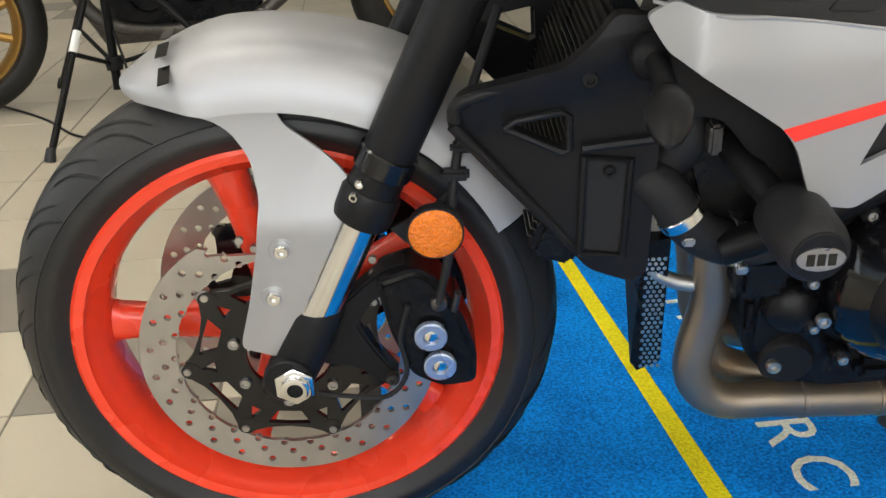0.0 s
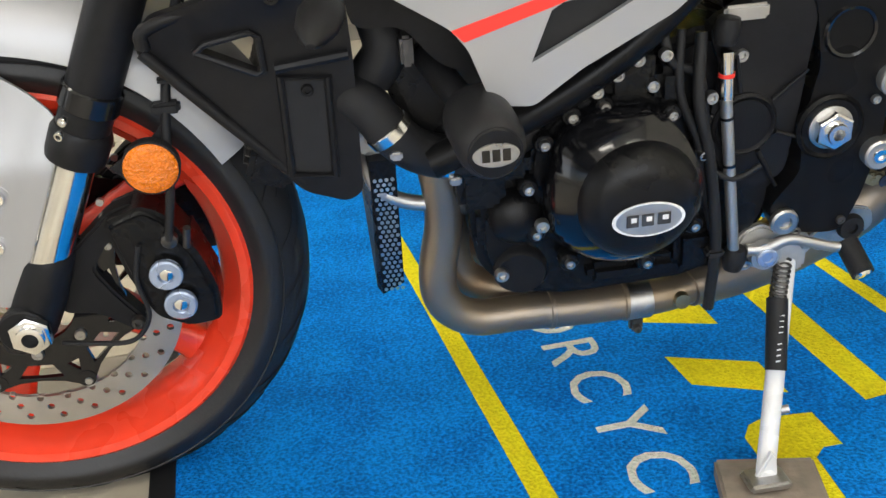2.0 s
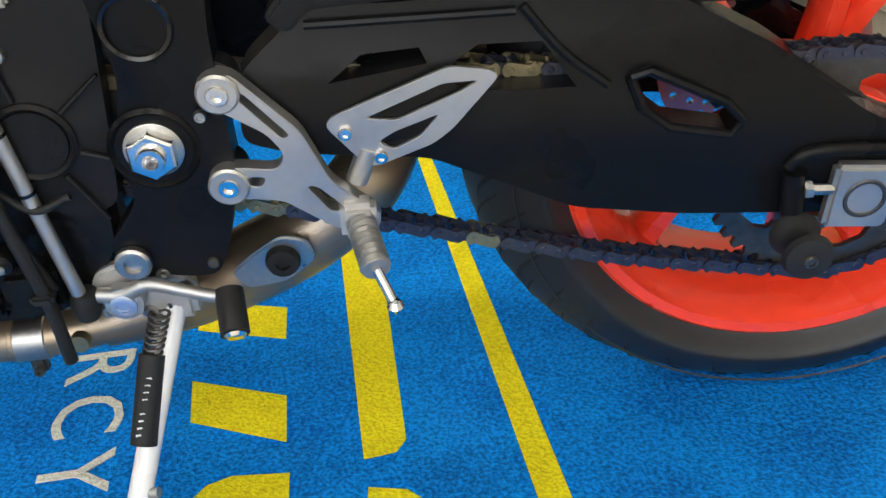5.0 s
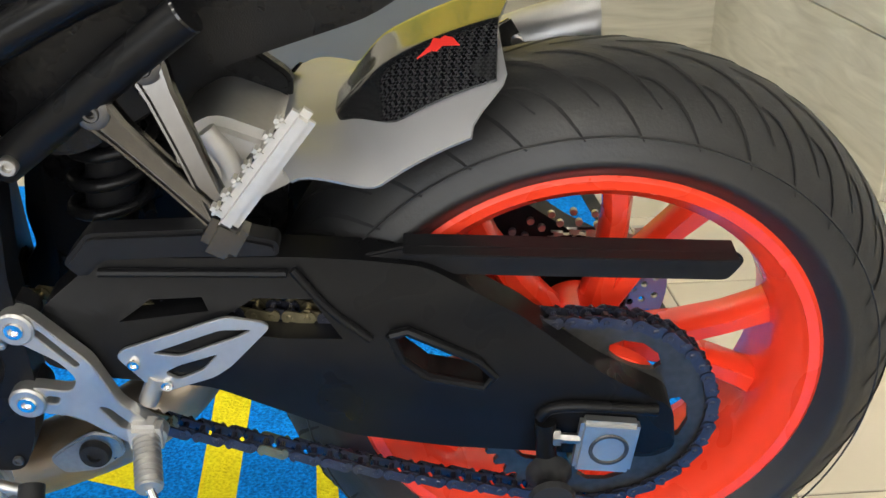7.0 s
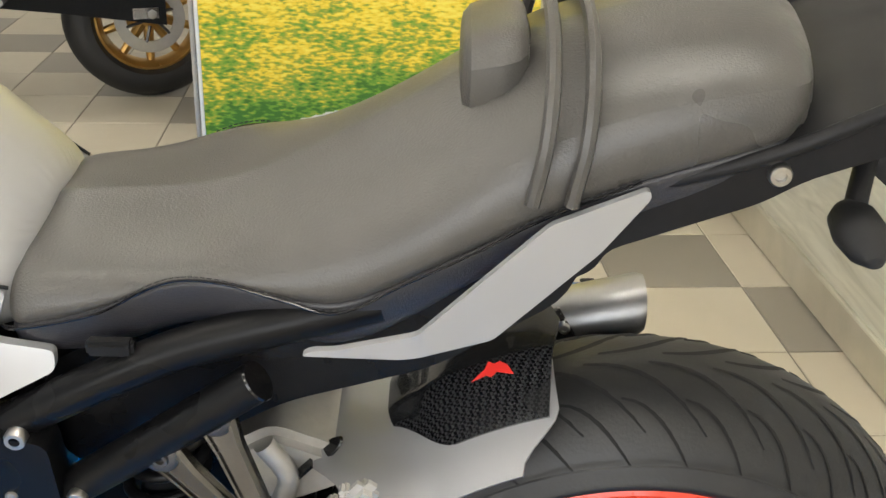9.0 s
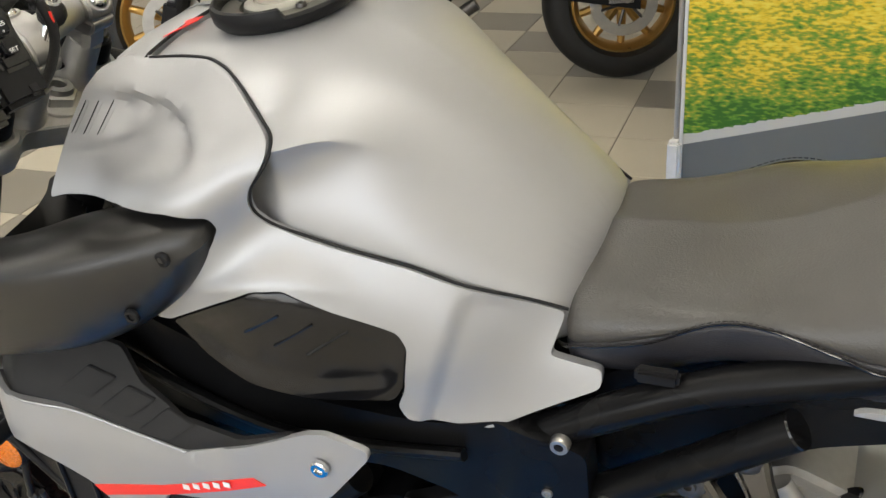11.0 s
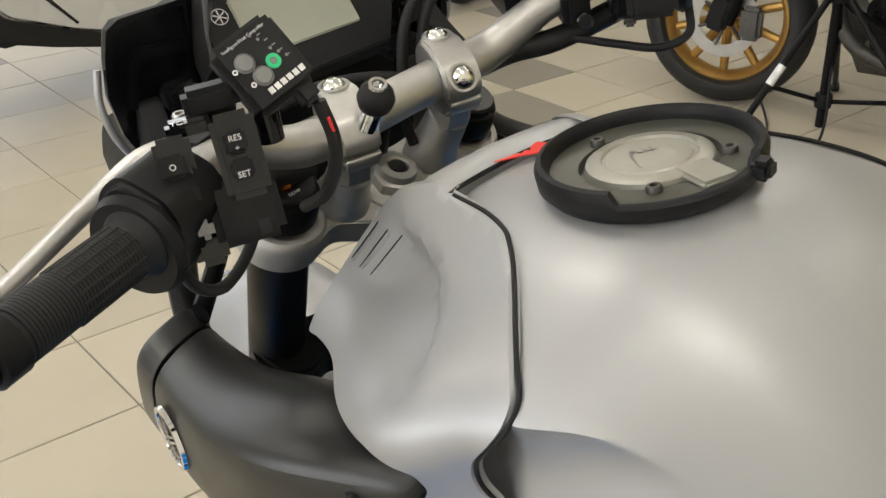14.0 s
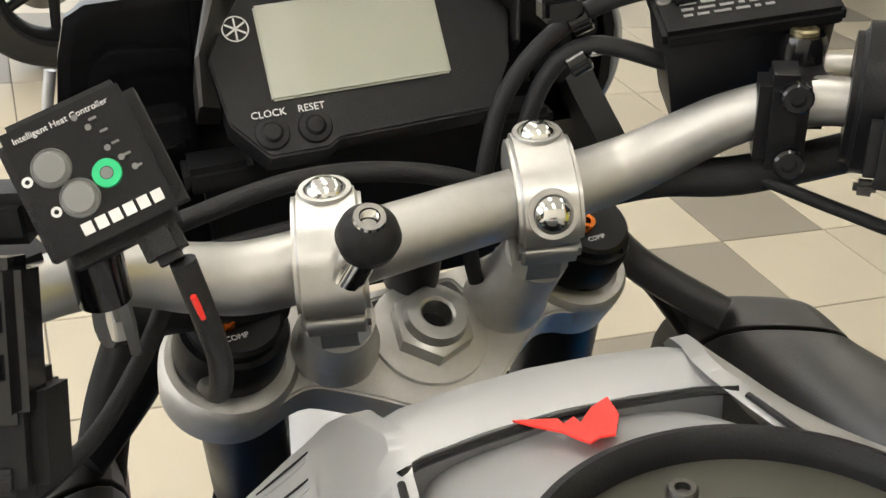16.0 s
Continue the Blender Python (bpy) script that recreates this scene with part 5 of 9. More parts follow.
# ---- swingarm, chain and rear ----
sw = new("swingarm")
sw.parent = bike
tagged(sw, "satin black aluminium swingarm")
ARM = [(0.905, 0.475), (0.935, 0.498), (0.962, 0.520), (1.029, 0.516), (1.121, 0.516), (1.185, 0.512), (1.240, 0.505), (1.320, 0.460), (1.398, 0.398), (1.465, 0.360), (1.475, 0.300), (1.455, 0.286), (1.261, 0.304), (1.165, 0.322), (1.112, 0.352), (1.046, 0.390), (0.940, 0.405), (0.900, 0.42)]
EYE_HOLE = [(1.207, 0.446), (1.222, 0.450), (1.285, 0.416), (1.300, 0.398), (1.290, 0.386), (1.240, 0.398), (1.217, 0.418)]
SLOT_A = [(0.972, 0.462), (1.000, 0.481), (1.045, 0.482), (1.050, 0.470)]
SLOT_B = [(1.058, 0.462), (1.090, 0.480), (1.140, 0.478), (1.165, 0.440), (1.115, 0.442), (1.075, 0.448)]


def arm_y(x, z):
    return -0.128 - 0.014 * math.exp(-((z - 0.40 + (x - 1.15) * 0.12) / 0.06) ** 2) + 0.010 * max(0, (z - 0.47) / 0.05)


for sgn in (-1, 1):
    holes = [EYE_HOLE, SLOT_A, SLOT_B] if sgn < 0 else [EYE_HOLE]
    a = part("arm", skin(ARM, arm_y, 0.036, 0.014, 0.012, False, sgn, 0.006, holes), FRAMEB, sw, "satin black swingarm beam")
    part("hole_rim", tube([(x, sgn * 0.140, z) for x, z in EYE_HOLE + EYE_HOLE[:1]], 0.0045, 8, smooth=False), FRAMEB, a)
    part("crease", tube([(0.96, sgn * 0.128, 0.508), (1.05, sgn * 0.126, 0.505), (1.12, sgn * 0.127, 0.504)], 0.004, 8), FRAMEB, a)
    part("crease", tube([(1.125, sgn * 0.128, 0.508), (1.155, sgn * 0.134, 0.470), (1.190, sgn * 0.138, 0.440)], 0.004, 8), FRAMEB, a)
part("cross_brace", box(1.05, 0, 0.44, 0.10, 0.20, 0.06, 0.015), FRAMEB, sw)
part("axle_block", box(1.405, -0.146, 0.319, 0.056, 0.016, 0.062, 0.004, Euler((0, radians(6), 0)).to_matrix().to_4x4()), ALU, sw, "aluminium axle block")
part("axle_hole", lathe([(0, -0.002), (0.014, -0.002), (0.0155, 0.001), (0.018, 0.001), (0.019, 0)], (1.407, -0.1545, 0.319), (0, -1, 0), 30), DARKSTEEL, sw)
part("adjuster_bolt", tube([(1.355, -0.148, 0.330), (1.380, -0.148, 0.328)], 0.005, 6, smooth=False), STEEL, sw)
part("adjuster_nut", hexnut((1.362, -0.148, 0.330), (-1, 0, 0), 0.008, 0.007, 0), STEEL, sw)
part("end_ridge", tube([(1.342, -0.142, 0.350), (1.352, -0.144, 0.362), (1.38, -0.146, 0.366), (1.45, -0.146, 0.36)], 0.006, 10), FRAMEB, sw)
sp = new("paddock_bobbin")
sp.parent = bike
tagged(sp, "black paddock stand bobbin")
part("bobbin", lathe([(0, 0.042), (0.012, 0.042), (0.020, 0.040), (0.022, 0.034), (0.017, 0.028), (0.0145, 0.02), (0.017, 0.010), (0.022, 0.004), (0.022, 0), (0, 0)], (1.353, -0.148, 0.286), (0, -1, 0), 36), GRAINED, sp)
part("bobbin_bolt", bolt((1.353, -0.1895, 0.286), (0, -1, 0), 0.006, 0.004), DARKSTEEL, sp)
part("bobbin_strut", tube([(1.353, -0.145, 0.286), (1.350, -0.143, 0.31), (1.348, -0.142, 0.345)], 0.010, 12), FRAMEB, sp)

# chain: sprockets and single links
ch = new("drive_chain")
ch.parent = bike
tagged(ch, "blue-black drive chain with brassy links")
C1, R1, C2, R2, YC = Vector((0.80, 0, 0.418)), 0.050, Vector((1.40, 0, 0.324)), 0.112, -0.104


def sprocket(c, r, teeth, name, hole):
    out = []
    for k in range(teeth * 4):
        a = 2 * math.pi * k / (teeth * 4)
        rr = r + (0.004, 0.004, -0.004, -0.004)[k % 4]
        out.append((c.x + rr * math.sin(a), c.z + rr * math.cos(a)))
    inner = [(c.x + hole * math.sin(2 * math.pi * k / 30), c.z + hole * math.cos(2 * math.pi * k / 30)) for k in range(30)]
    ins = [inner]
    if r > 0.08:
        for k in range(5):
            a = 2 * math.pi * (k + 0.35) / 5
            pts = []
            for q in range(10):
                b = 2 * math.pi * q / 10
                u, v = 0.078 + 0.014 * math.cos(b), 0.36 * math.sin(b)
                pts.append((c.x + u * math.sin(a + v), c.z + u * math.cos(a + v)))
            ins.append(pts)
    return part(name, plate(out, YC - 0.003, YC + 0.003, ins, 0), DARKSTEEL, ch, "toothed steel sprocket")


sprocket(C1, R1, 16, "front_sprocket", 0.012)
sprocket(C2, R2, 43, "rear_sprocket", 0.048)
for k in range(6):
    a = 2 * math.pi * k / 6 + 0.3
    part("sprocket_bolt", bolt((C2.x + 0.056 * math.sin(a), YC - 0.003, C2.z + 0.056 * math.cos(a)), (0, -1, 0), 0.008, 0.008), BRASS_CHAIN, ch)
part("carrier", lathe([(0.0, -0.012), (0.040, -0.012), (0.066, -0.004), (0.068, 0.01), (0.05, 0.03), (0, 0.03)], (C2.x, YC + 0.008, C2.z), (0, 1, 0), 40), RED, ch)
path = []
for k in range(14):
    a = radians(175 + (355 - 175) * k / 13)
    path.append(C1 + Vector((math.sin(a), 0, math.cos(a))) * R1)
path += [Vector((0.95, 0, 0.463)), Vector((1.10, 0, 0.449)), Vector((1.25, 0, 0.438))]
for k in range(22):
    a = radians(-2 + 188 * k / 21)
    path.append(C2 + Vector((math.sin(a), 0, math.cos(a))) * R2)
path += [Vector((1.22, 0, 0.246)), Vector((1.08, 0, 0.286)), Vector((0.95, 0, 0.325))]
loop = spline(path, 8, True)
acc, line = [0.0], loop + loop[:1]
for a, b in zip(line, line[1:]):
    acc.append(acc[-1] + (b - a).length)
links = int(acc[-1] / 0.01588 / 2) * 2
pitch = acc[-1] / links


def along(s):
    s %= acc[-1]
    i = max(k for k in range(len(acc)) if acc[k] <= s)
    i = min(i, len(line) - 2)
    return line[i].lerp(line[i + 1], (s - acc[i]) / (acc[i + 1] - acc[i]))


def link_mesh(wide):
    bm = bmesh.new()
    out = []
    for q in range(20):
        a = 2 * math.pi * q / 20
        cx = pitch / 2 * (1 if math.cos(a) > 0 else -1)
        end = 0.0074
        out.append((cx + end * math.cos(a), end * math.sin(a) * (1.0 if abs(math.cos(a)) > 0.25 else 0.60)))
    y = 0.0096 if wide else 0.0062
    for s in (-1, 1):
        plate(out, s * y - 0.0009, s * y + 0.0009, (), 0, 0, bm)
    for cx in (-pitch / 2, pitch / 2):
        lathe([(0, -y - 0.0022), (0.0024, -y - 0.0020), (0.0032, -y - 0.0008), (0.0032, y + 0.0008), (0.0024, y + 0.0020), (0, y + 0.0022)], (cx, 0, 0), (0, 1, 0), 10, bm)
    me = bpy.data.meshes.new("chain_link")
    bmesh.ops.recalc_face_normals(bm, faces=bm.faces)
    bm.to_mesh(me)
    bm.free()
    return me


meshes = []
for wide in (True, False):
    for mt in (BLUE_CHAIN, BRASS_CHAIN):
        me = link_mesh(wide)
        me.materials.append(mt)
        meshes.append(me)
for k in range(links):
    a, b = along(k * pitch), along((k + 1) * pitch)
    mid, d = (a + b) / 2, (b - a).normalized()
    brass = mid.z < 0.40 and mid.x < 1.08
    brass = (mid.x < 1.0 and mid.z < 0.40 and (k % 4 != 1)) or (k % 7 == 0 and mid.x < 1.15) or (mid.z > 0.41 and mid.x < 1.25 and k % 3 != 0)
    ob = new("chain_link", meshes[(0 if k % 2 else 2) + (1 if brass else 0)])
    ob.parent = ch
    ob.matrix_local = Matrix.Translation((mid.x, YC, mid.z)) @ Matrix(((d.x, 0, -d.z), (0, 1, 0), (d.z, 0, d.x))).to_4x4()
cg = part("chain_guard", plate([(1.185, 0.512), (1.225, 0.521), (1.512, 0.509), (1.519, 0.500), (1.506, 0.480), (1.24, 0.491), (1.185, 0.500)], -0.113, -0.107, bev=0.002, round_r=0.006), MATTE, bike, "black plastic chain guard")
part("guard_top", plate([(1.22, 0.517), (1.51, 0.505), (1.51, 0.509), (1.22, 0.5205)], -0.125, -0.090, bev=0.001), MATTE, cg)
bg = part("upper_chain_guard", plate([(0.93, 0.515), (0.955, 0.545), (1.06, 0.548), (1.115, 0.535), (1.115, 0.520), (1.03, 0.520), (0.965, 0.518), (0.945, 0.498)], -0.128, -0.10, bev=0.004, round_r=0.006), MATTE, bike, "black plastic inner guard")

# shock absorber
sh = new("shock_absorber")
sh.parent = bike
tagged(sh, "black coil shock absorber")
part("body", tube([(0.945, -0.02, 0.50), (0.975, -0.02, 0.68)], 0.024, 20, smooth=False), MATTE, sh)
coil = [(0.945 + 0.03 * t / 40 + 0.036 * math.cos(t * 0.9), -0.02 + 0.036 * math.sin(t * 0.9), 0.50 + 0.17 * t / 40) for t in range(41)]
part("spring", tube(coil, 0.006, 10, 3), ENGINE, sh)

# rear hugger
hg = new("rear_hugger")
hg.parent = bike
tagged(hg, "silver rear hugger with a carbon hump")
RC = Vector((1.397, 0.006, 0.331))


def hugger(y0, y1, a0, a1, rfun, n=16, m=14, th=0.003):
    bm = bmesh.new()
    rows = []
    for i in range(n + 1):
        t = i / n
        row = []
        for j in range(m + 1):
            v = j / m
            lo, hi = (y0(t), y1(t)) if callable(y0) else (y0, y1)
            y = lo + (hi - lo) * v
            s0, s1 = (a(y) if callable(a) else a for a in (a0, a1))
            ph = radians(s0 + (s1 - s0) * t)
            rr = rfun(t, y)
            row.append(bm.verts.new(RC + Vector((math.sin(ph) * rr, y, math.cos(ph) * rr))))
        rows.append(row)
    for a, b in zip(rows, rows[1:]):
        for j in range(m):
            bm.faces.new((a[j], a[j + 1], b[j + 1], b[j]))
    return thicken(bm, th)


def shell_r(t, y):
    """Distance of the hugger from the axle: kicked up at its front edge, rolled down along its sides."""
    kick = 0.052 * ease((0.36 - t) / 0.36)
    return 0.354 + kick - 0.034 * max(0, (abs(y) - 0.055) / 0.07) ** 1.3


part("shell", hugger(-0.125, 0.125, lambda y: -51 + 5 * ease((abs(y) - 0.06) / 0.06), lambda y: -15 - 7 * ease((abs(y) - 0.08) / 0.045), shell_r, 22, 28), SILVER, hg, "silver hugger shell")


def hump(t, y):
    """The carbon hump: a flat crown with chamfered sides, blunt at the front and open to the rear."""
    v = abs(y) / (0.040 + 0.050 * ease(t / 0.45))
    crown = 0.376 if v < 0.42 else 0.376 - 0.005 * (v - 0.42) / 0.12 if v < 0.54 else 0.371 - 0.025 * (v - 0.54) / 0.46
    return 0.360 + (crown - 0.360) * ease(0.10 + t / 0.50)


part("carbon_hump", hugger(lambda t: -0.040 - 0.050 * ease(t / 0.45), lambda t: 0.040 + 0.050 * ease(t / 0.45), -42, lambda y: -13 - 3.5 * abs(y) / 0.09, hump, 20, 28), CARBON, hg, "glossy carbon hump with red mark")
for sgn in (-1, 1):
    part("carbon_front", hugger(min(sgn * 0.030, sgn * 0.085), max(sgn * 0.030, sgn * 0.085), -56, -49, lambda t, y: 0.402 - 0.2 * max(0, abs(y) - 0.06), 6, 10), CARBON, hg, "glossy carbon strip")
ph = radians(-23)
mk_ = plate([(-0.020, 0.004), (-0.006, 0.003), (-0.002, 0.006), (0.004, 0.003), (0.018, 0.010), (0.015, 0.000), (0.009, -0.006), (0.004, -0.005), (-0.001, -0.009), (-0.006, -0.003)], -0.0006, 0.0006, bev=0)
mk_.transform(facing(RC + Vector((math.sin(ph) * 0.3725, -0.0450, math.cos(ph) * 0.3725)), (math.sin(ph) * 0.85, -0.45, math.cos(ph) * 0.85), (-0.35, -0.25, 0.8)) @ Matrix.Rotation(radians(90), 4, "X"))
part("red_mark", mk_, RED_DECAL, hg, "orange-red winged mark")
for s in (-1, 1):
    ph = radians(-47)
    p = RC + Vector((math.sin(ph) * 0.396, s * 0.070, math.cos(ph) * 0.396))
    slot = lathe([(0, 0.002), (0.010, 0.002), (0.011, 0.0)], (0, 0, 0), (0, 0, 1), 24)
    slot.transform(facing(p, (math.sin(ph), s * 0.35, math.cos(ph)), (0, 1, 0)) @ Matrix.Diagonal((1.7, 0.75, 1, 1)) @ Matrix.Translation((0, 0, -0.004)))
    part("slot", slot, GLOSS, hg)
part("bracket", plate([(1.02, 0.60), (1.06, 0.625), (1.12, 0.60), (1.13, 0.56), (1.07, 0.53), (1.03, 0.545)], -0.07, 0.07, bev=0.01, round_r=0.015), CAST, hg, "cast bracket")
part("bracket_rib", tube([(1.055, -0.075, 0.615), (1.075, -0.078, 0.58), (1.065, -0.075, 0.54)], 0.010, 12), CAST, hg)

# muffler outlet on the far side
mf = new("muffler")
mf.parent = bike
tagged(mf, "grey titanium muffler outlet")
part("can", tube([(1.02, 0.155, 0.40), (1.15, 0.165, 0.50), (1.31, 0.135, 0.600)], [0.05, 0.055, 0.036], 28), TITAN, mf)
tip = loft([[Vector((x, 0.130 + w * math.cos(q * math.pi / 8) * 1.0, z + h * math.sin(q * math.pi / 8))) for q in range(16)] for x, z, w, h in ((1.31, 0.605, 0.030, 0.026), (1.345, 0.614, 0.034, 0.029), (1.405, 0.628, 0.036, 0.031), (1.412, 0.630, 0.033, 0.028), (1.38, 0.622, 0.030, 0.025))])
part("outlet", tip, TITAN, mf, "titanium outlet")
part("outlet_bracket", box(1.325, 0.094, 0.614, 0.030, 0.005, 0.062, 0.002, Euler((0, radians(-30), 0)).to_matrix().to_4x4()), CHROME, mf)
for dz in (-0.014, 0.010):
    part("bracket_bolt", bolt((1.325 + dz * 0.5, 0.091, 0.614 + dz), (0, -1, 0), 0.006, 0.004), STEEL, mf)

# ---- rider's left controls ----
rs = new("left_rearset")
rs.parent = bike
tagged(rs, "satin aluminium footrest hanger with heel guard")
HANGER = [(0.878, 0.487), (0.902, 0.490), (0.948, 0.436), (0.966, 0.388), (1.004, 0.352), (0.996, 0.334), (0.966, 0.342), (0.926, 0.374), (0.896, 0.379), (0.874, 0.382), (0.872, 0.404), (0.892, 0.409), (0.926, 0.403), (0.934, 0.416), (0.922, 0.436), (0.888, 0.460), (0.874, 0.470)]
part("hanger", plate(HANGER, -0.160, -0.145, ([(0.903, 0.470), (0.909, 0.473), (0.940, 0.433), (0.934, 0.430)], [(0.946, 0.386), (0.955, 0.384), (0.978, 0.358), (0.962, 0.360)], [(0.902, 0.399), (0.916, 0.397), (0.912, 0.389), (0.902, 0.390)]), 0.003, 0.008), ALU, rs, "forged aluminium hanger")
for x, z in ((0.892, 0.474), (0.886, 0.393)):
    part("boss", lathe([(0, 0), (0.0165, 0), (0.0165, 0.016), (0.0145, 0.018), (0.009, 0.018), (0.008, 0.014), (0, 0.014)], (x, -0.146, z), (0, -1, 0), 30), ALU, rs)
    part("hanger_bolt", bolt((x, -0.160, z), (0, -1, 0), 0.0092, 0.006), CHROME, rs)
    part("spacer", lathe([(0, -0.02), (0.018, -0.02), (0.018, 0.0), (0, 0)], (x - 0.004, -0.146, z + 0.002), (0, -1, 0), 24), MATTE, rs)
HEEL = [(0.966, 0.430), (0.972, 0.438), (1.066, 0.472), (1.098, 0.466), (1.104, 0.460), (1.066, 0.418), (1.050, 0.406), (1.004, 0.390), (0.994, 0.392)]
part("heel_guard", plate(HEEL, -0.146, -0.142, ([(0.998, 0.434), (1.060, 0.458), (1.088, 0.458), (1.074, 0.450), (1.022, 0.430)], [(1.006, 0.412), (1.020, 0.420), (1.056, 0.432), (1.040, 0.414), (1.018, 0.404)]), 0.0012, 0.006), ALU, rs, "brushed heel guard plate")
for x, z in ((0.981, 0.423), (1.007, 0.399)):
    part("heel_bolt", bolt((x, -0.146, z), (0, -1, 0), 0.0058, 0.004), CHROME, rs)
part("heel_stay", tube([(0.985, -0.140, 0.375), (0.998, -0.140, 0.405)], 0.009, 14, smooth=False), ALU, rs)
peg0, peg1 = Vector((0.985, -0.166, 0.352)), Vector((0.996, -0.214, 0.338))
pd = (peg1 - peg0).normalized()
prof = [(0, 0)]
L = (peg1 - peg0).length
for k in range(9):
    prof += [(0.0125, L * k / 9), (0.0125, L * (k + 0.55) / 9), (0.0108, L * (k + 0.6) / 9), (0.0108, L * (k + 0.95) / 9)]
part("footpeg", lathe(prof + [(0.0115, L), (0, L)], peg0, pd, 22), ALU, rs, "knurled aluminium footpeg")
part("peg_pivot", box(0.984, -0.160, 0.352, 0.030, 0.022, 0.034, 0.005), CAST, rs)
part("feeler", tube([peg1, peg1 + Vector((0.010, -0.012, -0.022))], 0.0042, 12, smooth=False), CHROME, rs)
part("feeler_tip", lathe([(0, -0.006), (0.0045, -0.005), (0.007, 0), (0.0045, 0.005), (0, 0.006)], peg1 + Vector((0.012, -0.015, -0.026)), (0, 0, 1), 16), CHROME, rs)

gs = new("gear_shift")
gs.parent = bike
tagged(gs, "silver gear shift lever and linkage")
part("rod", tube([(0.7175, -0.155, 0.475), (0.740, -0.152, 0.295)], 0.0062, 16, smooth=False), ALU, gs, "pale blue-grey shift rod")
part("rod_sensor", tube([(0.7150, -0.155, 0.525), (0.7175, -0.155, 0.475)], 0.0075, 16, smooth=False), CHROME, gs)
part("red_band", lathe([(0.0078, -0.002), (0.0082, -0.002), (0.0082, 0.002), (0.0078, 0.002)], (0.7162, -0.155, 0.500), (0.05, 0, -1), 20, closed=True), RED_DECAL, gs)
for t in (0.12, 0.42):
    p = Vector((0.7175, -0.155, 0.475)).lerp(Vector((0.740, -0.152, 0.295)), t)
    part("rod_ring", lathe([(0.0062, -0.0015), (0.0069, -0.0015), (0.0069, 0.0015), (0.0062, 0.0015)], p, (0.125, 0, -1), 18, closed=True), GLOSS, gs)
for p in ((0.7145, -0.152, 0.545), (0.7425, -0.150, 0.283)):
    part("ball_boot", lathe([(0, -0.016), (0.010, -0.014), (0.0135, 0), (0.011, 0.012), (0, 0.015)], p, (0.1, 0, 1), 20), GRAINED, gs)
part("upper_arm", box(0.735, -0.146, 0.558, 0.045, 0.008, 0.016, 0.003), ALU, gs)
part("plate", plate([(0.752, 0.305), (0.775, 0.315), (0.800, 0.300), (0.830, 0.296), (0.838, 0.276), (0.815, 0.258), (0.780, 0.255), (0.752, 0.268), (0.745, 0.285)], -0.142, -0.130, bev=0.003, round_r=0.008), CAST, gs, "bare metal stand bracket")
part("pivot", lathe([(0, 0.012), (0.010, 0.012), (0.0105, 0.009), (0.0165, 0.009), (0.0175, 0.0), (0, 0)], (0.776, -0.148, 0.283), (0, -1, 0), 28), ALU, gs)
part("pivot_cap", bolt((0.776, -0.159, 0.283), (0, -1, 0), 0.0115, 0.003), BLUE_ANO, gs)
part("lever", tube([(0.755, -0.150, 0.290), (0.776, -0.152, 0.290), (0.800, -0.155, 0.300), (0.828, -0.158, 0.293), (0.852, -0.160, 0.286), (0.868, -0.163, 0.288)], [0.0085, 0.0095, 0.0075, 0.0070, 0.0072, 0.0075], 16, flat=0.8), ALU, gs, "cast silver lever")
part("toe_rubber", tube([(0.866, -0.158, 0.288), (0.871, -0.192, 0.268)], 0.0125, 20, smooth=False), GRAINED, gs, "black toe rubber")
part("toe_end", lathe([(0, 0.004), (0.007, 0.003), (0.0095, 0)], (0.8712, -0.1925, 0.2675), (0.1, -0.85, -0.5), 18), CHROME, gs)
for x, z in ((0.758, 0.268), (0.792, 0.262), (0.826, 0.285), (0.812, 0.302)):
    part("plate_bolt", bolt((x, -0.142, z), (0, -1, 0), 0.0065, 0.005), STEEL, gs)

st = new("side_stand")
st.parent = bike
tagged(st, "white steel side stand with spring and black sleeve")
top, foot = Vector((0.812, -0.132, 0.262)), Vector((0.748, -0.270, 0.078))
mid = top.lerp(foot, 0.46)
part("leg", tube([top, mid, foot], 0.0105, 18, smooth=False), WHITE_PLASTIC, st, "white painted steel leg")
part("sleeve", tube([top.lerp(foot, 0.16) + Vector((-0.012, -0.012, 0)), top.lerp(foot, 0.50) + Vector((-0.005, -0.011, 0))], 0.0118, 18, smooth=False), GRAINED, st, "black sleeve")
s0, s1 = top + Vector((-0.010, -0.014, 0.005)), top.lerp(foot, 0.18) + Vector((-0.012, -0.012, 0))
d = s1 - s0
part("spring", tube([s0 + d * (k / 60) + Vector((0.0085 * math.cos(k * 0.85), 0.0085 * math.sin(k * 0.85), 0)) for k in range(61)], 0.0017, 6, 2), DARKSTEEL, st)
for k in range(9):
    if k != 4:
        p = top.lerp(foot, 0.22 + 0.026 * k) + Vector((-0.010, -0.0245, 0.001))
        part("sleeve_mark", box(p.x, p.y, p.z, 0.0045, 0.0006, 0.0032, 0), WHITE_INK, st)
part("knuckle", box(0.816, -0.128, 0.266, 0.032, 0.026, 0.040, 0.006), CAST, st)
pp = top.lerp(foot, 0.72)
part("stop_pin", tube([pp, pp + Vector((0.018, -0.004, 0.004))], 0.0048, 12, smooth=False), STEEL, st)
part("foot", box(0.747, -0.275, 0.073, 0.046, 0.036, 0.010, 0.003, Euler((radians(-8.5), 0, 0)).to_matrix().to_4x4()), STEEL, st, "flat steel foot")
part("foot_brace", plate([(0.735, 0.076), (0.760, 0.076), (0.756, 0.105), (0.750, 0.110)], -0.276, -0.268, bev=0.002), WHITE_PLASTIC, st)

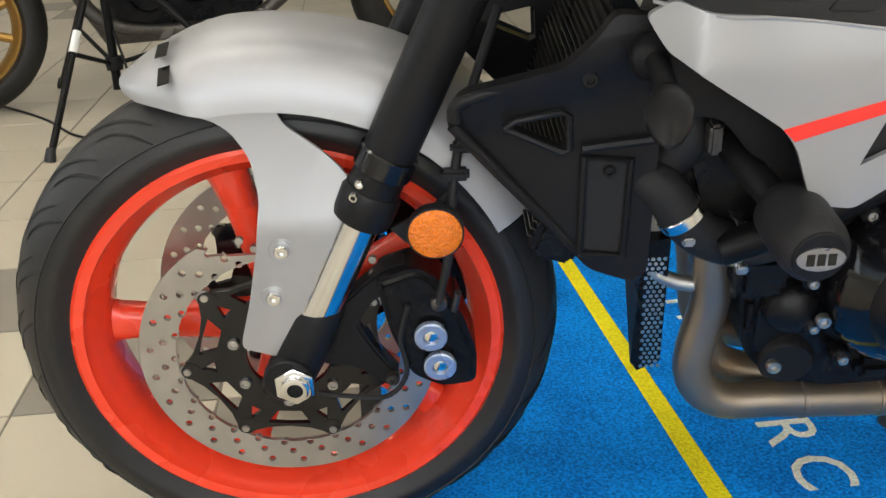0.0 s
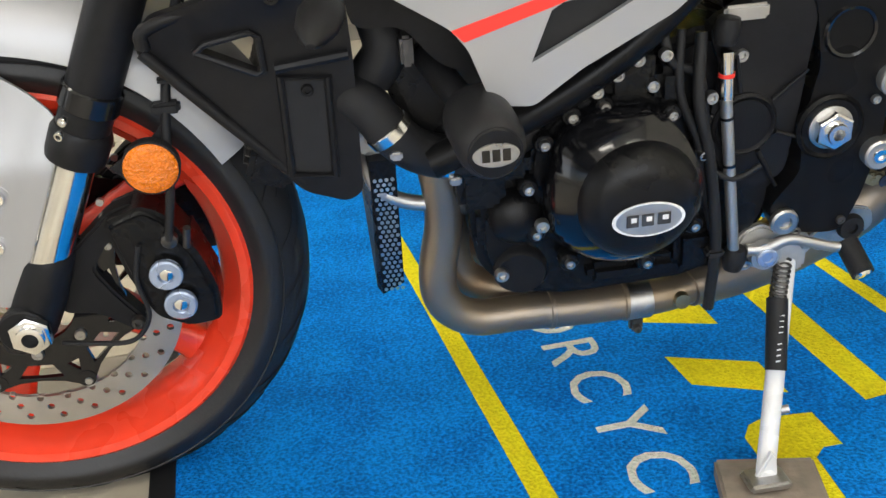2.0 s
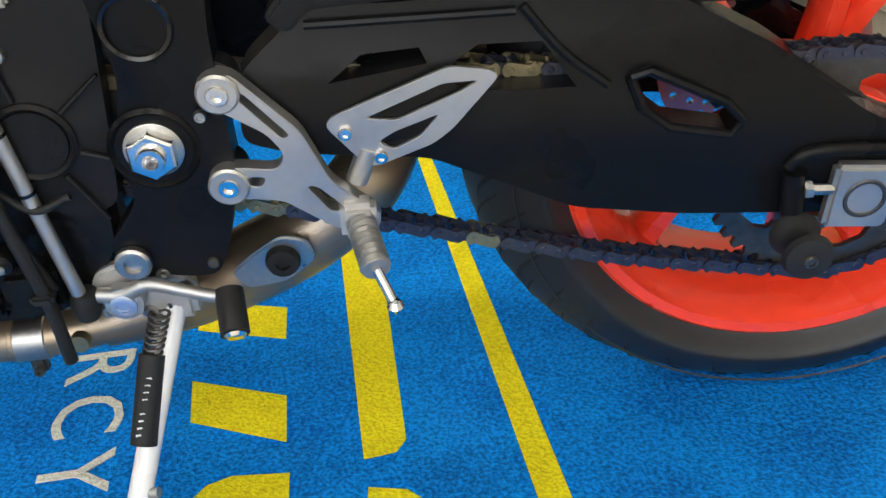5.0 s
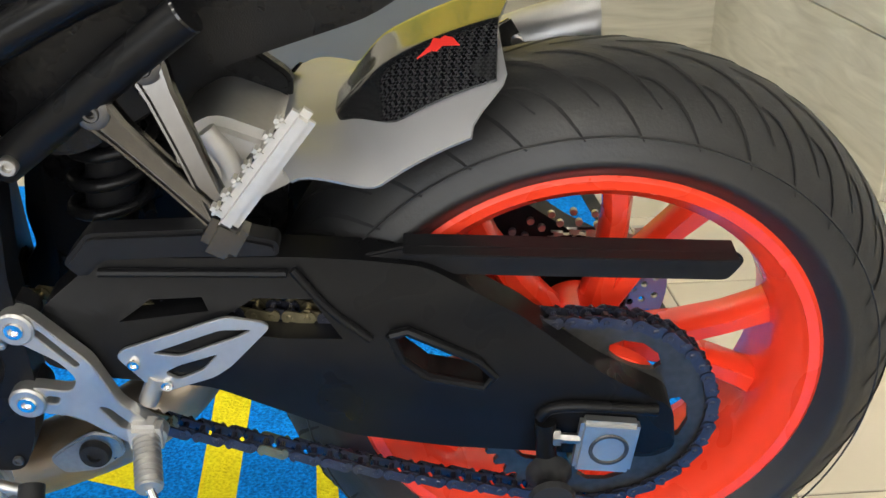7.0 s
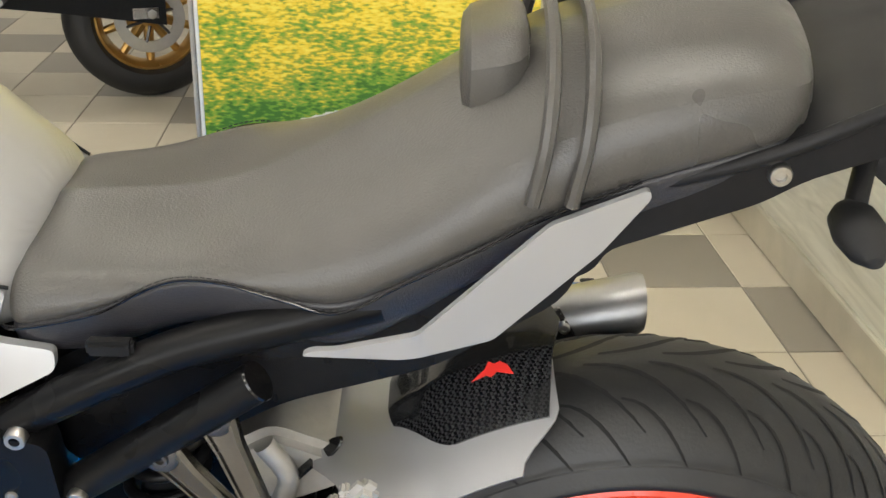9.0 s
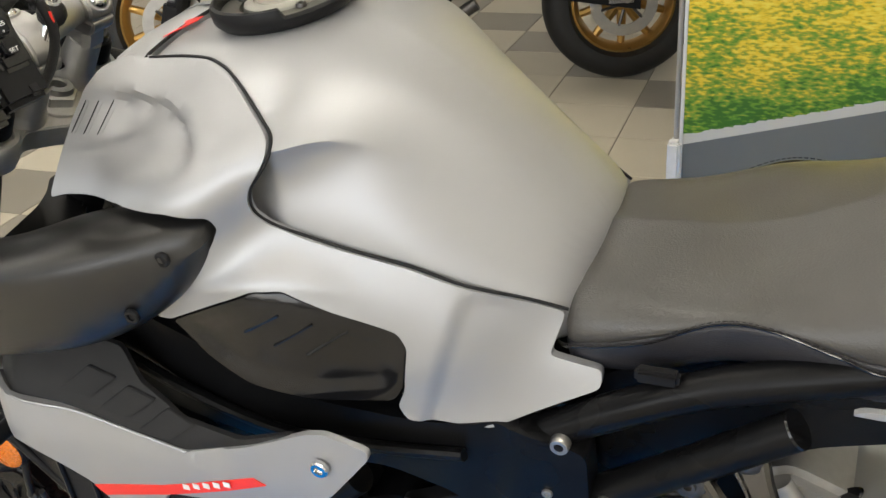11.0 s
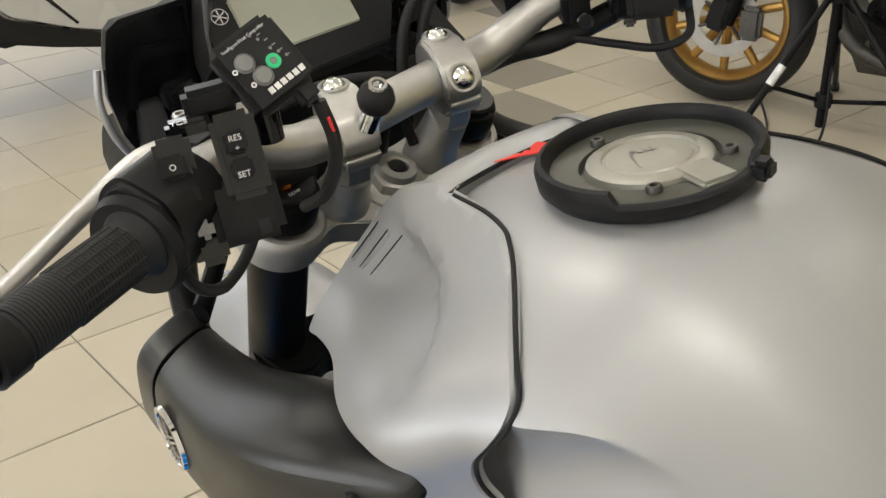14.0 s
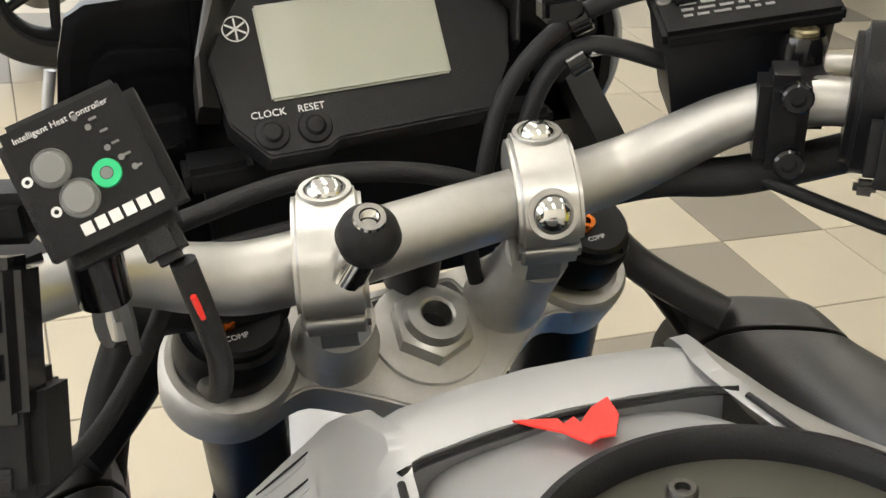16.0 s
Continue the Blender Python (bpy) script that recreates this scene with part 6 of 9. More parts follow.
# passenger hanger, subframe
ph_ = new("passenger_footrest")
ph_.parent = bike
tagged(ph_, "polished passenger footrest hanger with folded peg")
for a, w in (((1.032, -0.137, 0.702), 0.011), ((0.989, -0.142, 0.668), 0.0105)):
    b = Vector((1.088, -0.182, 0.586))
    av = Vector(a)
    run = (b - av).normalized()
    side_v = run.cross(Vector((0, -1, 0))).normalized()
    out_v = side_v.cross(run).normalized()
    arm_loops = []
    for t, hw, hd in ((0.0, 0.0165, 0.006), (0.06, 0.0160, 0.007), (0.2, 0.0125, 0.0075), (0.6, 0.0105, 0.0075), (0.95, 0.0105, 0.008), (1.0, 0.0090, 0.007)):
        c = av.lerp(b, t)
        arm_loops.append([c + side_v * (hw * u) + out_v * (hd * v) for u, v in ((-1, -0.5), (-0.8, -1), (0.8, -1), (1, -0.5), (1, 0.5), (0.8, 1), (0.62, 1), (0.55, 0.66), (-0.55, 0.66), (-0.62, 1), (-0.8, 1), (-1, 0.5))])
    part("arm", loft(arm_loops), HANGER_STEEL, ph_, "polished dark hanger arm", smooth=30)
    part("eye", lathe([(0, -0.004), (0.015, -0.004), (0.015, 0.008), (0.012, 0.010), (0.008, 0.010), (0.0075, 0.006), (0, 0.006)], a, (-0.1, -1, 0.05), 26), DARKSTEEL, ph_)
    part("eye_bolt", bolt(Vector(a) + Vector((0, -0.006, 0)), (0, -1, 0), 0.007, 0.006), DARKSTEEL, ph_)
part("knuckle", box(1.086, -0.184, 0.582, 0.030, 0.030, 0.038, 0.007, Euler((0, radians(30), 0)).to_matrix().to_4x4()), HANGER_STEEL, ph_)
p0, p1 = Vector((1.086, -0.190, 0.592)), Vector((1.158, -0.192, 0.688))
d = (p1 - p0)
pg = box(0, 0, 0, d.length, 0.016, 0.020, 0.006)
for k in range(7):
    box(-d.length / 2 + d.length * (k + 0.7) / 8, 0, 0.012, 0.010, 0.014, 0.008, 0.003, None, pg)
pg.transform(Matrix.Translation((p0 + p1) / 2) @ Euler((0, -math.atan2(d.z, d.x), 0)).to_matrix().to_4x4())
part("peg", pg, CAST, ph_, "serrated folding peg")
sf = new("subframe")
sf.parent = bike
tagged(sf, "black tubular subframe")
for s in (-1, 1):
    part("upper_tube", tube([(0.865, s * 0.135, 0.685), (0.93, s * 0.133, 0.722), (1.00, s * 0.130, 0.757), (1.06, s * 0.128, 0.778), (1.16, s * 0.115, 0.80)], 0.0165, 18), FRAMEB, sf)
    part("lower_tube", tube([(0.905, s * 0.132, 0.615), (0.955, s * 0.138, 0.655), (1.02, s * 0.142, 0.706), (1.068, s * 0.142, 0.742)], 0.0165, 18), FRAMEB, sf)
    part("tube_bolt", bolt((0.882, s * 0.152, 0.690), (0, s, 0), 0.009, 0.008), STEEL, sf)
    part("tube_bolt", bolt((0.918, s * 0.150, 0.625), (0, s, 0), 0.008, 0.007), STEEL, sf)
    part("tube_end", lathe([(0, 0.002), (0.0165, 0.002), (0.017, 0)], (1.068, s * 0.142, 0.742), (0.8, 0, 0.6), 18), GLOSS, sf)
    part("tab", box(0.96, s * 0.135, 0.766, 0.036, 0.012, 0.014, 0.003), MATTE, sf)
# added black backing plate: the dark behind the shock put in as colour
part("dark_backing", plate([(0.86, 0.36), (1.00, 0.36), (1.10, 0.46), (1.12, 0.62), (1.02, 0.70), (0.88, 0.72)], 0.022, 0.04, bev=0.004, round_r=0.01), ENGINE, sf)
# added black filler that darkens the gap under tank and seat
part("gap_filler", plate([(0.80, 0.66), (0.92, 0.68), (0.92, 0.755), (0.88, 0.780), (0.80, 0.79)], -0.092, 0.092, bev=0.006, round_r=0.01), ENGINE, sf)
part("inner_tray", plate([(0.89, 0.61), (0.95, 0.60), (1.08, 0.68), (1.20, 0.72), (1.30, 0.79), (1.32, 0.85), (1.10, 0.80), (0.95, 0.76), (0.88, 0.72)], -0.10, 0.10, bev=0.01, round_r=0.02), ENGINE, sf)

# ---- seat and tail ----
seat = new("seat")
seat.parent = bike
tagged(seat, "black stitched vinyl seat")


def loop_y(x, half):
    """A closed seat section, from half-section points (y, z), at x."""
    return [Vector((x, y, z)) for y, z in half] + [Vector((x, -y, z)) for y, z in half[::-1]]


STN = ((0.870, 0.060, 0.110, 0.795, 0.764, 0.724, 0.808), (0.886, 0.068, 0.119, 0.804, 0.768, 0.728, 0.822), (0.945, 0.080, 0.118, 0.804, 0.782, 0.728, 0.826), (1.000, 0.088, 0.121, 0.821, 0.814, 0.760, 0.829), (1.040, 0.092, 0.127, 0.828, 0.821, 0.767, 0.839), (1.090, 0.096, 0.131, 0.832, 0.809, 0.755, 0.863), (1.130, 0.098, 0.134, 0.842, 0.801, 0.747, 0.886), (1.180, 0.100, 0.134, 0.866, 0.829, 0.775, 0.914), (1.230, 0.098, 0.131, 0.902, 0.856, 0.814, 0.949), (1.275, 0.096, 0.126, 0.930, 0.881, 0.839, 0.977), (1.340, 0.095, 0.119, 0.955, 0.908, 0.866, 0.996), (1.420, 0.090, 0.112, 0.970, 0.930, 0.888, 1.006), (1.470, 0.075, 0.095, 0.968, 0.943, 0.901, 1.000))
top, low = [], []
for x, w1, w2, zs, zseam, zb, zc in STN:
    top.append(loop_y(x, [(-0.0001, zc), (-w1 * 0.45, zc - 0.004), (-w1 * 0.85, (zc * 0.6 + zs * 0.4)), (-(w1 + w2) / 2 - 0.006, zs + 0.004), (-w2, (zs + zseam) / 2), (-w2 - 0.001, zseam), (-w2 * 0.8, zseam - 0.012), (-0.0001, zseam - 0.012)]))
    low.append(loop_y(x, [(-0.0001, zseam - 0.004), (-w2 * 0.7, zseam - 0.002), (-w2 + 0.0005, zseam + 0.003), (-w2 + 0.001, zseam - 0.002), (-w2 + 0.004, (zseam + zb) / 2), (-w2 + 0.016, zb + 0.004), (-w2 * 0.6, zb - 0.004), (-0.0001, zb - 0.004)]))
part("cushion", loft(top), LEATHER, seat, "grained black vinyl cushion", sub=2)
part("lower_band", loft(low), LEATHER_SIDE, seat, "smooth black lower band", sub=2)
for s in (-1, 1):
    line = spline([(x, s * (w2 + 0.0012), zseam + 0.001) for x, w1, w2, zs, zseam, zb, zc in STN[:11]], 8)
    part("seam", tube(line, 0.0011, 6, smooth=False), GLOSS, seat)
    bm = bmesh.new()
    for a, b in zip(line[1::1], line[2::1]):
        m = (a + b) / 2 + Vector((0, s * 0.0006, 0.0032))
        tube([a.lerp(b, 0.2) + Vector((0, s * 0.0004, 0.0032)), a.lerp(b, 0.85) + Vector((0, s * 0.0004, 0.0032))], 0.0006, 5, smooth=False, bm=bm)
    tagged(part("stitching", bm, GRAINED, seat), kind="stuff")
for x0 in (1.275, 1.302):
    strap = [(x0 + dz, s_y, z) for dz, s_y, z in ((-0.010, -0.131, 0.895), (-0.003, -0.126, 0.935), (0.0, -0.112, 0.962), (0.002, -0.082, 0.982), (0.003, -0.04, 0.995), (0.003, 0.0, 0.998), (0.003, 0.04, 0.995), (0.002, 0.082, 0.982), (0.0, 0.112, 0.962), (-0.010, 0.131, 0.895))]
    part("strap_edge", tube(strap, 0.0055, 8), LEATHER, seat)
pad = loft([loop_y(x, [(-0.0001, zc), (-w * 0.7, zc), (-w, zc - 0.012), (-w, zb + 0.01), (-w * 0.8, zb), (-0.0001, zb)]) for x, w, zc, zb in ((1.214, 0.050, 0.966, 0.930), (1.218, 0.062, 0.979, 0.915), (1.245, 0.066, 0.984, 0.918), (1.268, 0.060, 0.986, 0.950))])
part("bump_pad", pad, LEATHER, seat, "raised pad at the step", sub=1)

tail = new("tail_unit")
tail.parent = bike
tagged(tail, "black tail unit with silver side panels")
part("body", plate([(1.16, 0.800), (1.26, 0.862), (1.345, 0.902), (1.430, 0.930), (1.50, 0.965), (1.56, 0.985), (1.56, 0.945), (1.460, 0.905), (1.430, 0.885), (1.325, 0.842), (1.318, 0.824), (1.280, 0.805), (1.20, 0.772)], -0.108, 0.108, bev=0.012, round_r=0.012, seg=3), MATTE, tail, "matte black tail body")
PANEL = [(1.104, 0.779), (1.112, 0.784), (1.130, 0.785), (1.188, 0.800), (1.278, 0.884), (1.345, 0.907), (1.348, 0.900), (1.316, 0.858), (1.243, 0.790), (1.177, 0.778)]
for s in (-1, 1):
    part("side_panel", skin(PANEL, lambda x, z: -0.157 + 0.030 * max(0, (x - 1.19) / 0.15), 0.006, 0.012, 0.005, False, s, 0.002), SILVER, tail, "silver side panel")
    for x, z, y in ((1.313, 0.857, -0.109), (1.437, 0.913, -0.109)):
        part("tail_bolt", bolt((x, -s * y, z), (0, s, 0), 0.0085, 0.005), STEEL, tail)
    part("panel_ridge", tube([(1.345, s * 0.109, 0.900), (1.43, s * 0.110, 0.928), (1.50, s * 0.108, 0.962)], 0.006, 10), MATTE, tail)
part("under_bracket", plate([(1.45, 0.900), (1.56, 0.945), (1.66, 0.83), (1.63, 0.80), (1.52, 0.89)], -0.05, 0.05, bev=0.006, round_r=0.01), GRAINED, tail)
for s in (-1, 1):
    stalk = part("rear_signal", tube([(1.53, s * 0.03, 0.90), (1.51, s * 0.075, 0.882), (1.500, s * 0.100, 0.872)], 0.0085, 12), GRAINED, tail, "black turn signal stalk")
    lens = lathe([(0.0, 0.0), (0.012, 0.002), (0.020, 0.014), (0.022, 0.034), (0.017, 0.056), (0.007, 0.070), (0, 0.072)], (0, 0, 0), (0, 0, 1), 22)
    lens.transform(facing((1.500, s * 0.085, 0.874), (-0.02, s, -0.05)) @ Matrix.Diagonal((0.9, 0.7, 1, 1)))
    part("signal_housing", lens, GRAINED, stalk)

# ---- tank and covers ----
tank = new("fuel_tank")
tank.parent = bike
tagged(tank, "matte silver painted fuel tank")
# half sections from the crest outwards: (y, z) at shoulder, upper facet, ridge, knee facet, seam, skirt
SEC = {
    0.452: ((0, 0.955), (0.040, 0.950), (0.048, 0.938), (0.050, 0.926), (0.052, 0.915), (0.054, 0.905), (0.056, 0.880), (0.058, 0.860), (0.060, 0.800)),
    0.480: ((0, 0.975), (0.045, 0.973), (0.056, 0.970), (0.059, 0.957), (0.062, 0.940), (0.070, 0.925), (0.076, 0.900), (0.080, 0.870), (0.080, 0.800)),
    0.540: ((0, 0.994), (0.050, 0.992), (0.073, 0.986), (0.094, 0.972), (0.108, 0.955), (0.116, 0.940), (0.118, 0.910), (0.118, 0.870), (0.118, 0.790)),
    0.600: ((0, 1.006), (0.055, 1.004), (0.085, 0.998), (0.108, 0.9885), (0.134, 0.966), (0.146, 0.945), (0.146, 0.910), (0.142, 0.870), (0.138, 0.790)),
    0.636: ((0, 1.008), (0.060, 1.004), (0.095, 0.995), (0.134, 0.977), (0.150, 0.957), (0.150, 0.945), (0.146, 0.912), (0.154, 0.870), (0.150, 0.780)),
    0.656: ((0, 1.007), (0.060, 1.003), (0.096, 0.994), (0.150, 0.968), (0.166, 0.951), (0.160, 0.940), (0.150, 0.912), (0.166, 0.880), (0.155, 0.780)),
    0.672: ((0, 1.004), (0.058, 1.000), (0.092, 0.991), (0.143, 0.968), (0.161, 0.953), (0.151, 0.941), (0.146, 0.914), (0.165, 0.877), (0.155, 0.775)),
    0.705: ((0, 0.994), (0.055, 0.990), (0.083, 0.982), (0.114, 0.968), (0.136, 0.957), (0.130, 0.943), (0.140, 0.914), (0.162, 0.866), (0.154, 0.770)),
    0.750: ((0, 0.968), (0.048, 0.965), (0.072, 0.956), (0.092, 0.943), (0.108, 0.929), (0.119, 0.916), (0.138, 0.890), (0.155, 0.853), (0.150, 0.760)),
    0.800: ((0, 0.926), (0.042, 0.923), (0.066, 0.912), (0.082, 0.900), (0.095, 0.889), (0.105, 0.880), (0.123, 0.862), (0.144, 0.832), (0.142, 0.750)),
    0.850: ((0, 0.875), (0.036, 0.872), (0.056, 0.866), (0.070, 0.858), (0.080, 0.851), (0.090, 0.844), (0.107, 0.830), (0.126, 0.811), (0.127, 0.740)),
    0.895: ((0, 0.824), (0.030, 0.822), (0.048, 0.817), (0.058, 0.813), (0.066, 0.810), (0.074, 0.806), (0.088, 0.799), (0.106, 0.789), (0.106, 0.730)),
}
tank_shell = loft([[Vector((x, -max(y, 0.0001), z)) for y, z in half] + [Vector((x, max(y, 0.0001), z)) for y, z in half[::-1]] for x, half in SEC.items()])
sharp = tank_shell.edges.layers.float.new("crease_edge")
tank_shell.verts.index_update()
for e in tank_shell.edges:
    mid = (e.verts[0].co + e.verts[1].co) / 2
    if e.verts[0].index // 18 != e.verts[1].index // 18 and e.verts[0].index % 18 in (4, 13) and 0.63 < mid.x < 0.76:
        e[sharp] = 0.95 if mid.x < 0.71 else 0.6
part("shell", tank_shell, SILVER, tank, "matte silver tank shell", sub=3)


def rbf(ctrl):
    """A smooth height over x and z through a few guide heights."""
    P = np.array(ctrl, float)
    D = np.sqrt(((P[:, None, :2] - P[None, :, :2]) ** 2).sum(2) + 9e-4) - 0.004 * np.eye(len(P))
    A = np.block([[D, np.ones((len(P), 1)), P[:, :2]], [np.ones((1, len(P))), np.zeros((1, 3))], [P[:, :2].T, np.zeros((2, 3))]])
    w = np.linalg.solve(A + 1e-9 * np.eye(len(A)), np.r_[P[:, 2], 0, 0, 0])
    return lambda x, z: float(np.dot(w[:len(P)], np.sqrt((P[:, 0] - x) ** 2 + (P[:, 1] - z) ** 2 + 9e-4)) + w[-3] + w[-2] * x + w[-1] * z)


cover_base = rbf([(0.464, 0.977, -0.066), (0.485, 0.976, -0.069), (0.530, 0.982, -0.076), (0.562, 0.987, -0.083), (0.598, 0.989, -0.107), (0.634, 0.977, -0.135), (0.660, 0.962, -0.158), (0.657, 0.946, -0.175),
                  (0.652, 0.934, -0.178), (0.643, 0.917, -0.175), (0.641, 0.899, -0.170), (0.671, 0.878, -0.164), (0.716, 0.863, -0.159), (0.762, 0.849, -0.152), (0.806, 0.830, -0.142), (0.849, 0.811, -0.128), (0.879, 0.796, -0.114),
                  (0.434, 0.966, -0.074), (0.409, 0.930, -0.090), (0.412, 0.895, -0.145), (0.408, 0.874, -0.152), (0.429, 0.883, -0.156), (0.521, 0.907, -0.193), (0.580, 0.914, -0.206), (0.613, 0.910, -0.202), (0.560, 0.945, -0.172), (0.610, 0.945, -0.182),
                  (0.617, 0.893, -0.192), (0.607, 0.875, -0.190), (0.584, 0.847, -0.196), (0.560, 0.821, -0.199), (0.533, 0.795, -0.199), (0.548, 0.792, -0.200), (0.604, 0.823, -0.204), (0.642, 0.841, -0.203), (0.663, 0.844, -0.199), (0.640, 0.866, -0.181),
                  (0.706, 0.821, -0.188), (0.757, 0.795, -0.172), (0.761, 0.783, -0.171), (0.754, 0.735, -0.178), (0.749, 0.727, -0.181), (0.755, 0.709, -0.179), (0.823, 0.698, -0.165), (0.855, 0.711, -0.150), (0.910, 0.740, -0.131), (0.880, 0.758, -0.132), (0.868, 0.770, -0.128),
                  (0.793, 0.811, -0.158), (0.783, 0.774, -0.172), (0.830, 0.760, -0.150)])
DISH = [(0.380, 0.890), (0.380, 0.940), (0.450, 0.9560), (0.478, 0.9590), (0.545, 0.9670), (0.577, 0.9640), (0.595, 0.9540), (0.600, 0.9450), (0.585, 0.9340), (0.530, 0.9200), (0.450, 0.9000)]


def cover_y(x, z):
    """The side cover's outer face: a ridge over the scoop, a dished front, a flared lip round the vent and a fold behind it."""
    low = ease((z - 0.905 - 0.10 * (x - 0.45)) / 0.022)
    fold = ease((x - 0.772 - 0.32 * (z - 0.735)) / 0.012) * ease((0.835 - z) / 0.03)
    lip = math.exp(-((z - 0.852 + 0.55 * abs(x - 0.66) ** 1.25) / 0.008) ** 2) * ease((x - 0.56) / 0.04) * ease((0.74 - x) / 0.05)
    return cover_base(x, z) + 0.019 * ease((x - 0.415) / 0.075) * ease(inside(x, z, DISH) / 0.013) * low + 0.005 * fold - 0.004 * lip


COVER_TOP = [(0.408, 0.874), (0.412, 0.895), (0.409, 0.928), (0.416, 0.948), (0.434, 0.966), (0.464, 0.978), (0.485, 0.977), (0.530, 0.983), (0.562, 0.988), (0.580, 0.9895), (0.598, 0.989), (0.618, 0.984), (0.634, 0.977), (0.650, 0.969), (0.660, 0.961), (0.661, 0.950), (0.655, 0.938), (0.646, 0.926), (0.641, 0.912), (0.641, 0.899), (0.650, 0.887), (0.671, 0.878), (0.716, 0.863), (0.762, 0.849), (0.806, 0.830), (0.849, 0.811), (0.879, 0.796),
             (0.868, 0.762), (0.880, 0.758), (0.911, 0.750), (0.911, 0.735), (0.855, 0.711), (0.823, 0.698), (0.755, 0.709), (0.748, 0.724), (0.755, 0.740), (0.761, 0.783), (0.754, 0.797), (0.706, 0.821), (0.668, 0.843), (0.642, 0.842), (0.604, 0.824), (0.548, 0.795), (0.533, 0.795),
             (0.560, 0.821), (0.584, 0.847), (0.607, 0.875), (0.617, 0.893), (0.614, 0.906), (0.580, 0.911), (0.521, 0.905), (0.429, 0.882)]
VENT = [(0.548, 0.791), (0.604, 0.820), (0.642, 0.838), (0.667, 0.839), (0.706, 0.818), (0.752, 0.794), (0.758, 0.783), (0.752, 0.740), (0.743, 0.727), (0.678, 0.734), (0.623, 0.747), (0.583, 0.767)]
GROOVE_LINE = [(0.490, 0.9778), (0.530, 0.984), (0.562, 0.9885), (0.580, 0.990), (0.598, 0.9895), (0.618, 0.9848), (0.635, 0.978), (0.651, 0.970), (0.661, 0.962), (0.6622, 0.950), (0.656, 0.938), (0.647, 0.926), (0.642, 0.912), (0.642, 0.899), (0.651, 0.8875), (0.671, 0.8788), (0.716, 0.864), (0.762, 0.850), (0.806, 0.831), (0.849, 0.812), (0.880, 0.797)]
for s in (-1, 1):
    cov = new("side_cover")
    cov.parent = bike
    tagged(cov, "matte silver tank side cover with a gloss black vent")
    part("shell", skin(COVER_TOP, cover_y, 0.008, 0.0045, 0.005, False, s, 0.0022), SILVER, cov, "matte silver shell")
    for k in range(3):
        x0, z0 = 0.416 + 0.0175 * k, 0.919 + 0.0022 * k
        q = [(x0, z0), (x0 + 0.005, z0 + 0.0005), (x0 + 0.012, z0 + 0.0225), (x0 + 0.007, z0 + 0.0225)]
        part("slot", skin(q, lambda x, z: cover_y(x, z) - 0.0004, 0.0010, 0.006, 0.0, False, s, 0.0), SILVER, cov, "shallow slot")
        # dark line beside the slot: its edge shade put into the colour
        part("slot_edge_shade", tube([(x, -s * (cover_y(x, z) - 0.0003), z) for x, z in (q[0], q[3])], 0.0005, 6, smooth=False), GROOVE_SHADE, cov)
    part("vent", skin(VENT, lambda x, z: cover_base(x, z) + 0.004 + 0.003 * ease((inside(x, z, VENT) - 0.010) / 0.006), 0.006, 0.007, 0.004, False, s, 0.002), GLOSS, cov, "gloss black vent panel")
    for k in range(3):
        x0 = 0.628 + 0.026 * k
        z0 = 0.800 - 0.010 * k
        part("vent_rib", tube([(x0, -s * (cover_base(x0, z0) + 0.0062), z0), (x0 + 0.034, -s * (cover_base(x0 + 0.034, z0 + 0.020) + 0.0062), z0 + 0.020)], 0.0014, 6, smooth=False), GLOSS, cov)
    part("groove", tube([(x, -s * (cover_y(x, z) + 0.0030), z) for x, z in GROOVE_LINE], 0.0015, 8, 5), GROOVE_SHADE, tank)
# strip across the front of the tank
strip = loft([[Vector((x + dx, y, z + dz)) for dx, dz in ((-0.022, -0.020), (-0.020, 0.0), (-0.004, 0.006), (0.012, 0.004), (0.014, -0.018))] for y, x, z in ((-0.064, 0.466, 0.969), (-0.055, 0.463, 0.970), (-0.03, 0.458, 0.969), (0.0, 0.456, 0.969), (0.03, 0.458, 0.969), (0.055, 0.463, 0.970), (0.064, 0.466, 0.969))])
part("front_strip", strip, SILVER, tank, "silver front trim")
part("front_groove", tube([(0.485, -0.066, 0.9765), (0.478, -0.05, 0.9745), (0.473, 0.0, 0.974), (0.478, 0.05, 0.9745), (0.485, 0.066, 0.9765)], 0.0018, 8), GLOSS, tank)
# winged mark near the cap
wing = plate([(-0.016, -0.0245), (-0.0015, -0.0165), (-0.0015, -0.0105), (0.004, -0.0145), (0.004, -0.008), (0.0125, -0.0185), (0.022, -0.025), (0.0185, -0.007), (0.010, 0.0085), (0.0045, 0.0072), (0.000, 0.010), (-0.002, 0.005), (-0.0045, -0.0043), (-0.011, -0.0148)], -0.0004, 0.0004, bev=0)
wing.transform(Matrix.Translation((0.494, -0.003, 0.9842)) @ Matrix.Rotation(radians(-20), 4, "Y") @ Matrix(((0, 0, 1, 0), (1, 0, 0, 0), (0, 1, 0, 0), (0, 0, 0, 1))))
part("wing_decal", wing, RED_DECAL, tank, "red winged decal")

LIDCAP = mat("satin_grey_cap", (0.34, 0.335, 0.295), 0.40, 0.55, 0.06, 60)
LIDPLATE = mat("grey_olive_plate", (0.060, 0.060, 0.048), 0.38, 0.3, 0.1, 60)
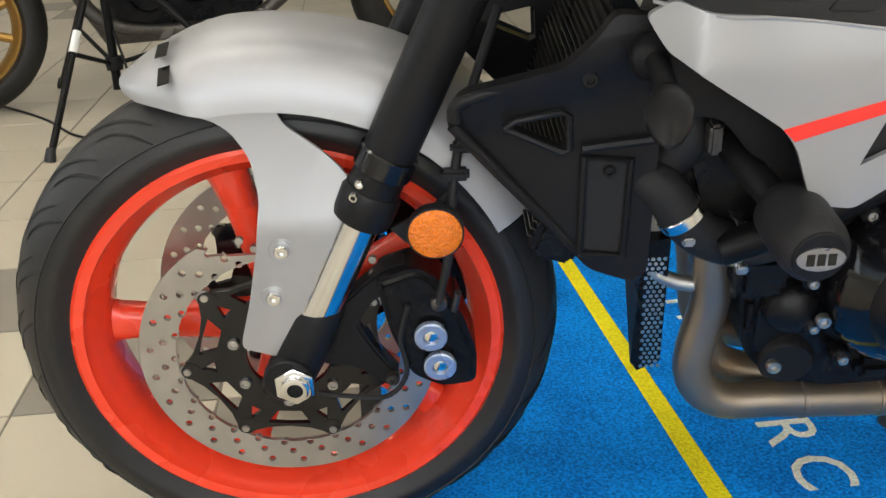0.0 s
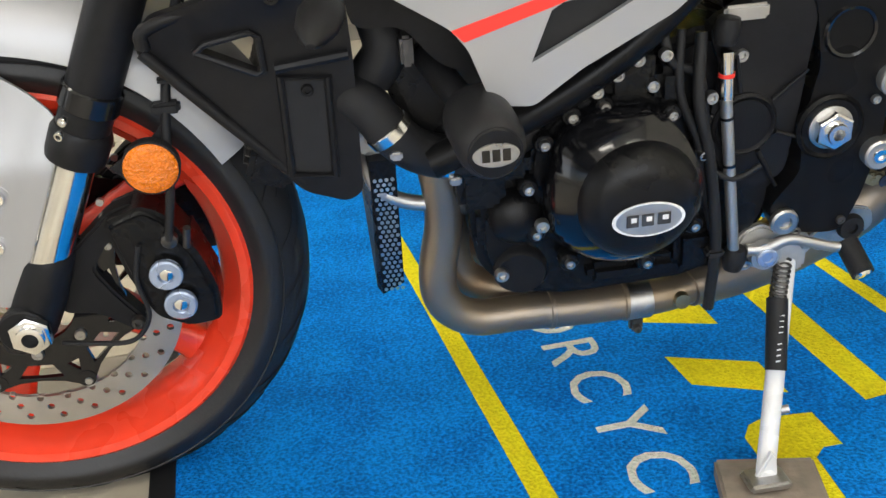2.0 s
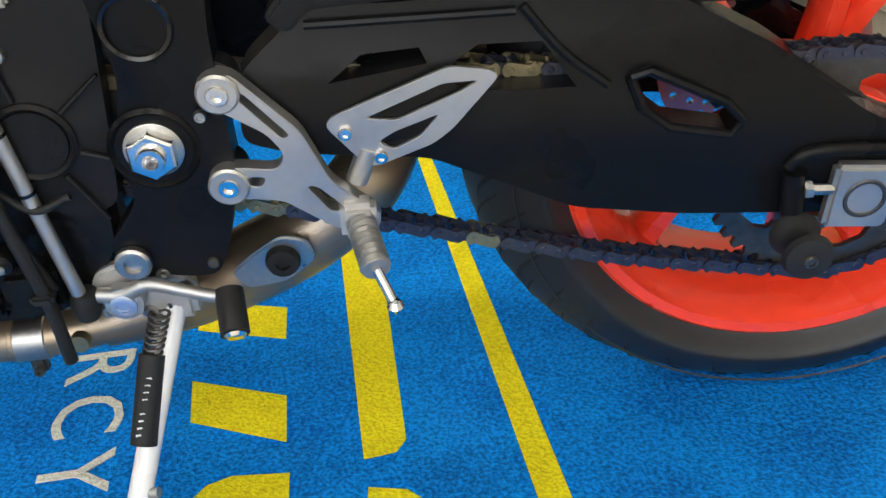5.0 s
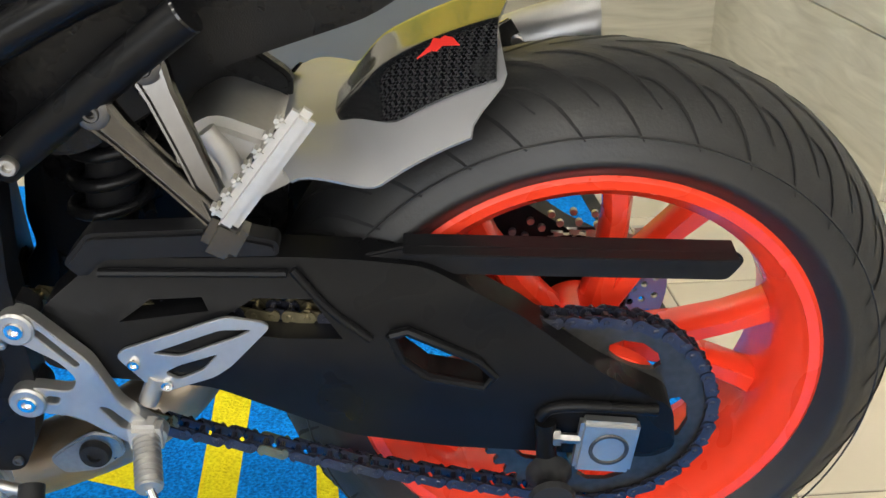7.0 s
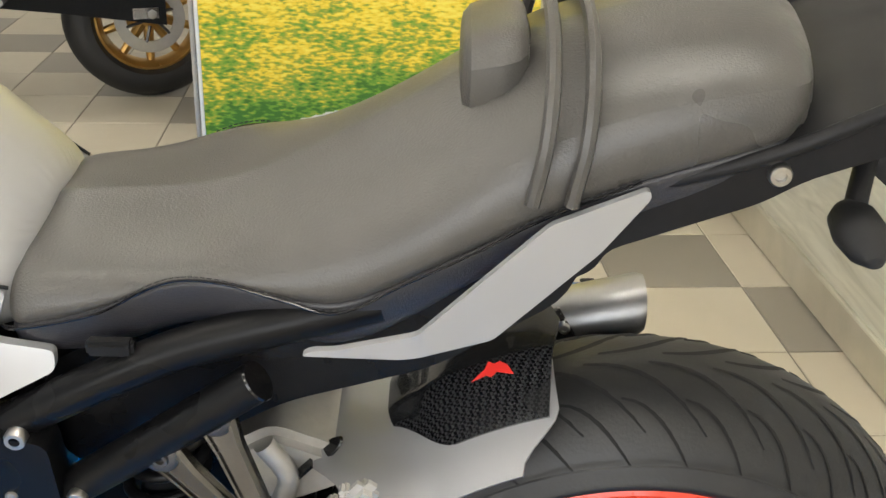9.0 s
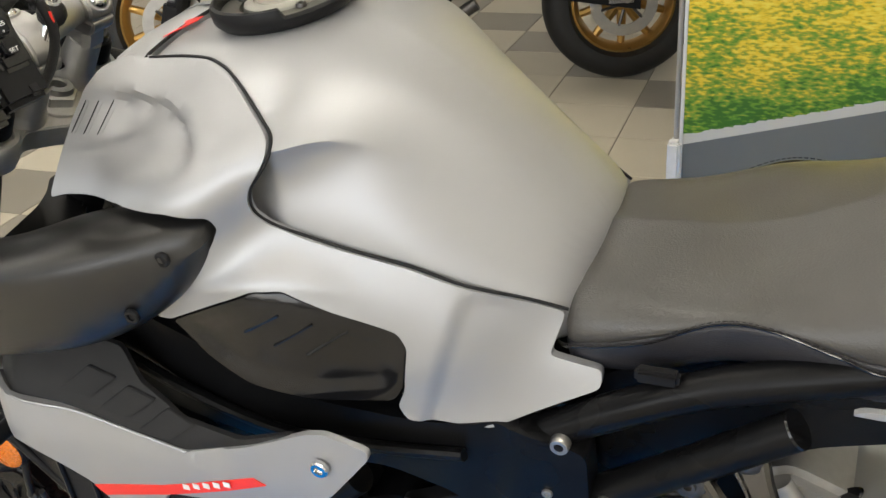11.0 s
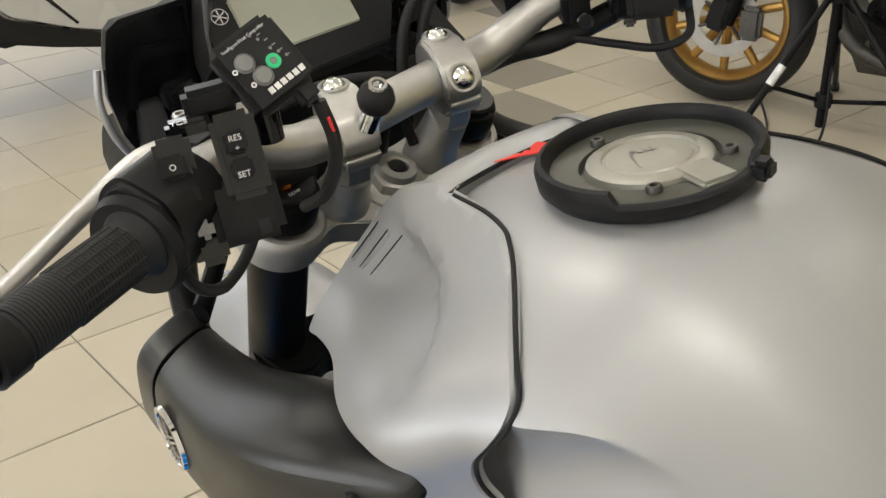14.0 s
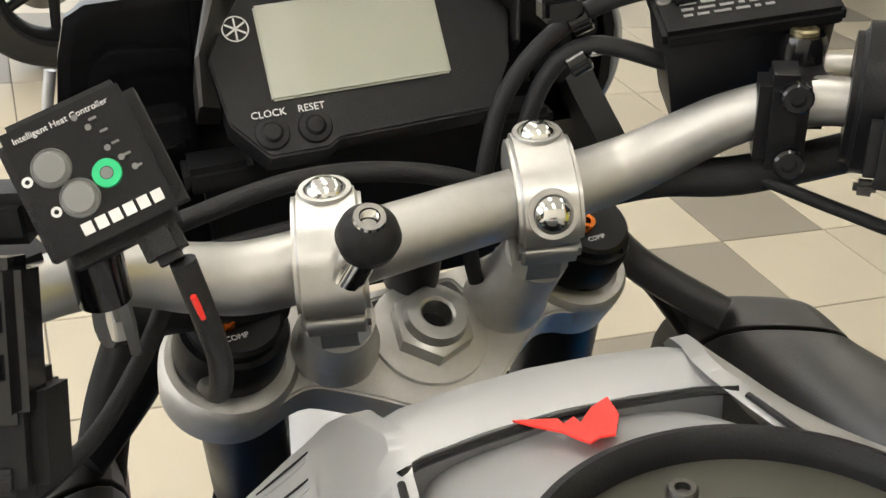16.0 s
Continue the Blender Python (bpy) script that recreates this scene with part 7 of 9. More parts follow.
# fuel cap with a black luggage ring
CAPC, CAPN = Vector((0.598, 0.003, 1.0092)), Vector((-0.115, 0, 1)).normalized()
cap = new("fuel_cap")
cap.parent = bike
tagged(cap, "silver fuel cap inside a black luggage ring")
ring = lathe([(0.0590, -0.002), (0.0590, 0.006), (0.0605, 0.0105), (0.0630, 0.0125), (0.0660, 0.0115), (0.0678, 0.007), (0.0670, -0.002), (0.062, -0.008), (0.0590, -0.008)], CAPC, CAPN, 96, closed=True)
for v in ring.verts:                                  # the ring steps down towards the hinge
    d = v.co - CAPC
    h = d.dot(CAPN)
    a = math.degrees(math.atan2(d.y, d.x))
    if h > 0 and -62 < a < 22:
        v.co -= CAPN * h * 0.62
part("ring", ring, MATTE, cap, "black plastic luggage ring")
part("dish", lathe([(0.0595, 0.0035), (0.056, 0.003), (0.050, 0.0028), (0.042, 0.0026), (0.041, -0.002), (0.0, -0.002)], CAPC, CAPN, 64), LIDPLATE, cap, "dark ring plate")
part("cap_disc", lathe([(0.0, 0.0055), (0.0245, 0.0055), (0.0255, 0.0045), (0.0275, 0.0045), (0.0285, 0.0060), (0.035, 0.0055), (0.0375, 0.0040), (0.039, -0.001)], CAPC, CAPN, 64), LIDCAP, cap, "satin grey-green cap")
flap = plate(rounded([(-0.020, 0.006), (-0.010, 0.014), (0.008, 0.012), (0.008, 0.006), (0.016, 0.004), (0.014, -0.006), (0.004, -0.010), (-0.016, -0.006)], 0.003), -0.0008, 0.0008, bev=0.0004)
flap.transform(Matrix.Translation(CAPC + CAPN * 0.0062) @ Euler((radians(90), 0, radians(140))).to_matrix().to_4x4() @ Matrix.Diagonal((1.15, 1, 1.15, 1)))
part("key_flap", flap, LIDCAP, cap, "key flap")
letters("PULL", 0.007, Matrix.Translation(CAPC + CAPN * 0.0074 + Vector((-0.004, -0.001, 0))) @ pose(0, 0, 0, 0, 0, 70), TITAN, cap, "pull_lettering", 0.0002)
part("hinge", box(CAPC.x + 0.043, CAPC.y + 0.0, CAPC.z + 0.0085, 0.032, 0.024, 0.005, 0.002, Euler((0, radians(-6), radians(-12))).to_matrix().to_4x4()), LIDCAP, cap)
for a in (42, 180, -42):
    c = Vector((0.0450 * math.cos(radians(a)), 0.0450 * math.sin(radians(a)), 0))
    part("ring_bolt", bolt(CAPC + c + Vector((0, 0, 0.115 * c.x + 0.0028)), CAPN, 0.0048, 0.004), DARKSTEEL, cap)
part("ring_tab", box(CAPC.x + 0.0655, CAPC.y + 0.020, CAPC.z + 0.011, 0.012, 0.014, 0.012, 0.003, Euler((0, 0, radians(18))).to_matrix().to_4x4()), MATTE, cap)

# ---- intake scoops ----
SC = ((0.243, 0.738, 0.848, 0.842, 0.255, 0.45, 0.65), (0.300, 0.745, 0.856, 0.848, 0.260, 0.42, 0.55), (0.375, 0.758, 0.864, 0.868, 0.262, 0.30, 0.35), (0.445, 0.772, 0.874, 0.892, 0.258, 0.15, 0.15), (0.500, 0.786, 0.882, 0.903, 0.252, 0.05, 0.05), (0.550, 0.808, 0.890, 0.905, 0.236, 0.0, 0.0), (0.585, 0.838, 0.896, 0.904, 0.218, 0.0, 0.0), (0.611, 0.874, 0.895, 0.899, 0.203, 0.0, 0.0))


def scoop_loop(s, x, zb, zr, zt, yo, sh, sw):
    """One section of a scoop, raked by sh and swept back towards the outside by sw."""
    inn = -0.176 + 0.022 * min(1.0, max(0.0, (x - 0.36) / 0.10))
    pts = [(inn, zb + 0.010), (-yo * 0.86, zb - 0.004), (-yo + 0.012, zb + 0.002), (-yo, zb + 0.022), (-yo, zr - 0.022), (-yo + 0.003, zr - 0.006), (-yo + 0.014, zr + 0.003), (-yo * 0.84, (zr + zt) / 2 + 0.003), (inn, zt - 0.006)]
    return [Vector((x + sh * (z - 0.745) + sw * max(-0.08, -y - 0.18), -s * y, z)) for y, z in pts]


for s in (-1, 1):
    sc = new("intake_scoop")
    sc.parent = bike
    tagged(sc, "matte black intake scoop with a silver round badge")
    part("shell", loft([scoop_loop(s, SC[0][0] + d, *SC[0][1:]) for d in (0.0, 0.001, 0.006)] + [scoop_loop(s, *q) for q in SC[1:]]), SCOOP, sc, "matte black scoop", sub=2)
    x, zb, zr, zt, yo, sh, sw_y = SC[0]
    part("front_cap", loft([scoop_loop(s, x - d, zb + q, zr - q, zt - q, yo - q, sh, sw_y) for d, q in ((0.0400, 0.004), (0.0392, 0.001), (0.0340, 0.0), (0.0090, 0.0), (0.0040, 0.0), (0.0030, 0.0008))]), SCOOP, sc, "black front cap", sub=2)
    for px, pz in ((0.578, 0.876), (0.545, 0.826)):
        part("scoop_bolt", bolt((px, s * (0.2195 if pz > 0.85 else 0.2375), pz), (0, s, 0), 0.007, 0.003), MATTE, sc)
    bc = Vector((0.3705, s * 0.2605, 0.8155))
    nn = Vector((-0.04, s, 0.03))
    bd = part("badge", lathe([(0, 0.0015), (0.021, 0.0015), (0.0215, 0.003), (0.0255, 0.003), (0.0262, 0.0), (0, 0.0)], bc, nn, 44), CHROME, sc, "round silver badge")
    part("badge_field", lathe([(0, 0.0020), (0.0205, 0.0020), (0.0208, 0.0016)], bc, nn, 40), GLOSS, bd)
    for a in (0, 60, 120):
        m = facing(bc + nn.normalized() * 0.0028, nn, (0, 0, 1)) @ pose(0, 0, 0, 0, 0, a + 90)
        for o in (-0.0022, 0.0022):
            part("badge_bar", moved(box(0, o, 0, 0.036, 0.0022, 0.0014, 0.0003), m), CHROME, bd)

# ---- side fairing panels ----
fair_y = lambda x, z: -0.248 - 0.010 * math.exp(-((x - 0.36) / 0.05) ** 2) + 0.006 * max(0, (x - 0.56) / 0.17) + 0.006 * max(0, (z - 0.665) / 0.03) * (1 if x < 0.6 else 0.4) + 0.030 * max(0, (0.365 - x) / 0.05)
PANEL2 = [(0.325, 0.700), (0.340, 0.676), (0.360, 0.664), (0.436, 0.609), (0.450, 0.590), (0.466, 0.545), (0.474, 0.536), (0.505, 0.532), (0.549, 0.562), (0.629, 0.602), (0.704, 0.664), (0.745, 0.714), (0.744, 0.722), (0.706, 0.732), (0.690, 0.729), (0.628, 0.702), (0.560, 0.680), (0.505, 0.688), (0.438, 0.698), (0.375, 0.706), (0.345, 0.716)]
INSET = [(0.504, 0.572), (0.522, 0.616), (0.532, 0.622), (0.598, 0.630), (0.602, 0.622), (0.560, 0.600)]
INSERT = [(0.335, 0.716), (0.350, 0.745), (0.40, 0.758), (0.480, 0.752), (0.505, 0.728), (0.555, 0.708), (0.62, 0.706), (0.675, 0.722), (0.628, 0.700), (0.560, 0.678), (0.505, 0.686), (0.438, 0.696), (0.375, 0.704), (0.345, 0.710)]
for s in (-1, 1):
    fp = new("side_fairing")
    fp.parent = bike
    tagged(fp, "silver side fairing with a red stripe")
    part("panel", skin(PANEL2, fair_y, 0.006, 0.010, 0.006, False, s, 0.0025, [INSET]), SILVER, fp, "silver painted panel")
    part("inset", skin([(0.498, 0.568), (0.518, 0.620), (0.532, 0.628), (0.608, 0.636), (0.612, 0.622), (0.560, 0.596)], lambda x, z: fair_y(x, z) + 0.009, 0.004, 0.02, 0.004, False, s, 0.001), GRAINED, fp, "black inset")
    part("insert", skin(INSERT, lambda x, z: fair_y(x, 0.66) + 0.006 + 0.050 * max(0, (z - 0.690 - max(0, x - 0.54) * 0.2) / 0.075), 0.005, 0.010, 0.006, False, s, 0.002), GRAINED, fp, "black louvred insert")
    for k in range(3):
        x0 = 0.418 + 0.046 * k
        z0 = 0.722 - 0.010 * k
        f_in = lambda x, z: fair_y(x, 0.66) + 0.004 + 0.050 * max(0, (z - 0.690 - max(0, x - 0.54) * 0.2) / 0.075)
        # louvre openings drawn as raised dark plates, the shade inside in their colour
        part("louvre_shade", skin([(x0, z0 - 0.010), (x0 + 0.030, z0 + 0.012), (x0 + 0.062, z0 + 0.006), (x0 + 0.034, z0 - 0.012)], lambda x, z: f_in(x, z) - 0.001, 0.004, 0.012, 0.003, False, s, 0.001), GROOVE_SHADE, fp)
    stripe = [(0.4365, 0.608), (0.447, 0.597), (0.523, 0.6195), (0.600, 0.646), (0.640, 0.662), (0.628, 0.668), (0.590, 0.655), (0.521, 0.6305)]
    part("stripe", skin(stripe, lambda x, z: fair_y(x, z) - 0.0012, 0.0012, 0.010, 0.0, False, s, 0), RED_DECAL, fp, "red stripe")
    for k in range(5):
        part("mark_bar", box(0.552 + 0.012 * k, -s * (fair_y(0.56, 0.64) - 0.0018), 0.6385 + 0.0042 * k, 0.007, 0.0006, 0.006, 0), WHITE_INK, fp)
    part("fairing_bolt", bolt((0.700, s * 0.2435, 0.698), (0, s, 0), 0.0085, 0.004), CHROME, fp)
    part("edge", tube([(x, -s * (fair_y(x, z) + 0.001), z) for x, z in ((0.330, 0.712), (0.375, 0.7055), (0.438, 0.6975), (0.505, 0.6875), (0.560, 0.6795))], 0.0018, 6), SILVER, fp)
part("airbox", plate([(0.36, 0.76), (0.42, 0.86), (0.48, 0.92), (0.60, 0.93), (0.70, 0.90), (0.80, 0.84), (0.85, 0.79), (0.84, 0.72), (0.60, 0.68), (0.45, 0.70)], -0.095, 0.095, bev=0.01), ENGINE, tank)

# ---- cockpit ----
yoke = new("top_yoke")
yoke.parent = bike
tagged(yoke, "cast aluminium top yoke with handlebar clamps")
TURN = radians(11.5)
YM = facing((0.271, -0.006, 0.8835), AX, (-1, 0, 0)) @ Matrix.Rotation(TURN - radians(2), 4, "Z") @ Matrix.Rotation(radians(10.0), 4, "Y")     # local x = across, y = forwards, z = up the fork


YUP = YM.to_3x3() @ Vector((0, 0, 1))


def yk(x, y, z):
    return YM @ Vector((x, y, z))


YB = [(-0.140, 0.010), (-0.132, -0.022), (-0.105, -0.036), (-0.075, -0.026), (-0.045, -0.044), (-0.020, -0.062), (0.020, -0.062), (0.045, -0.044), (0.075, -0.026), (0.105, -0.036), (0.132, -0.022), (0.140, 0.010), (0.128, 0.030), (0.105, 0.036), (0.075, 0.024), (0.04, 0.018), (-0.04, 0.018), (-0.075, 0.024), (-0.105, 0.036), (-0.128, 0.030)]
pl = plate(YB, -0.012, 0.012, ([(-0.034, -0.002), (-0.012, 0.004), (0.012, 0.004), (0.034, -0.002), (0.030, 0.012), (-0.030, 0.012)],), 0.004, 0.010, seg=3)
pl.transform(YM @ Matrix(((1, 0, 0, 0), (0, 0, 1, 0), (0, -1, 0, 0), (0, 0, 0, 1))))
part("plate", pl, CAST, yoke, "cast aluminium plate")
for s in (-1, 1):
    part("collar", lathe([(0.0285, -0.016), (0.034, -0.014), (0.0355, 0.004), (0.0355, 0.012), (0.033, 0.016), (0.0285, 0.016)], yk(s * 0.108, 0, 0), YUP, 40, closed=True), CAST, yoke)
    fc = part("fork_cap", lathe([(0.0285, 0.0), (0.0285, 0.020), (0.027, 0.024), (0.024, 0.025), (0.024, 0.030), (0.022, 0.032), (0, 0.032)], yk(s * 0.108, 0.003, 0.019), YUP, 40), FRAMEB, yoke, "black fork cap")
    for dx, dy in ((-0.006, 0.0), (0.003, 0.012)):
        part("adjuster", lathe([(0.0022, 0.002), (0.0022, 0.005), (0.0048, 0.005), (0.0052, 0.003), (0.0052, 0)], yk(s * 0.108 + dx, dy, 0.051), YUP, 20), ORANGE_ANO, fc, "orange adjuster screw")
    letters("TEN", 0.0045, YM @ pose(s * 0.108 + 0.014, 0.012, 0.0513, 0, 0, 0), WHITE_INK, fc, "ten_lettering", 0.0001)
    letters("COMP", 0.0042, YM @ pose(s * 0.108 - 0.004, -0.010, 0.0513, 0, 0, 0), WHITE_INK, fc, "comp_lettering", 0.0001)
    CM = Matrix.Translation((0.3385, -0.057, 0.9775) if s < 0 else (0.3135, 0.056, 0.9740)) @ Euler((0, radians(14), -TURN)).to_matrix().to_4x4()
    foot_, head_ = yk(s * 0.053, -0.010, 0.011), CM @ Vector((0, 0, -0.043))
    rise = (head_ - foot_).length
    part("riser", lathe([(0, 0), (0.0235, 0), (0.0232, 0.014), (0.0212, 0.018), (0.0205, 0.020), (0.0178, rise), (0, rise)], foot_, head_ - foot_, 36), CAST, yoke, "turned riser")
    cl = new("bar_clamp")
    cl.parent = yoke
    tagged(cl, "satin aluminium bar clamp")
    upper = plate([(-0.0300, -0.005), (-0.0300, 0.011), (-0.0235, 0.0225), (-0.0105, 0.0265), (0.008, 0.0255), (0.0225, 0.0215), (0.0335, 0.009), (0.0345, -0.005)], -0.0160, 0.0160, (), 0.0035, 0.004, seg=3)
    part("clamp_cap", moved(upper, CM), ALU, cl)
    under = plate([(-0.0295, -0.0065), (0.0340, -0.0065), (0.0330, -0.0165), (0.0230, -0.0265), (-0.0190, -0.0265), (-0.0285, -0.0170)], -0.0155, 0.0155, (), 0.0030, 0.004, seg=3)
    part("clamp_base", moved(under, CM), ALU, cl)
    neck = loft([[CM @ Vector((u * a, v * b, w)) for u, v in ((-1, -0.6), (-0.6, -1), (0.6, -1), (1, -0.6), (1, 0.6), (0.6, 1), (-0.6, 1), (-1, 0.6))] for w, a, b in ((-0.0262, 0.0215, 0.0150), (-0.034, 0.0200, 0.0145), (-0.045, 0.0168, 0.0150))])
    part("clamp_neck", neck, ALU, cl, smooth=30)
    for u, w, n_, low_ in ((-0.0185, 0.0245, (-0.22, 0, 1), True), (0.0290, 0.0135, (0.75, 0, 0.65), s > 0)):
        if low_:
            part("clamp_bolt", lathe([(0, 0.0062), (0.0045, 0.0056), (0.0080, 0.0030), (0.0094, 0.0004), (0.0094, -0.003)], CM @ Vector((u, 0, w)), CM.to_3x3() @ Vector(n_), 24), CHROME, cl, "domed chrome bolt")
            part("bolt_seat", lathe([(0.0094, -0.002), (0.0098, 0.0012), (0.0122, 0.0012), (0.0128, -0.002)], CM @ Vector((u, 0, w)), CM.to_3x3() @ Vector(n_), 24, closed=True), ALU, cl)
part("stem_washer", lathe([(0, 0), (0.033, 0), (0.033, 0.003), (0.031, 0.004), (0, 0.004)], yk(0, -0.018, 0.012), YUP, 40), CAST, yoke)
part("stem_nut", hexnut(yk(0, -0.018, 0.016), YUP, 0.0232, 0.011, 0.55), ALU, yoke, "large steering stem nut")
part("stem_ring", lathe([(0.0085, 0.0), (0.0085, 0.0165), (0.0100, 0.018), (0.0165, 0.0168), (0.0180, 0.010)], yk(0, -0.018, 0.016), YUP, 36), ALU, yoke)
part("stem_bore", lathe([(0, 0.004), (0.0086, 0.004)], yk(0, -0.018, 0.016), YUP, 24), GLOSS, yoke)
lower = plate(YB, -0.018, 0.018, (), 0.005, 0.010)
lower.transform(Matrix.Translation(on_leg(0.700, 0)) @ YM.to_3x3().to_4x4() @ Matrix(((1, 0, 0, 0), (0, 0, 1, 0), (0, -1, 0, 0), (0, 0, 0, 1))))
part("lower_yoke", lower, MATTE, yoke, "black lower yoke")

bar = new("handlebar")
bar.parent = bike
tagged(bar, "tapered satin aluminium handlebar with grips and switches")
half = [(0.326, 0.0, 0.9757), (0.3085, 0.083, 0.9735), (0.310, 0.116, 0.981), (0.325, 0.150, 1.002), (0.346, 0.180, 1.016), (0.372, 0.210, 1.019), (0.400, 0.246, 1.019), (0.485, 0.356, 1.018)]
left_half = [(0.326, 0.0, 0.9757), (0.3430, 0.083, 0.978), (0.347, 0.115, 0.985), (0.356, 0.146, 1.001), (0.376, 0.174, 1.013), (0.402, 0.204, 1.018), (0.442, 0.2375, 1.019), (0.506, 0.360, 1.020)]
part("tube", tube([(x, -y, z) for x, y, z in left_half[::-1]] + half[1:], [0.011, 0.011, 0.0115, 0.0125, 0.0140, 0.0158, 0.0168, 0.0168, 0.0168, 0.0158, 0.0140, 0.0125, 0.0115, 0.011, 0.011], 24, 8), ALU, bar, "satin aluminium tube")
for s in (-1, 1):
    a, b = Vector((0.388, s * 0.230, 1.019)), Vector((0.478, s * 0.347, 1.018))
    if s < 0:
        a, b = Vector((0.455, -0.258, 1.019)), Vector((0.500, -0.348, 1.020))
    d = (b - a).normalized()
    L = (b - a).length
    prof = [(0.010, 0), (0.0215, 0), (0.0225, 0.004), (0.0185, 0.010)]
    rows = 34
    for k in range(rows):
        h = 0.012 + (L - 0.016) * k / rows
        prof += [(0.0172, h), (0.0172, h + 0.0021), (0.0160, h + 0.0023), (0.0160, h + 0.0030)]
    grip = part("grip", lathe(prof + [(0.0165, L), (0.010, L)], a, d, 44), GRAINED, bar, "black rubber grip")
    for k in range(18):
        ang = 2 * math.pi * k / 18
        u = d.orthogonal().normalized()
        w = d.cross(u)
        r_ = u * math.cos(ang) + w * math.sin(ang)
        part("grip_rib", tube([a + d * 0.014 + r_ * 0.0172, a + d * (L * 0.62) + r_ * 0.0172], 0.0009, 5, smooth=False), GRAINED, grip)
    part("grip_collar", lathe([(0.010, 0), (0.0185, 0), (0.0185, 0.016), (0.016, 0.018), (0.010, 0.018)], b, d, 36), MATTE, bar)
    part("bar_end", lathe([(0, 0.034), (0.008, 0.033), (0.0145, 0.028), (0.0175, 0.018), (0.0172, 0.006), (0.015, 0)], b + d * 0.017, d, 36), GLOSS, bar, "gloss black bar end")
    # lever with ball end
    dx = 0.030 if s < 0 else 0.0
    base_ = Vector((0.333 + dx, s * 0.185, 1.020))
    part("lever", tube([base_, (0.322 + dx, s * 0.215, 1.018), (0.345 + dx, s * 0.262, 1.012), (0.392 + dx, s * 0.328, 1.008), (0.420 + dx, s * 0.372, 1.006)], [0.009, 0.0085, 0.007, 0.006, 0.0055], 14, flat=0.75), ALU, bar, "polished hand lever")
    part("lever_ball", lathe([(0, -0.010), (0.007, -0.007), (0.0098, 0), (0.007, 0.007), (0, 0.010)], (0.424 + dx, s * 0.379, 1.005), (0.5, s * 0.8, 0), 20), ALU, bar)
    part("lever_perch", box(0.338 + dx, s * 0.185, 1.016, 0.040, 0.030, 0.026, 0.007, Euler((0, 0, radians(-s * 25))).to_matrix().to_4x4()), MATTE, bar)
    # bar-end mirror on a flat black arm
    part("mirror_arm", tube([b + d * 0.012 + Vector((0, 0, 0.012)), (0.455, s * 0.385, 1.036), (0.440, s * 0.402, 1.046), (0.432, s * 0.410, 1.062)], [0.010, 0.008, 0.007, 0.007], 12, flat=0.5), MATTE, bar, "black mirror arm")
    mir = lathe([(0, 0.009), (0.030, 0.007), (0.040, 0.002), (0.042, -0.003), (0.040, -0.005), (0, -0.005)], (0, 0, 0), (0, 0, 1), 40)
    mm = facing((0.432, s * 0.420, 1.092), (-0.80, s * -0.50, -0.25), (0, 0, 1))
    mir.transform(mm @ Matrix.Diagonal((1.25, 0.95, 1, 1)))
    mi = part("mirror", mir, MATTE, bar, "black bar-end mirror with blue glass")
    gl = lathe([(0, -0.0056), (0.038, -0.0056), (0.0385, -0.005)], (0, 0, 0), (0, 0, 1), 40)
    gl.transform(mm @ Matrix.Diagonal((1.25, 0.95, 1, 1)))
    part("mirror_glass", gl, MIRROR_BLUE, mi, "blue tinted mirror glass")
    for k in range(4):
        q = Vector((0.442, s * 0.398, 1.0555)) + Vector((0.006, -s * 0.005, -0.0025)) * k
        part("arm_mark", box(q.x, q.y, q.z, 0.004, 0.004, 0.0006, 0), WHITE_INK, bar)

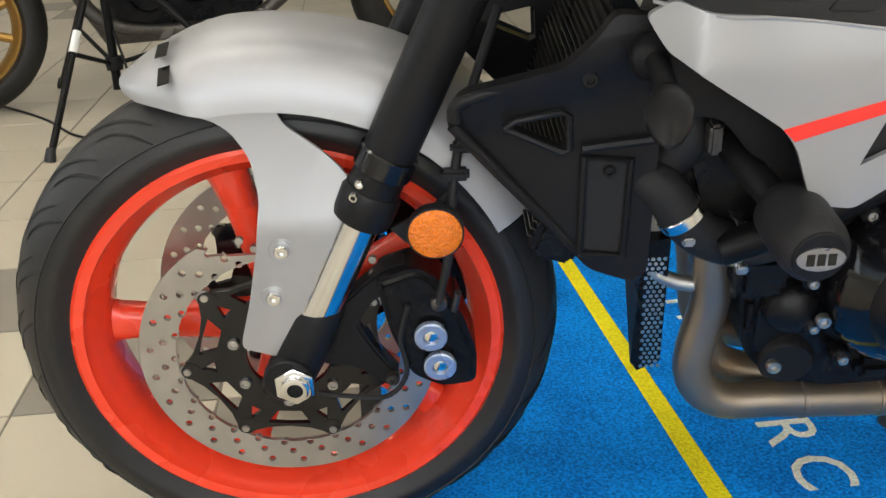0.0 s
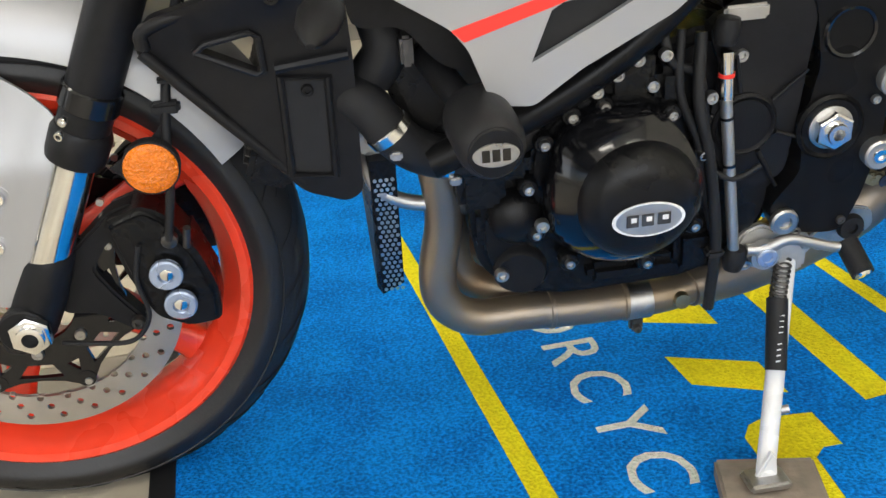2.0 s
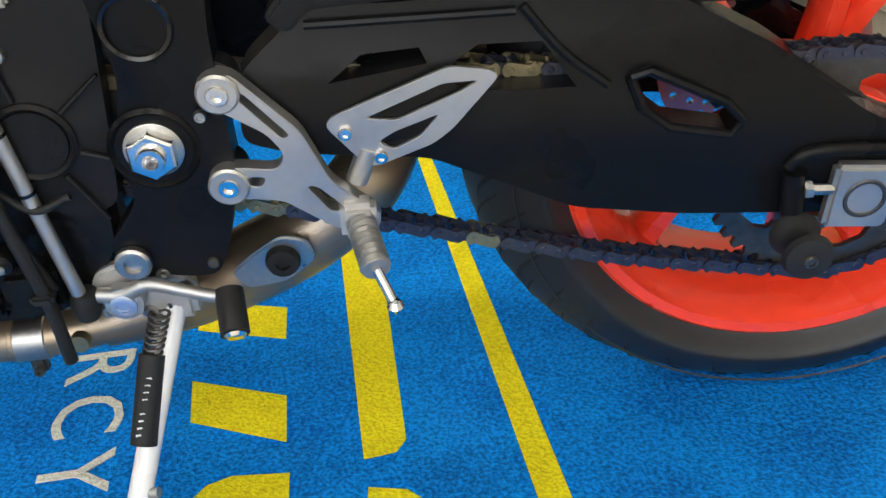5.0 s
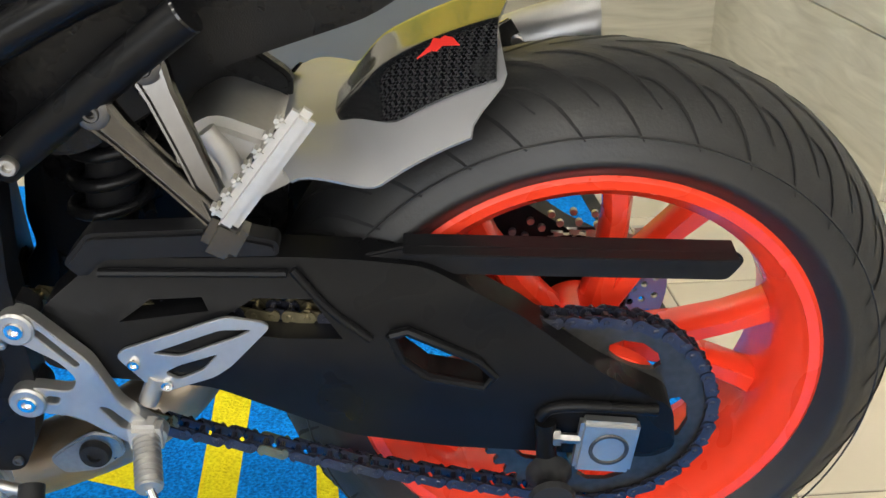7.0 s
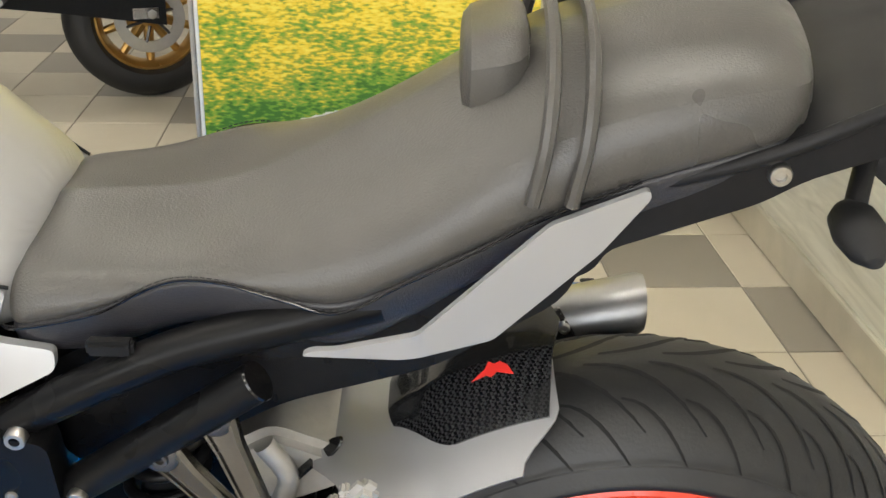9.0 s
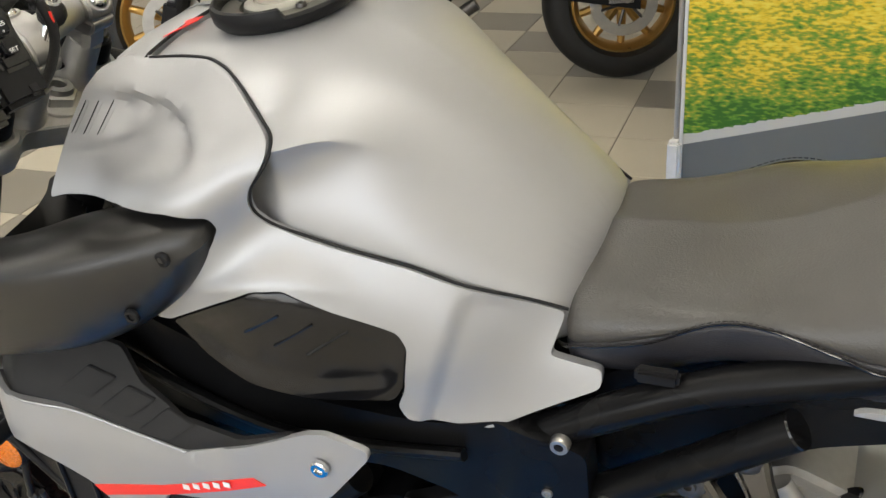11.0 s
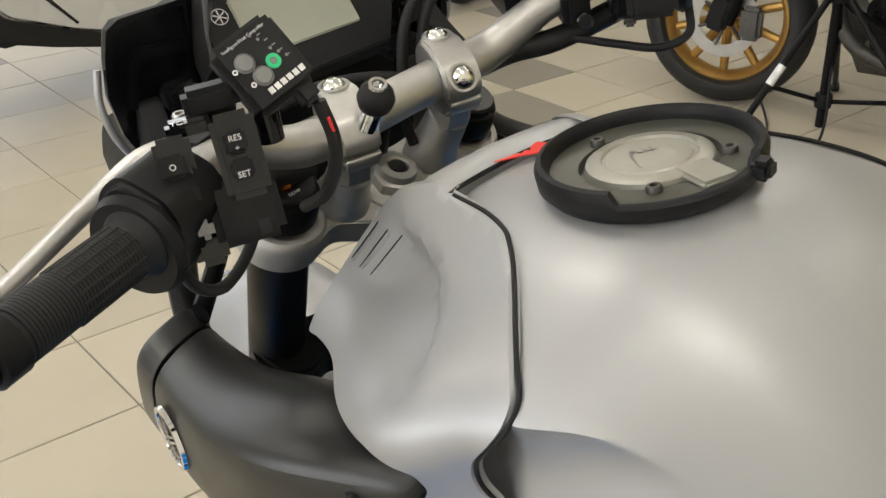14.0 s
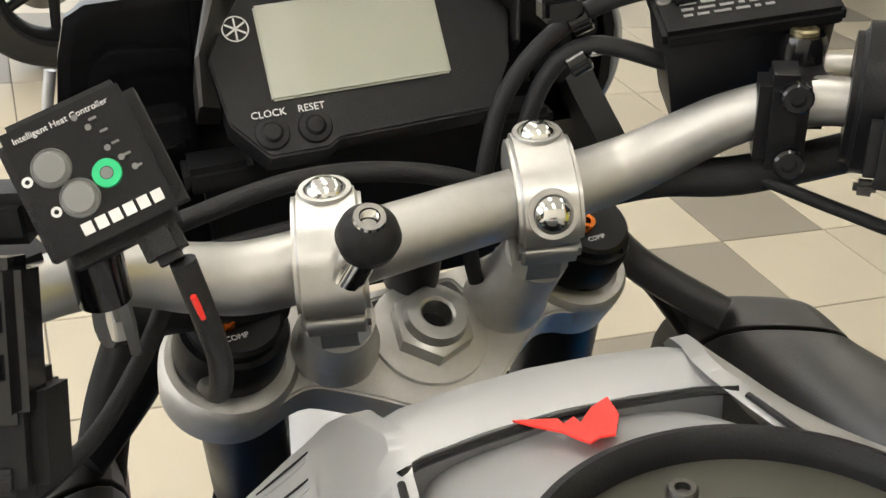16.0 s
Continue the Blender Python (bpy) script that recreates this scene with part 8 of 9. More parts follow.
# switch pods: local x outwards along the bar, y to the rider, z up
for s in (-1, 1):
    ux = Vector((0.60 if s > 0 else 0.46, s * 0.80, 0)).normalized()
    uy = Vector((ux.y * s, -s * ux.x, 0)).normalized()
    SM = Matrix.Translation((0.380, 0.216, 1.019) if s > 0 else (0.438, -0.234, 1.015)) @ Matrix((ux, uy, Vector((0, 0, 1)))).transposed().to_4x4()
    sw_ = new("switch_pod")
    sw_.parent = bar
    tagged(sw_, "black switch pod with lettered buttons" if s < 0 else "black switch pod with a red stop switch")

    def sb(name, x, y, z, sx, sy, sz, mt, bev=0.003, rx=0, label=""):
        b_ = box(0, 0, 0, sx, sy, sz, bev)
        b_.transform(SM @ pose(x, y, z, rx, 0, 0))
        return part(name, b_, mt, sw_, label)

    body = plate(rounded([(-0.030, -0.034), (0.012, -0.036), (0.024, -0.020), (0.024, 0.020), (0.010, 0.034), (-0.022, 0.036), (-0.034, 0.018), (-0.036, -0.018)], 0.008), -0.030, 0.026, bev=0.005, seg=3)
    body.transform(SM @ Matrix(((0, 1, 0, 0), (0.92, 0, 0.38, 0), (-0.38, 0, 0.92, 0), (0, 0, 0, 1))))
    part("housing", body, MATTE, sw_, "black plastic housing")
    part("housing_flange", lathe([(0.014, 0), (0.030, 0), (0.033, 0.006), (0.030, 0.012), (0.014, 0.012)], SM @ Vector((0.022, 0, 0)), ux, 36), MATTE, sw_)
    if s < 0:
        ux, uy = Vector((-0.30, -0.95, 0)).normalized(), Vector((0.95, -0.30, 0)).normalized()
        SM = Matrix.Translation((0.414, -0.202, 1.017)) @ Matrix((ux, uy, Vector((0, 0, 1)))).transposed().to_4x4()
        sb("button_block", 0.010, 0.028, 0.022, 0.022, 0.022, 0.044, GLOSS, 0.003, 32)
        sb("button", 0.012, 0.042, 0.034, 0.016, 0.006, 0.014, MATTE, 0.002, 32)
        sb("button", 0.010, 0.046, 0.016, 0.018, 0.008, 0.012, MATTE, 0.002, 32)
        sb("cruise_block", -0.027, 0.027, 0.024, 0.027, 0.022, 0.052, GLOSS, 0.004, 28)
        sb("rocker", -0.026, 0.0385, 0.0385, 0.013, 0.006, 0.0135, MATTE, 0.002, 28)
        sb("rocker", -0.026, 0.0455, 0.0245, 0.013, 0.006, 0.0120, MATTE, 0.002, 28)
        sb("select_switch", -0.020, -0.012, 0.048, 0.034, 0.022, 0.018, MATTE, 0.004, 8)
        sb("top_button", -0.004, 0.002, 0.040, 0.030, 0.016, 0.010, GLOSS, 0.003, 10)
        sb("lower_body", -0.022, 0.034, -0.008, 0.042, 0.030, 0.040, MATTE, 0.005, 28)
        sb("indicator_switch", 0.004, 0.050, -0.006, 0.010, 0.014, 0.012, GREY_RUBBER, 0.003, 30)
        sb("horn_button", 0.004, 0.042, -0.026, 0.020, 0.014, 0.016, GLOSS, 0.004, 30)
        sb("round_button", -0.030, 0.051, -0.012, 0.012, 0.006, 0.012, GRAINED, 0.0035, 30)
        for txt, x, y, z, sz in (("RES", -0.026, 0.0412, 0.0420, 0.0050), ("+", -0.026, 0.0435, 0.0365, 0.0050), ("SET", -0.026, 0.0498, 0.0225, 0.0050), ("PASS", 0.010, 0.0512, 0.0125, 0.0048), ("TCS", 0.002, 0.0085, 0.0458, 0.0060)):
            top_ = txt == "TCS"
            nrm = SM.to_3x3() @ (Vector((0, 0.15, 1)) if top_ else Vector((0, 0.86, 0.50)))
            letters(txt, sz, facing(SM @ Vector((x, y + 0.0004, z)), nrm, (SM.to_3x3() @ Vector((0, -0.5, 0.86)))), WHITE_INK, sw_, "button_lettering", 0.0002)
        for z, y in ((0.0355, 0.0452), (0.0175, 0.0502)):
            part("beam_symbol", lathe([(0.0013, 0.0003), (0.0019, 0.0003)], SM @ Vector((0.012, y, z)), SM.to_3x3() @ Vector((0, 0.86, 0.5)), 16), WHITE_INK, sw_)
        part("pod_screw", bolt(SM @ Vector((0.0, -0.022, 0.036)), (0, 0, 1), 0.005, 0.004), STEEL, sw_)
        part("clutch_pivot", lathe([(0, 0.034), (0.008, 0.034), (0.0095, 0.030), (0.0095, 0), (0, 0)], SM @ Vector((-0.050, -0.012, 0.012)), (0, 0, 1), 22), GLOSS, sw_)
        part("pivot_bolt", bolt(SM @ Vector((-0.050, -0.012, 0.046)), (0, 0, 1), 0.0055, 0.003), STEEL, sw_)
        part("loom", tube([(0.432, -0.236, 0.988), (0.430, -0.228, 0.960), (0.412, -0.204, 0.940), (0.386, -0.172, 0.943), (0.362, -0.146, 0.962), (0.340, -0.130, 0.978)], 0.0042, 10), GRAINED, sw_)
    else:
        sb("stop_switch", 0.010, 0.024, 0.034, 0.026, 0.010, 0.034, RED_DECAL, 0.003, 38, "red stop and start switch")
        sb("run_rocker", 0.010, 0.0300, 0.0345, 0.019, 0.006, 0.0065, WHITE_PLASTIC, 0.0025, 38)
        sb("start_rocker", 0.011, 0.0365, 0.0260, 0.019, 0.006, 0.0065, WHITE_PLASTIC, 0.0025, 38)
        for txt, x, y, z, sz, mt in (("STOP", 0.014, 0.0215, 0.0452, 0.0038, WHITE_INK), ("RUN", 0.011, 0.0335, 0.0352, 0.0030, RED_DECAL), ("START", 0.012, 0.0400, 0.0268, 0.0030, RED_DECAL), ("MODE", 0.010, 0.0465, 0.000, 0.0042, WHITE_INK)):
            nrm = SM.to_3x3() @ Vector((0, 0.80, 0.62))
            letters(txt, sz, facing(SM @ Vector((x, y + 0.0006, z)), nrm, SM.to_3x3() @ Vector((0, -0.62, 0.80))), mt, sw_, "switch_lettering", 0.0002)
        sb("mode_block", 0.0, 0.036, -0.004, 0.040, 0.018, 0.036, MATTE, 0.005, 20)
        sb("hazard_button", -0.018, 0.036, -0.024, 0.010, 0.008, 0.007, DARKSTEEL, 0.002, 10)
        part("brake_clamp", box(0.345, 0.168, 1.010, 0.030, 0.024, 0.050, 0.006, Euler((0, 0, radians(-28))).to_matrix().to_4x4()), MATTE, sw_)
        for dz in (-0.016, 0.018):
            part("clamp_bolt", bolt((0.363, 0.163, 1.010 + dz), (0.9, -0.4, 0.1), 0.0075, 0.004), GLOSS, sw_)
        part("loom", tube([(0.408, 0.236, 0.995), (0.412, 0.232, 0.972), (0.398, 0.214, 0.962), (0.372, 0.192, 0.966), (0.340, 0.165, 0.974)], 0.0036, 12), GRAINED, sw_)
        part("clutch_pivot", lathe([(0, 0.030), (0.010, 0.030), (0.0115, 0.026), (0.0115, 0), (0, 0)], (0.325, 0.190, 1.012), (0, 0, 1), 22), GLOSS, sw_)
        part("pivot_bolt", bolt((0.325, 0.190, 1.042), (0, 0, 1), 0.007, 0.003), BRASS_CHAIN, sw_)

# brake fluid reservoir
rv = new("brake_reservoir")
rv.parent = bike
tagged(rv, "black brake fluid reservoir with a worn printed lid")
RM = Matrix.Translation((0.288, 0.176, 1.034)) @ Euler((radians(6), radians(14), radians(-14))).to_matrix().to_4x4()
part("tank", loft([[RM @ Vector((x * k, y * k2, z)) for x, y in ((-0.022, -0.046), (0.022, -0.046), (0.026, -0.040), (0.026, 0.040), (0.022, 0.046), (-0.022, 0.046), (-0.026, 0.040), (-0.026, -0.040))] for z, k, k2 in ((-0.052, 0.6, 0.66), (-0.044, 0.8, 0.80), (-0.010, 0.92, 0.88), (0.014, 0.96, 0.92))]), MATTE, rv, "black reservoir body")
part("lid", moved(box(0, 0, 0.018, 0.056, 0.090, 0.010, 0.0025), RM), FRAMEB, rv, "dark metal lid")
for k in range(7):
    y = -0.033
    for j in range(6):
        w = (0.0075, 0.0045, 0.0100, 0.0060, 0.0085)[(3 * k + 2 * j) % 5]
        if y + w < 0.033:
            part("lid_print", moved(box(-0.015 + 0.0050 * k, y + w / 2, 0.0233, 0.0020, w - 0.0016, 0.0004, 0), RM), GREY_RUBBER, rv)
        y += w + 0.0008
for s in (-1, 1):
    part("lid_screw", bolt(RM @ Vector((0.0, s * 0.039, 0.0225)), RM.to_3x3() @ Vector((0, 0, 1)), 0.0042, 0.002), DARKSTEEL, rv)

# display
ds = new("instrument_display")
ds.parent = bike
tagged(ds, "black instrument display with a blank lcd screen")
DN = Vector((0.766, 0, 0.643))
DM = facing((0.184, 0.003, 1.016), DN, (-0.643, 0, 0.766))   # local x to the bike's right, y up the dial
FLAT = DM @ Matrix(((1, 0, 0, 0), (0, 0, 1, 0), (0, -1, 0, 0), (0, 0, 0, 1)))
face = plate(rounded([(-0.091, 0.010), (-0.061, 0.045), (-0.049, 0.047), (-0.043, 0.0415), (0.033, 0.0415), (0.039, 0.050), (0.054, 0.049), (0.087, 0.008), (0.080, -0.022), (0.062, -0.050), (-0.028, -0.052), (-0.034, -0.056), (-0.068, -0.056), (-0.086, -0.034)], 0.0025), 0.0, 0.030, bev=0.0015)
part("case", moved(face, FLAT), MATTE, ds, "satin black case")
part("screen_strip", moved(box(-0.005, 0.0442, -0.001, 0.072, 0.0036, 0.003, 0.0008), DM), LCD, ds, "narrow strip of grey-green lcd")
part("red_zone", moved(box(0.0345, 0.0255, 0.0029, 0.011, 0.0008, 0.0002, 0), DM), RED_DECAL, ds)
hood = []
for (ox, oy), (ix, iy), w, h in (((-0.100, -0.022), (-0.088, -0.024), 0.002, 0.004), ((-0.098, 0.000), (-0.090, 0.004), 0.003, 0.020), ((-0.081, 0.047), (-0.063, 0.046), 0.007, 0.026), ((-0.074, 0.053), (-0.056, 0.0485), 0.011, 0.026), ((-0.017, 0.054), (-0.017, 0.0485), 0.012, 0.027), ((0.048, 0.054), (0.046, 0.0515), 0.012, 0.026), ((0.066, 0.048), (0.058, 0.048), 0.008, 0.025), ((0.090, 0.010), (0.088, 0.008), 0.003, 0.018), ((0.088, -0.014), (0.084, -0.012), 0.002, 0.004)):
    t = Vector((ix - ox * 1.001, iy - oy * 1.001, 0)).normalized()
    if abs(ox) < 0.05:
        t = Vector((0, -1, 0))
    o = Vector((ox, oy, 0))
    hood.append([DM @ p for p in (o - t * 0.002 + Vector((0, 0, -0.030)), o + Vector((0, 0, h - 0.0015)), o + t * 0.0015 + Vector((0, 0, h)), o + t * w + Vector((0, 0, h + 0.0015)), o + t * (w + 0.001) + Vector((0, 0, h)), Vector((ix, iy, 0)) - t * 0.0005 + Vector((0, 0, 0.0008)), Vector((ix, iy, -0.030)))])
part("hood", loft(hood), SCOOP, ds, "angular black hood", smooth=22)
part("screen", moved(box(-0.0085, 0.003, 0.0012, 0.104, 0.056, 0.003, 0.0012), DM), LCD, ds, "blank grey-green lcd")
letters("CLOCK", 0.0058, DM @ pose(-0.0640, -0.0315, 0.0012), WHITE_INK, ds, "clock_lettering", 0.0002)
letters("RESET", 0.0058, DM @ pose(-0.0400, -0.0315, 0.0012), WHITE_INK, ds, "reset_lettering", 0.0002)
for x in (-0.064, -0.040):
    part("knob", lathe([(0, 0.006), (0.0045, 0.0055), (0.006, 0.003), (0.009, 0.0025), (0.0098, 0)], DM @ Vector((x, -0.0425, 0)), DN, 26), GRAINED, ds)
lg = DM @ Vector((-0.072, 0.0195, 0.0006))
mk = part("maker_mark", lathe([(0.0068, 0.0006), (0.0076, 0.0006)], lg, DN, 30), WHITE_INK, ds)
for a in (0, 60, 120):
    part("mark_bar", moved(box(0, 0, 0.0004, 0.0128, 0.0010, 0.0004, 0), Matrix.Translation(lg) @ DM.to_3x3().to_4x4() @ pose(0, 0, 0, 0, 0, a + 90)), WHITE_INK, mk)
for k in range(6):
    part("warning_lamp", lathe([(0, 0.0004), (0.0042, 0.0004)], DM @ Vector((-0.082 + 0.013 * (k % 2), -0.006 - 0.012 * (k // 2), 0.0)), DN, 16), MATTE, ds)
for s in (-1, 1):
    SIDE = Matrix(((0, 1, 0, 0), (s, 0, 0, 0), (0, 0, 1, 0), (0, 0, 0, 1)))
    O_ = [(0.086, 1.050), (0.146, 1.050), (0.158, 1.044), (0.166, 1.022), (0.173, 0.990), (0.170, 0.955), (0.160, 0.930), (0.100, 0.930)]
    I_ = [(0.090, 1.044), (0.144, 1.044), (0.153, 1.038), (0.160, 1.018), (0.166, 0.988), (0.163, 0.957), (0.155, 0.936), (0.100, 0.936)]
    part("side_pod", moved(plate(O_, 0.145, 0.152, (I_,), 0.0015, 0), SIDE), PODBLACK, ds, "gloss black pod beside the display")
    part("pod_panel", moved(plate([(0.066, 1.046), (0.148, 1.047), (0.157, 1.040), (0.164, 1.018), (0.170, 0.988), (0.166, 0.957), (0.157, 0.934), (0.066, 0.934)], 0.134, 0.146, (), 0), SIDE), PODBLACK, ds)
    part("pod_ledge", moved(plate(rounded([(0.094, 1.018), (0.138, 1.024), (0.150, 1.014), (0.160, 0.975), (0.152, 0.972), (0.143, 1.003), (0.135, 1.011), (0.094, 1.006)], 0.003), 0.144, 0.156, (), 0.002), SIDE), PODBLACK, ds)
    part("silver_edge", tube([(0.140, s * 0.172, 1.012), (0.143, s * 0.179, 0.985), (0.143, s * 0.176, 0.955), (0.138, s * 0.166, 0.930)], 0.0034, 10), SILVER, ds)
    part("pod_boss", box(0.166, s * 0.118, 0.978, 0.022, 0.030, 0.022, 0.004), GLOSS, ds)
    part("bracket", box(0.185, s * 0.092, 0.955, 0.03, 0.04, 0.016, 0.004), MATTE, ds)
    # headlight side shell, seen past the grips
    part("headlight_shell", skin([(0.10, 0.80), (0.05, 0.86), (0.06, 0.94), (0.15, 0.98), (0.20, 0.93), (0.17, 0.84)], lambda x, z: -0.150 - 0.02 * math.exp(-((z - 0.9) / 0.05) ** 2), 0.02, 0.02, 0.015, False, s, 0.005), GRAINED, ds, "black headlight shell")
    part("scoop_stay", tube([(0.232, s * 0.128, 0.895), (0.250, s * 0.152, 0.868), (0.285, s * 0.190, 0.846)], 0.016, 12, flat=0.4), MATTE, ds)
    part("shell_stay", tube([(0.17, s * 0.155, 0.86), (0.22, s * 0.18, 0.83), (0.27, s * 0.195, 0.80)], 0.016, 12, flat=0.6), MATTE, ds)
part("headlight_core", box(0.09, 0, 0.89, 0.12, 0.26, 0.16, 0.03), MATTE, ds)

# heated grip controller
hc = new("heat_controller")
hc.parent = bike
tagged(hc, "black heated grip controller box with two buttons")
HN = Vector((0.80, -0.12, 0.58)).normalized()
HM = facing((0.424, -0.1455, 1.081), HN, (-0.55, -0.26, 0.80))
cs = box(0, 0, -0.009, 0.048, 0.052, 0.018, 0.0055, seg=4)
cs.transform(HM)
part("case", cs, GRAINED, hc, "black plastic case")
part("face", moved(box(0, 0, 0.0003, 0.041, 0.045, 0.0008, 0.0003), HM), MATTE, hc)
for x, y in ((-0.010, 0.006), (-0.006, -0.0065)):
    part("button", lathe([(0, 0.0022), (0.0048, 0.0018), (0.0054, 0.0008), (0.0058, 0.0004), (0.0062, 0.0009), (0.0066, 0)], HM @ Vector((x, y, 0.0006)), HN, 26), GREY_RUBBER, hc, "grey rubber button")
    part("button_sign", lathe([(0.0008, 0.0003), (0.0018, 0.0003)], HM @ Vector((x - 0.0085, y - 0.001, 0.0008)), HN, 16), WHITE_INK, hc)
part("power_button", lathe([(0.0022, 0.001), (0.0046, 0.001), (0.0049, 0)], HM @ Vector((0.0050, -0.003, 0.0006)), HN, 26), GREEN_INK, hc, "green power mark")
part("power_dot", lathe([(0, 0.0012), (0.0020, 0.0010)], HM @ Vector((0.0050, -0.003, 0.0006)), HN, 16), GREY_RUBBER, hc)
letters("Intelligent Heat Controller", 0.0030, HM @ pose(-0.001, 0.0185, 0.001), WHITE_INK, hc, "title_lettering", 0.0001)
for k in range(6):
    part("maker_bar", moved(box(-0.008 + 0.0048 * k, -0.0165, 0.001, 0.0036, 0.0040, 0.0004, 0), HM), WHITE_INK, hc)
for k in range(5):
    part("level_lamp", lathe([(0, 0.0004), (0.0011, 0.0004)], HM @ Vector((0.0035 + 0.0026 * k, 0.0135 - 0.0046 * k + 0.004 * (k < 2), 0.0008)), HN, 10), GREY_RUBBER, hc)
    part("level_mark", moved(box(0.0085 + 0.0016 * k, 0.0150 - 0.0050 * k, 0.001, 0.0026, 0.0008, 0.0003, 0), HM), GREY_RUBBER, hc)
part("plug", moved(box(0.010, -0.030, -0.008, 0.014, 0.014, 0.012, 0.003), HM), GRAINED, hc)
wp = HM @ Vector((0.013, -0.038, -0.008))
part("wire", tube([wp, wp + Vector((0.002, 0.004, -0.025)), wp + Vector((-0.008, 0.006, -0.050)), wp + Vector((-0.028, 0.004, -0.078)), wp + Vector((-0.058, 0.000, -0.098))], 0.0046, 12), GRAINED, hc, "black cable")
part("red_wire", tube([wp + Vector((0.007, 0.001, -0.010)), wp + Vector((0.006, 0.003, -0.020))], 0.0012, 8, smooth=False), RED_DECAL, hc)
part("stay", plate([(0.352, 0.972), (0.372, 0.968), (0.398, 1.040), (0.408, 1.064), (0.388, 1.066), (0.366, 1.030)], -0.150, -0.146, bev=0.0008, round_r=0.004), ALU, hc, "bent metal stay")
part("stay_bolt", hexnut((0.362, -0.150, 0.982), (0.2, -1, 0.1), 0.0095, 0.006, 0), ALU, hc)
# ball mount on the clamp
bmnt = new("ball_mount")
bmnt.parent = bike
tagged(bmnt, "black rubber mounting ball on a bolt")
part("ball", lathe([(0.004, 0.0135), (0.0065, 0.0130), (0.0125, 0.006), (0.0142, 0), (0.0125, -0.007), (0.008, -0.012), (0.0, -0.013)], (0.373, -0.046, 1.006), (0.45, 0, 0.9), 32), GRAINED, bmnt, "black rubber ball")
part("socket", lathe([(0, 0.010), (0.0042, 0.010), (0.0045, 0.0142), (0.0068, 0.0142), (0.0072, 0.0125)], (0.373, -0.046, 1.006), (0.45, 0, 0.9), 20), CHROME, bmnt)
part("post", tube([(0.366, -0.055, 0.983), (0.371, -0.049, 0.997)], 0.0082, 18, smooth=False), CHROME, bmnt)

# cables in front of the bars
cb = new("cable_loom")
cb.parent = bike
tagged(cb, "black cables and hoses behind the handlebar")
for pts, r in (([(0.29, -0.20, 0.965), (0.278, -0.13, 0.974), (0.272, -0.06, 0.984), (0.274, 0.0, 0.978), (0.28, 0.045, 0.958), (0.29, 0.055, 0.92)], 0.0055),
               ([(0.29, -0.17, 0.955), (0.284, -0.10, 0.962), (0.280, -0.03, 0.962), (0.28, 0.02, 0.950), (0.285, 0.03, 0.91)], 0.0045),
               ([(0.30, 0.235, 1.06), (0.275, 0.16, 1.058), (0.262, 0.10, 1.045), (0.255, 0.06, 1.005), (0.26, 0.04, 0.94)], 0.0050),
               ([(0.285, 0.14, 1.020), (0.27, 0.10, 1.030), (0.262, 0.075, 1.005), (0.262, 0.055, 0.93)], 0.0050),
               ([(0.36, 0.215, 0.992), (0.33, 0.16, 0.972), (0.31, 0.12, 0.968), (0.29, 0.07, 0.955)], 0.0105),
               ([(0.34, 0.19, 0.985), (0.31, 0.13, 0.965), (0.28, 0.06, 0.96)], 0.0045),
               ([(0.335, -0.16, 0.965), (0.32, -0.13, 0.955), (0.30, -0.08, 0.935)], 0.012)):
    part("cable", tube(pts, r, 12), GRAINED, cb)
for c, d in (((0.262, 0.098, 1.042), (0.3, 0.8, 0.4)), ((0.268, 0.095, 1.022), (0.2, 0.8, 0.5)), ((0.283, 0.145, 1.055), (0.2, 1, 0.1))):
    part("cable_tie", lathe([(0.0055, -0.006), (0.0078, -0.005), (0.0078, 0.005), (0.0055, 0.006)], c, d, 16, closed=True), GLOSS, cb)
part("tie_flag", box(0.270, 0.104, 1.028, 0.010, 0.012, 0.006, 0.002), WHITE_PLASTIC, cb)
part("clip", box(0.266, 0.085, 1.052, 0.014, 0.022, 0.014, 0.003), GLOSS, cb)
part("ignition", lathe([(0, 0.02), (0.014, 0.02), (0.016, 0.014), (0.016, -0.03), (0, -0.03)], (0.27, 0.0, 0.93), AX, 24), MATTE, cb)

# ---- things further back in the showroom ----
BLUE_RIM = mat("blue_rim", (0.02, 0.06, 0.42), 0.35, 0.3, 0.08, 60)
WHITE_PAINT = mat("white_gloss_paint", (0.64, 0.64, 0.63), 0.25, 0, 0.02, 20, coat=0.4)


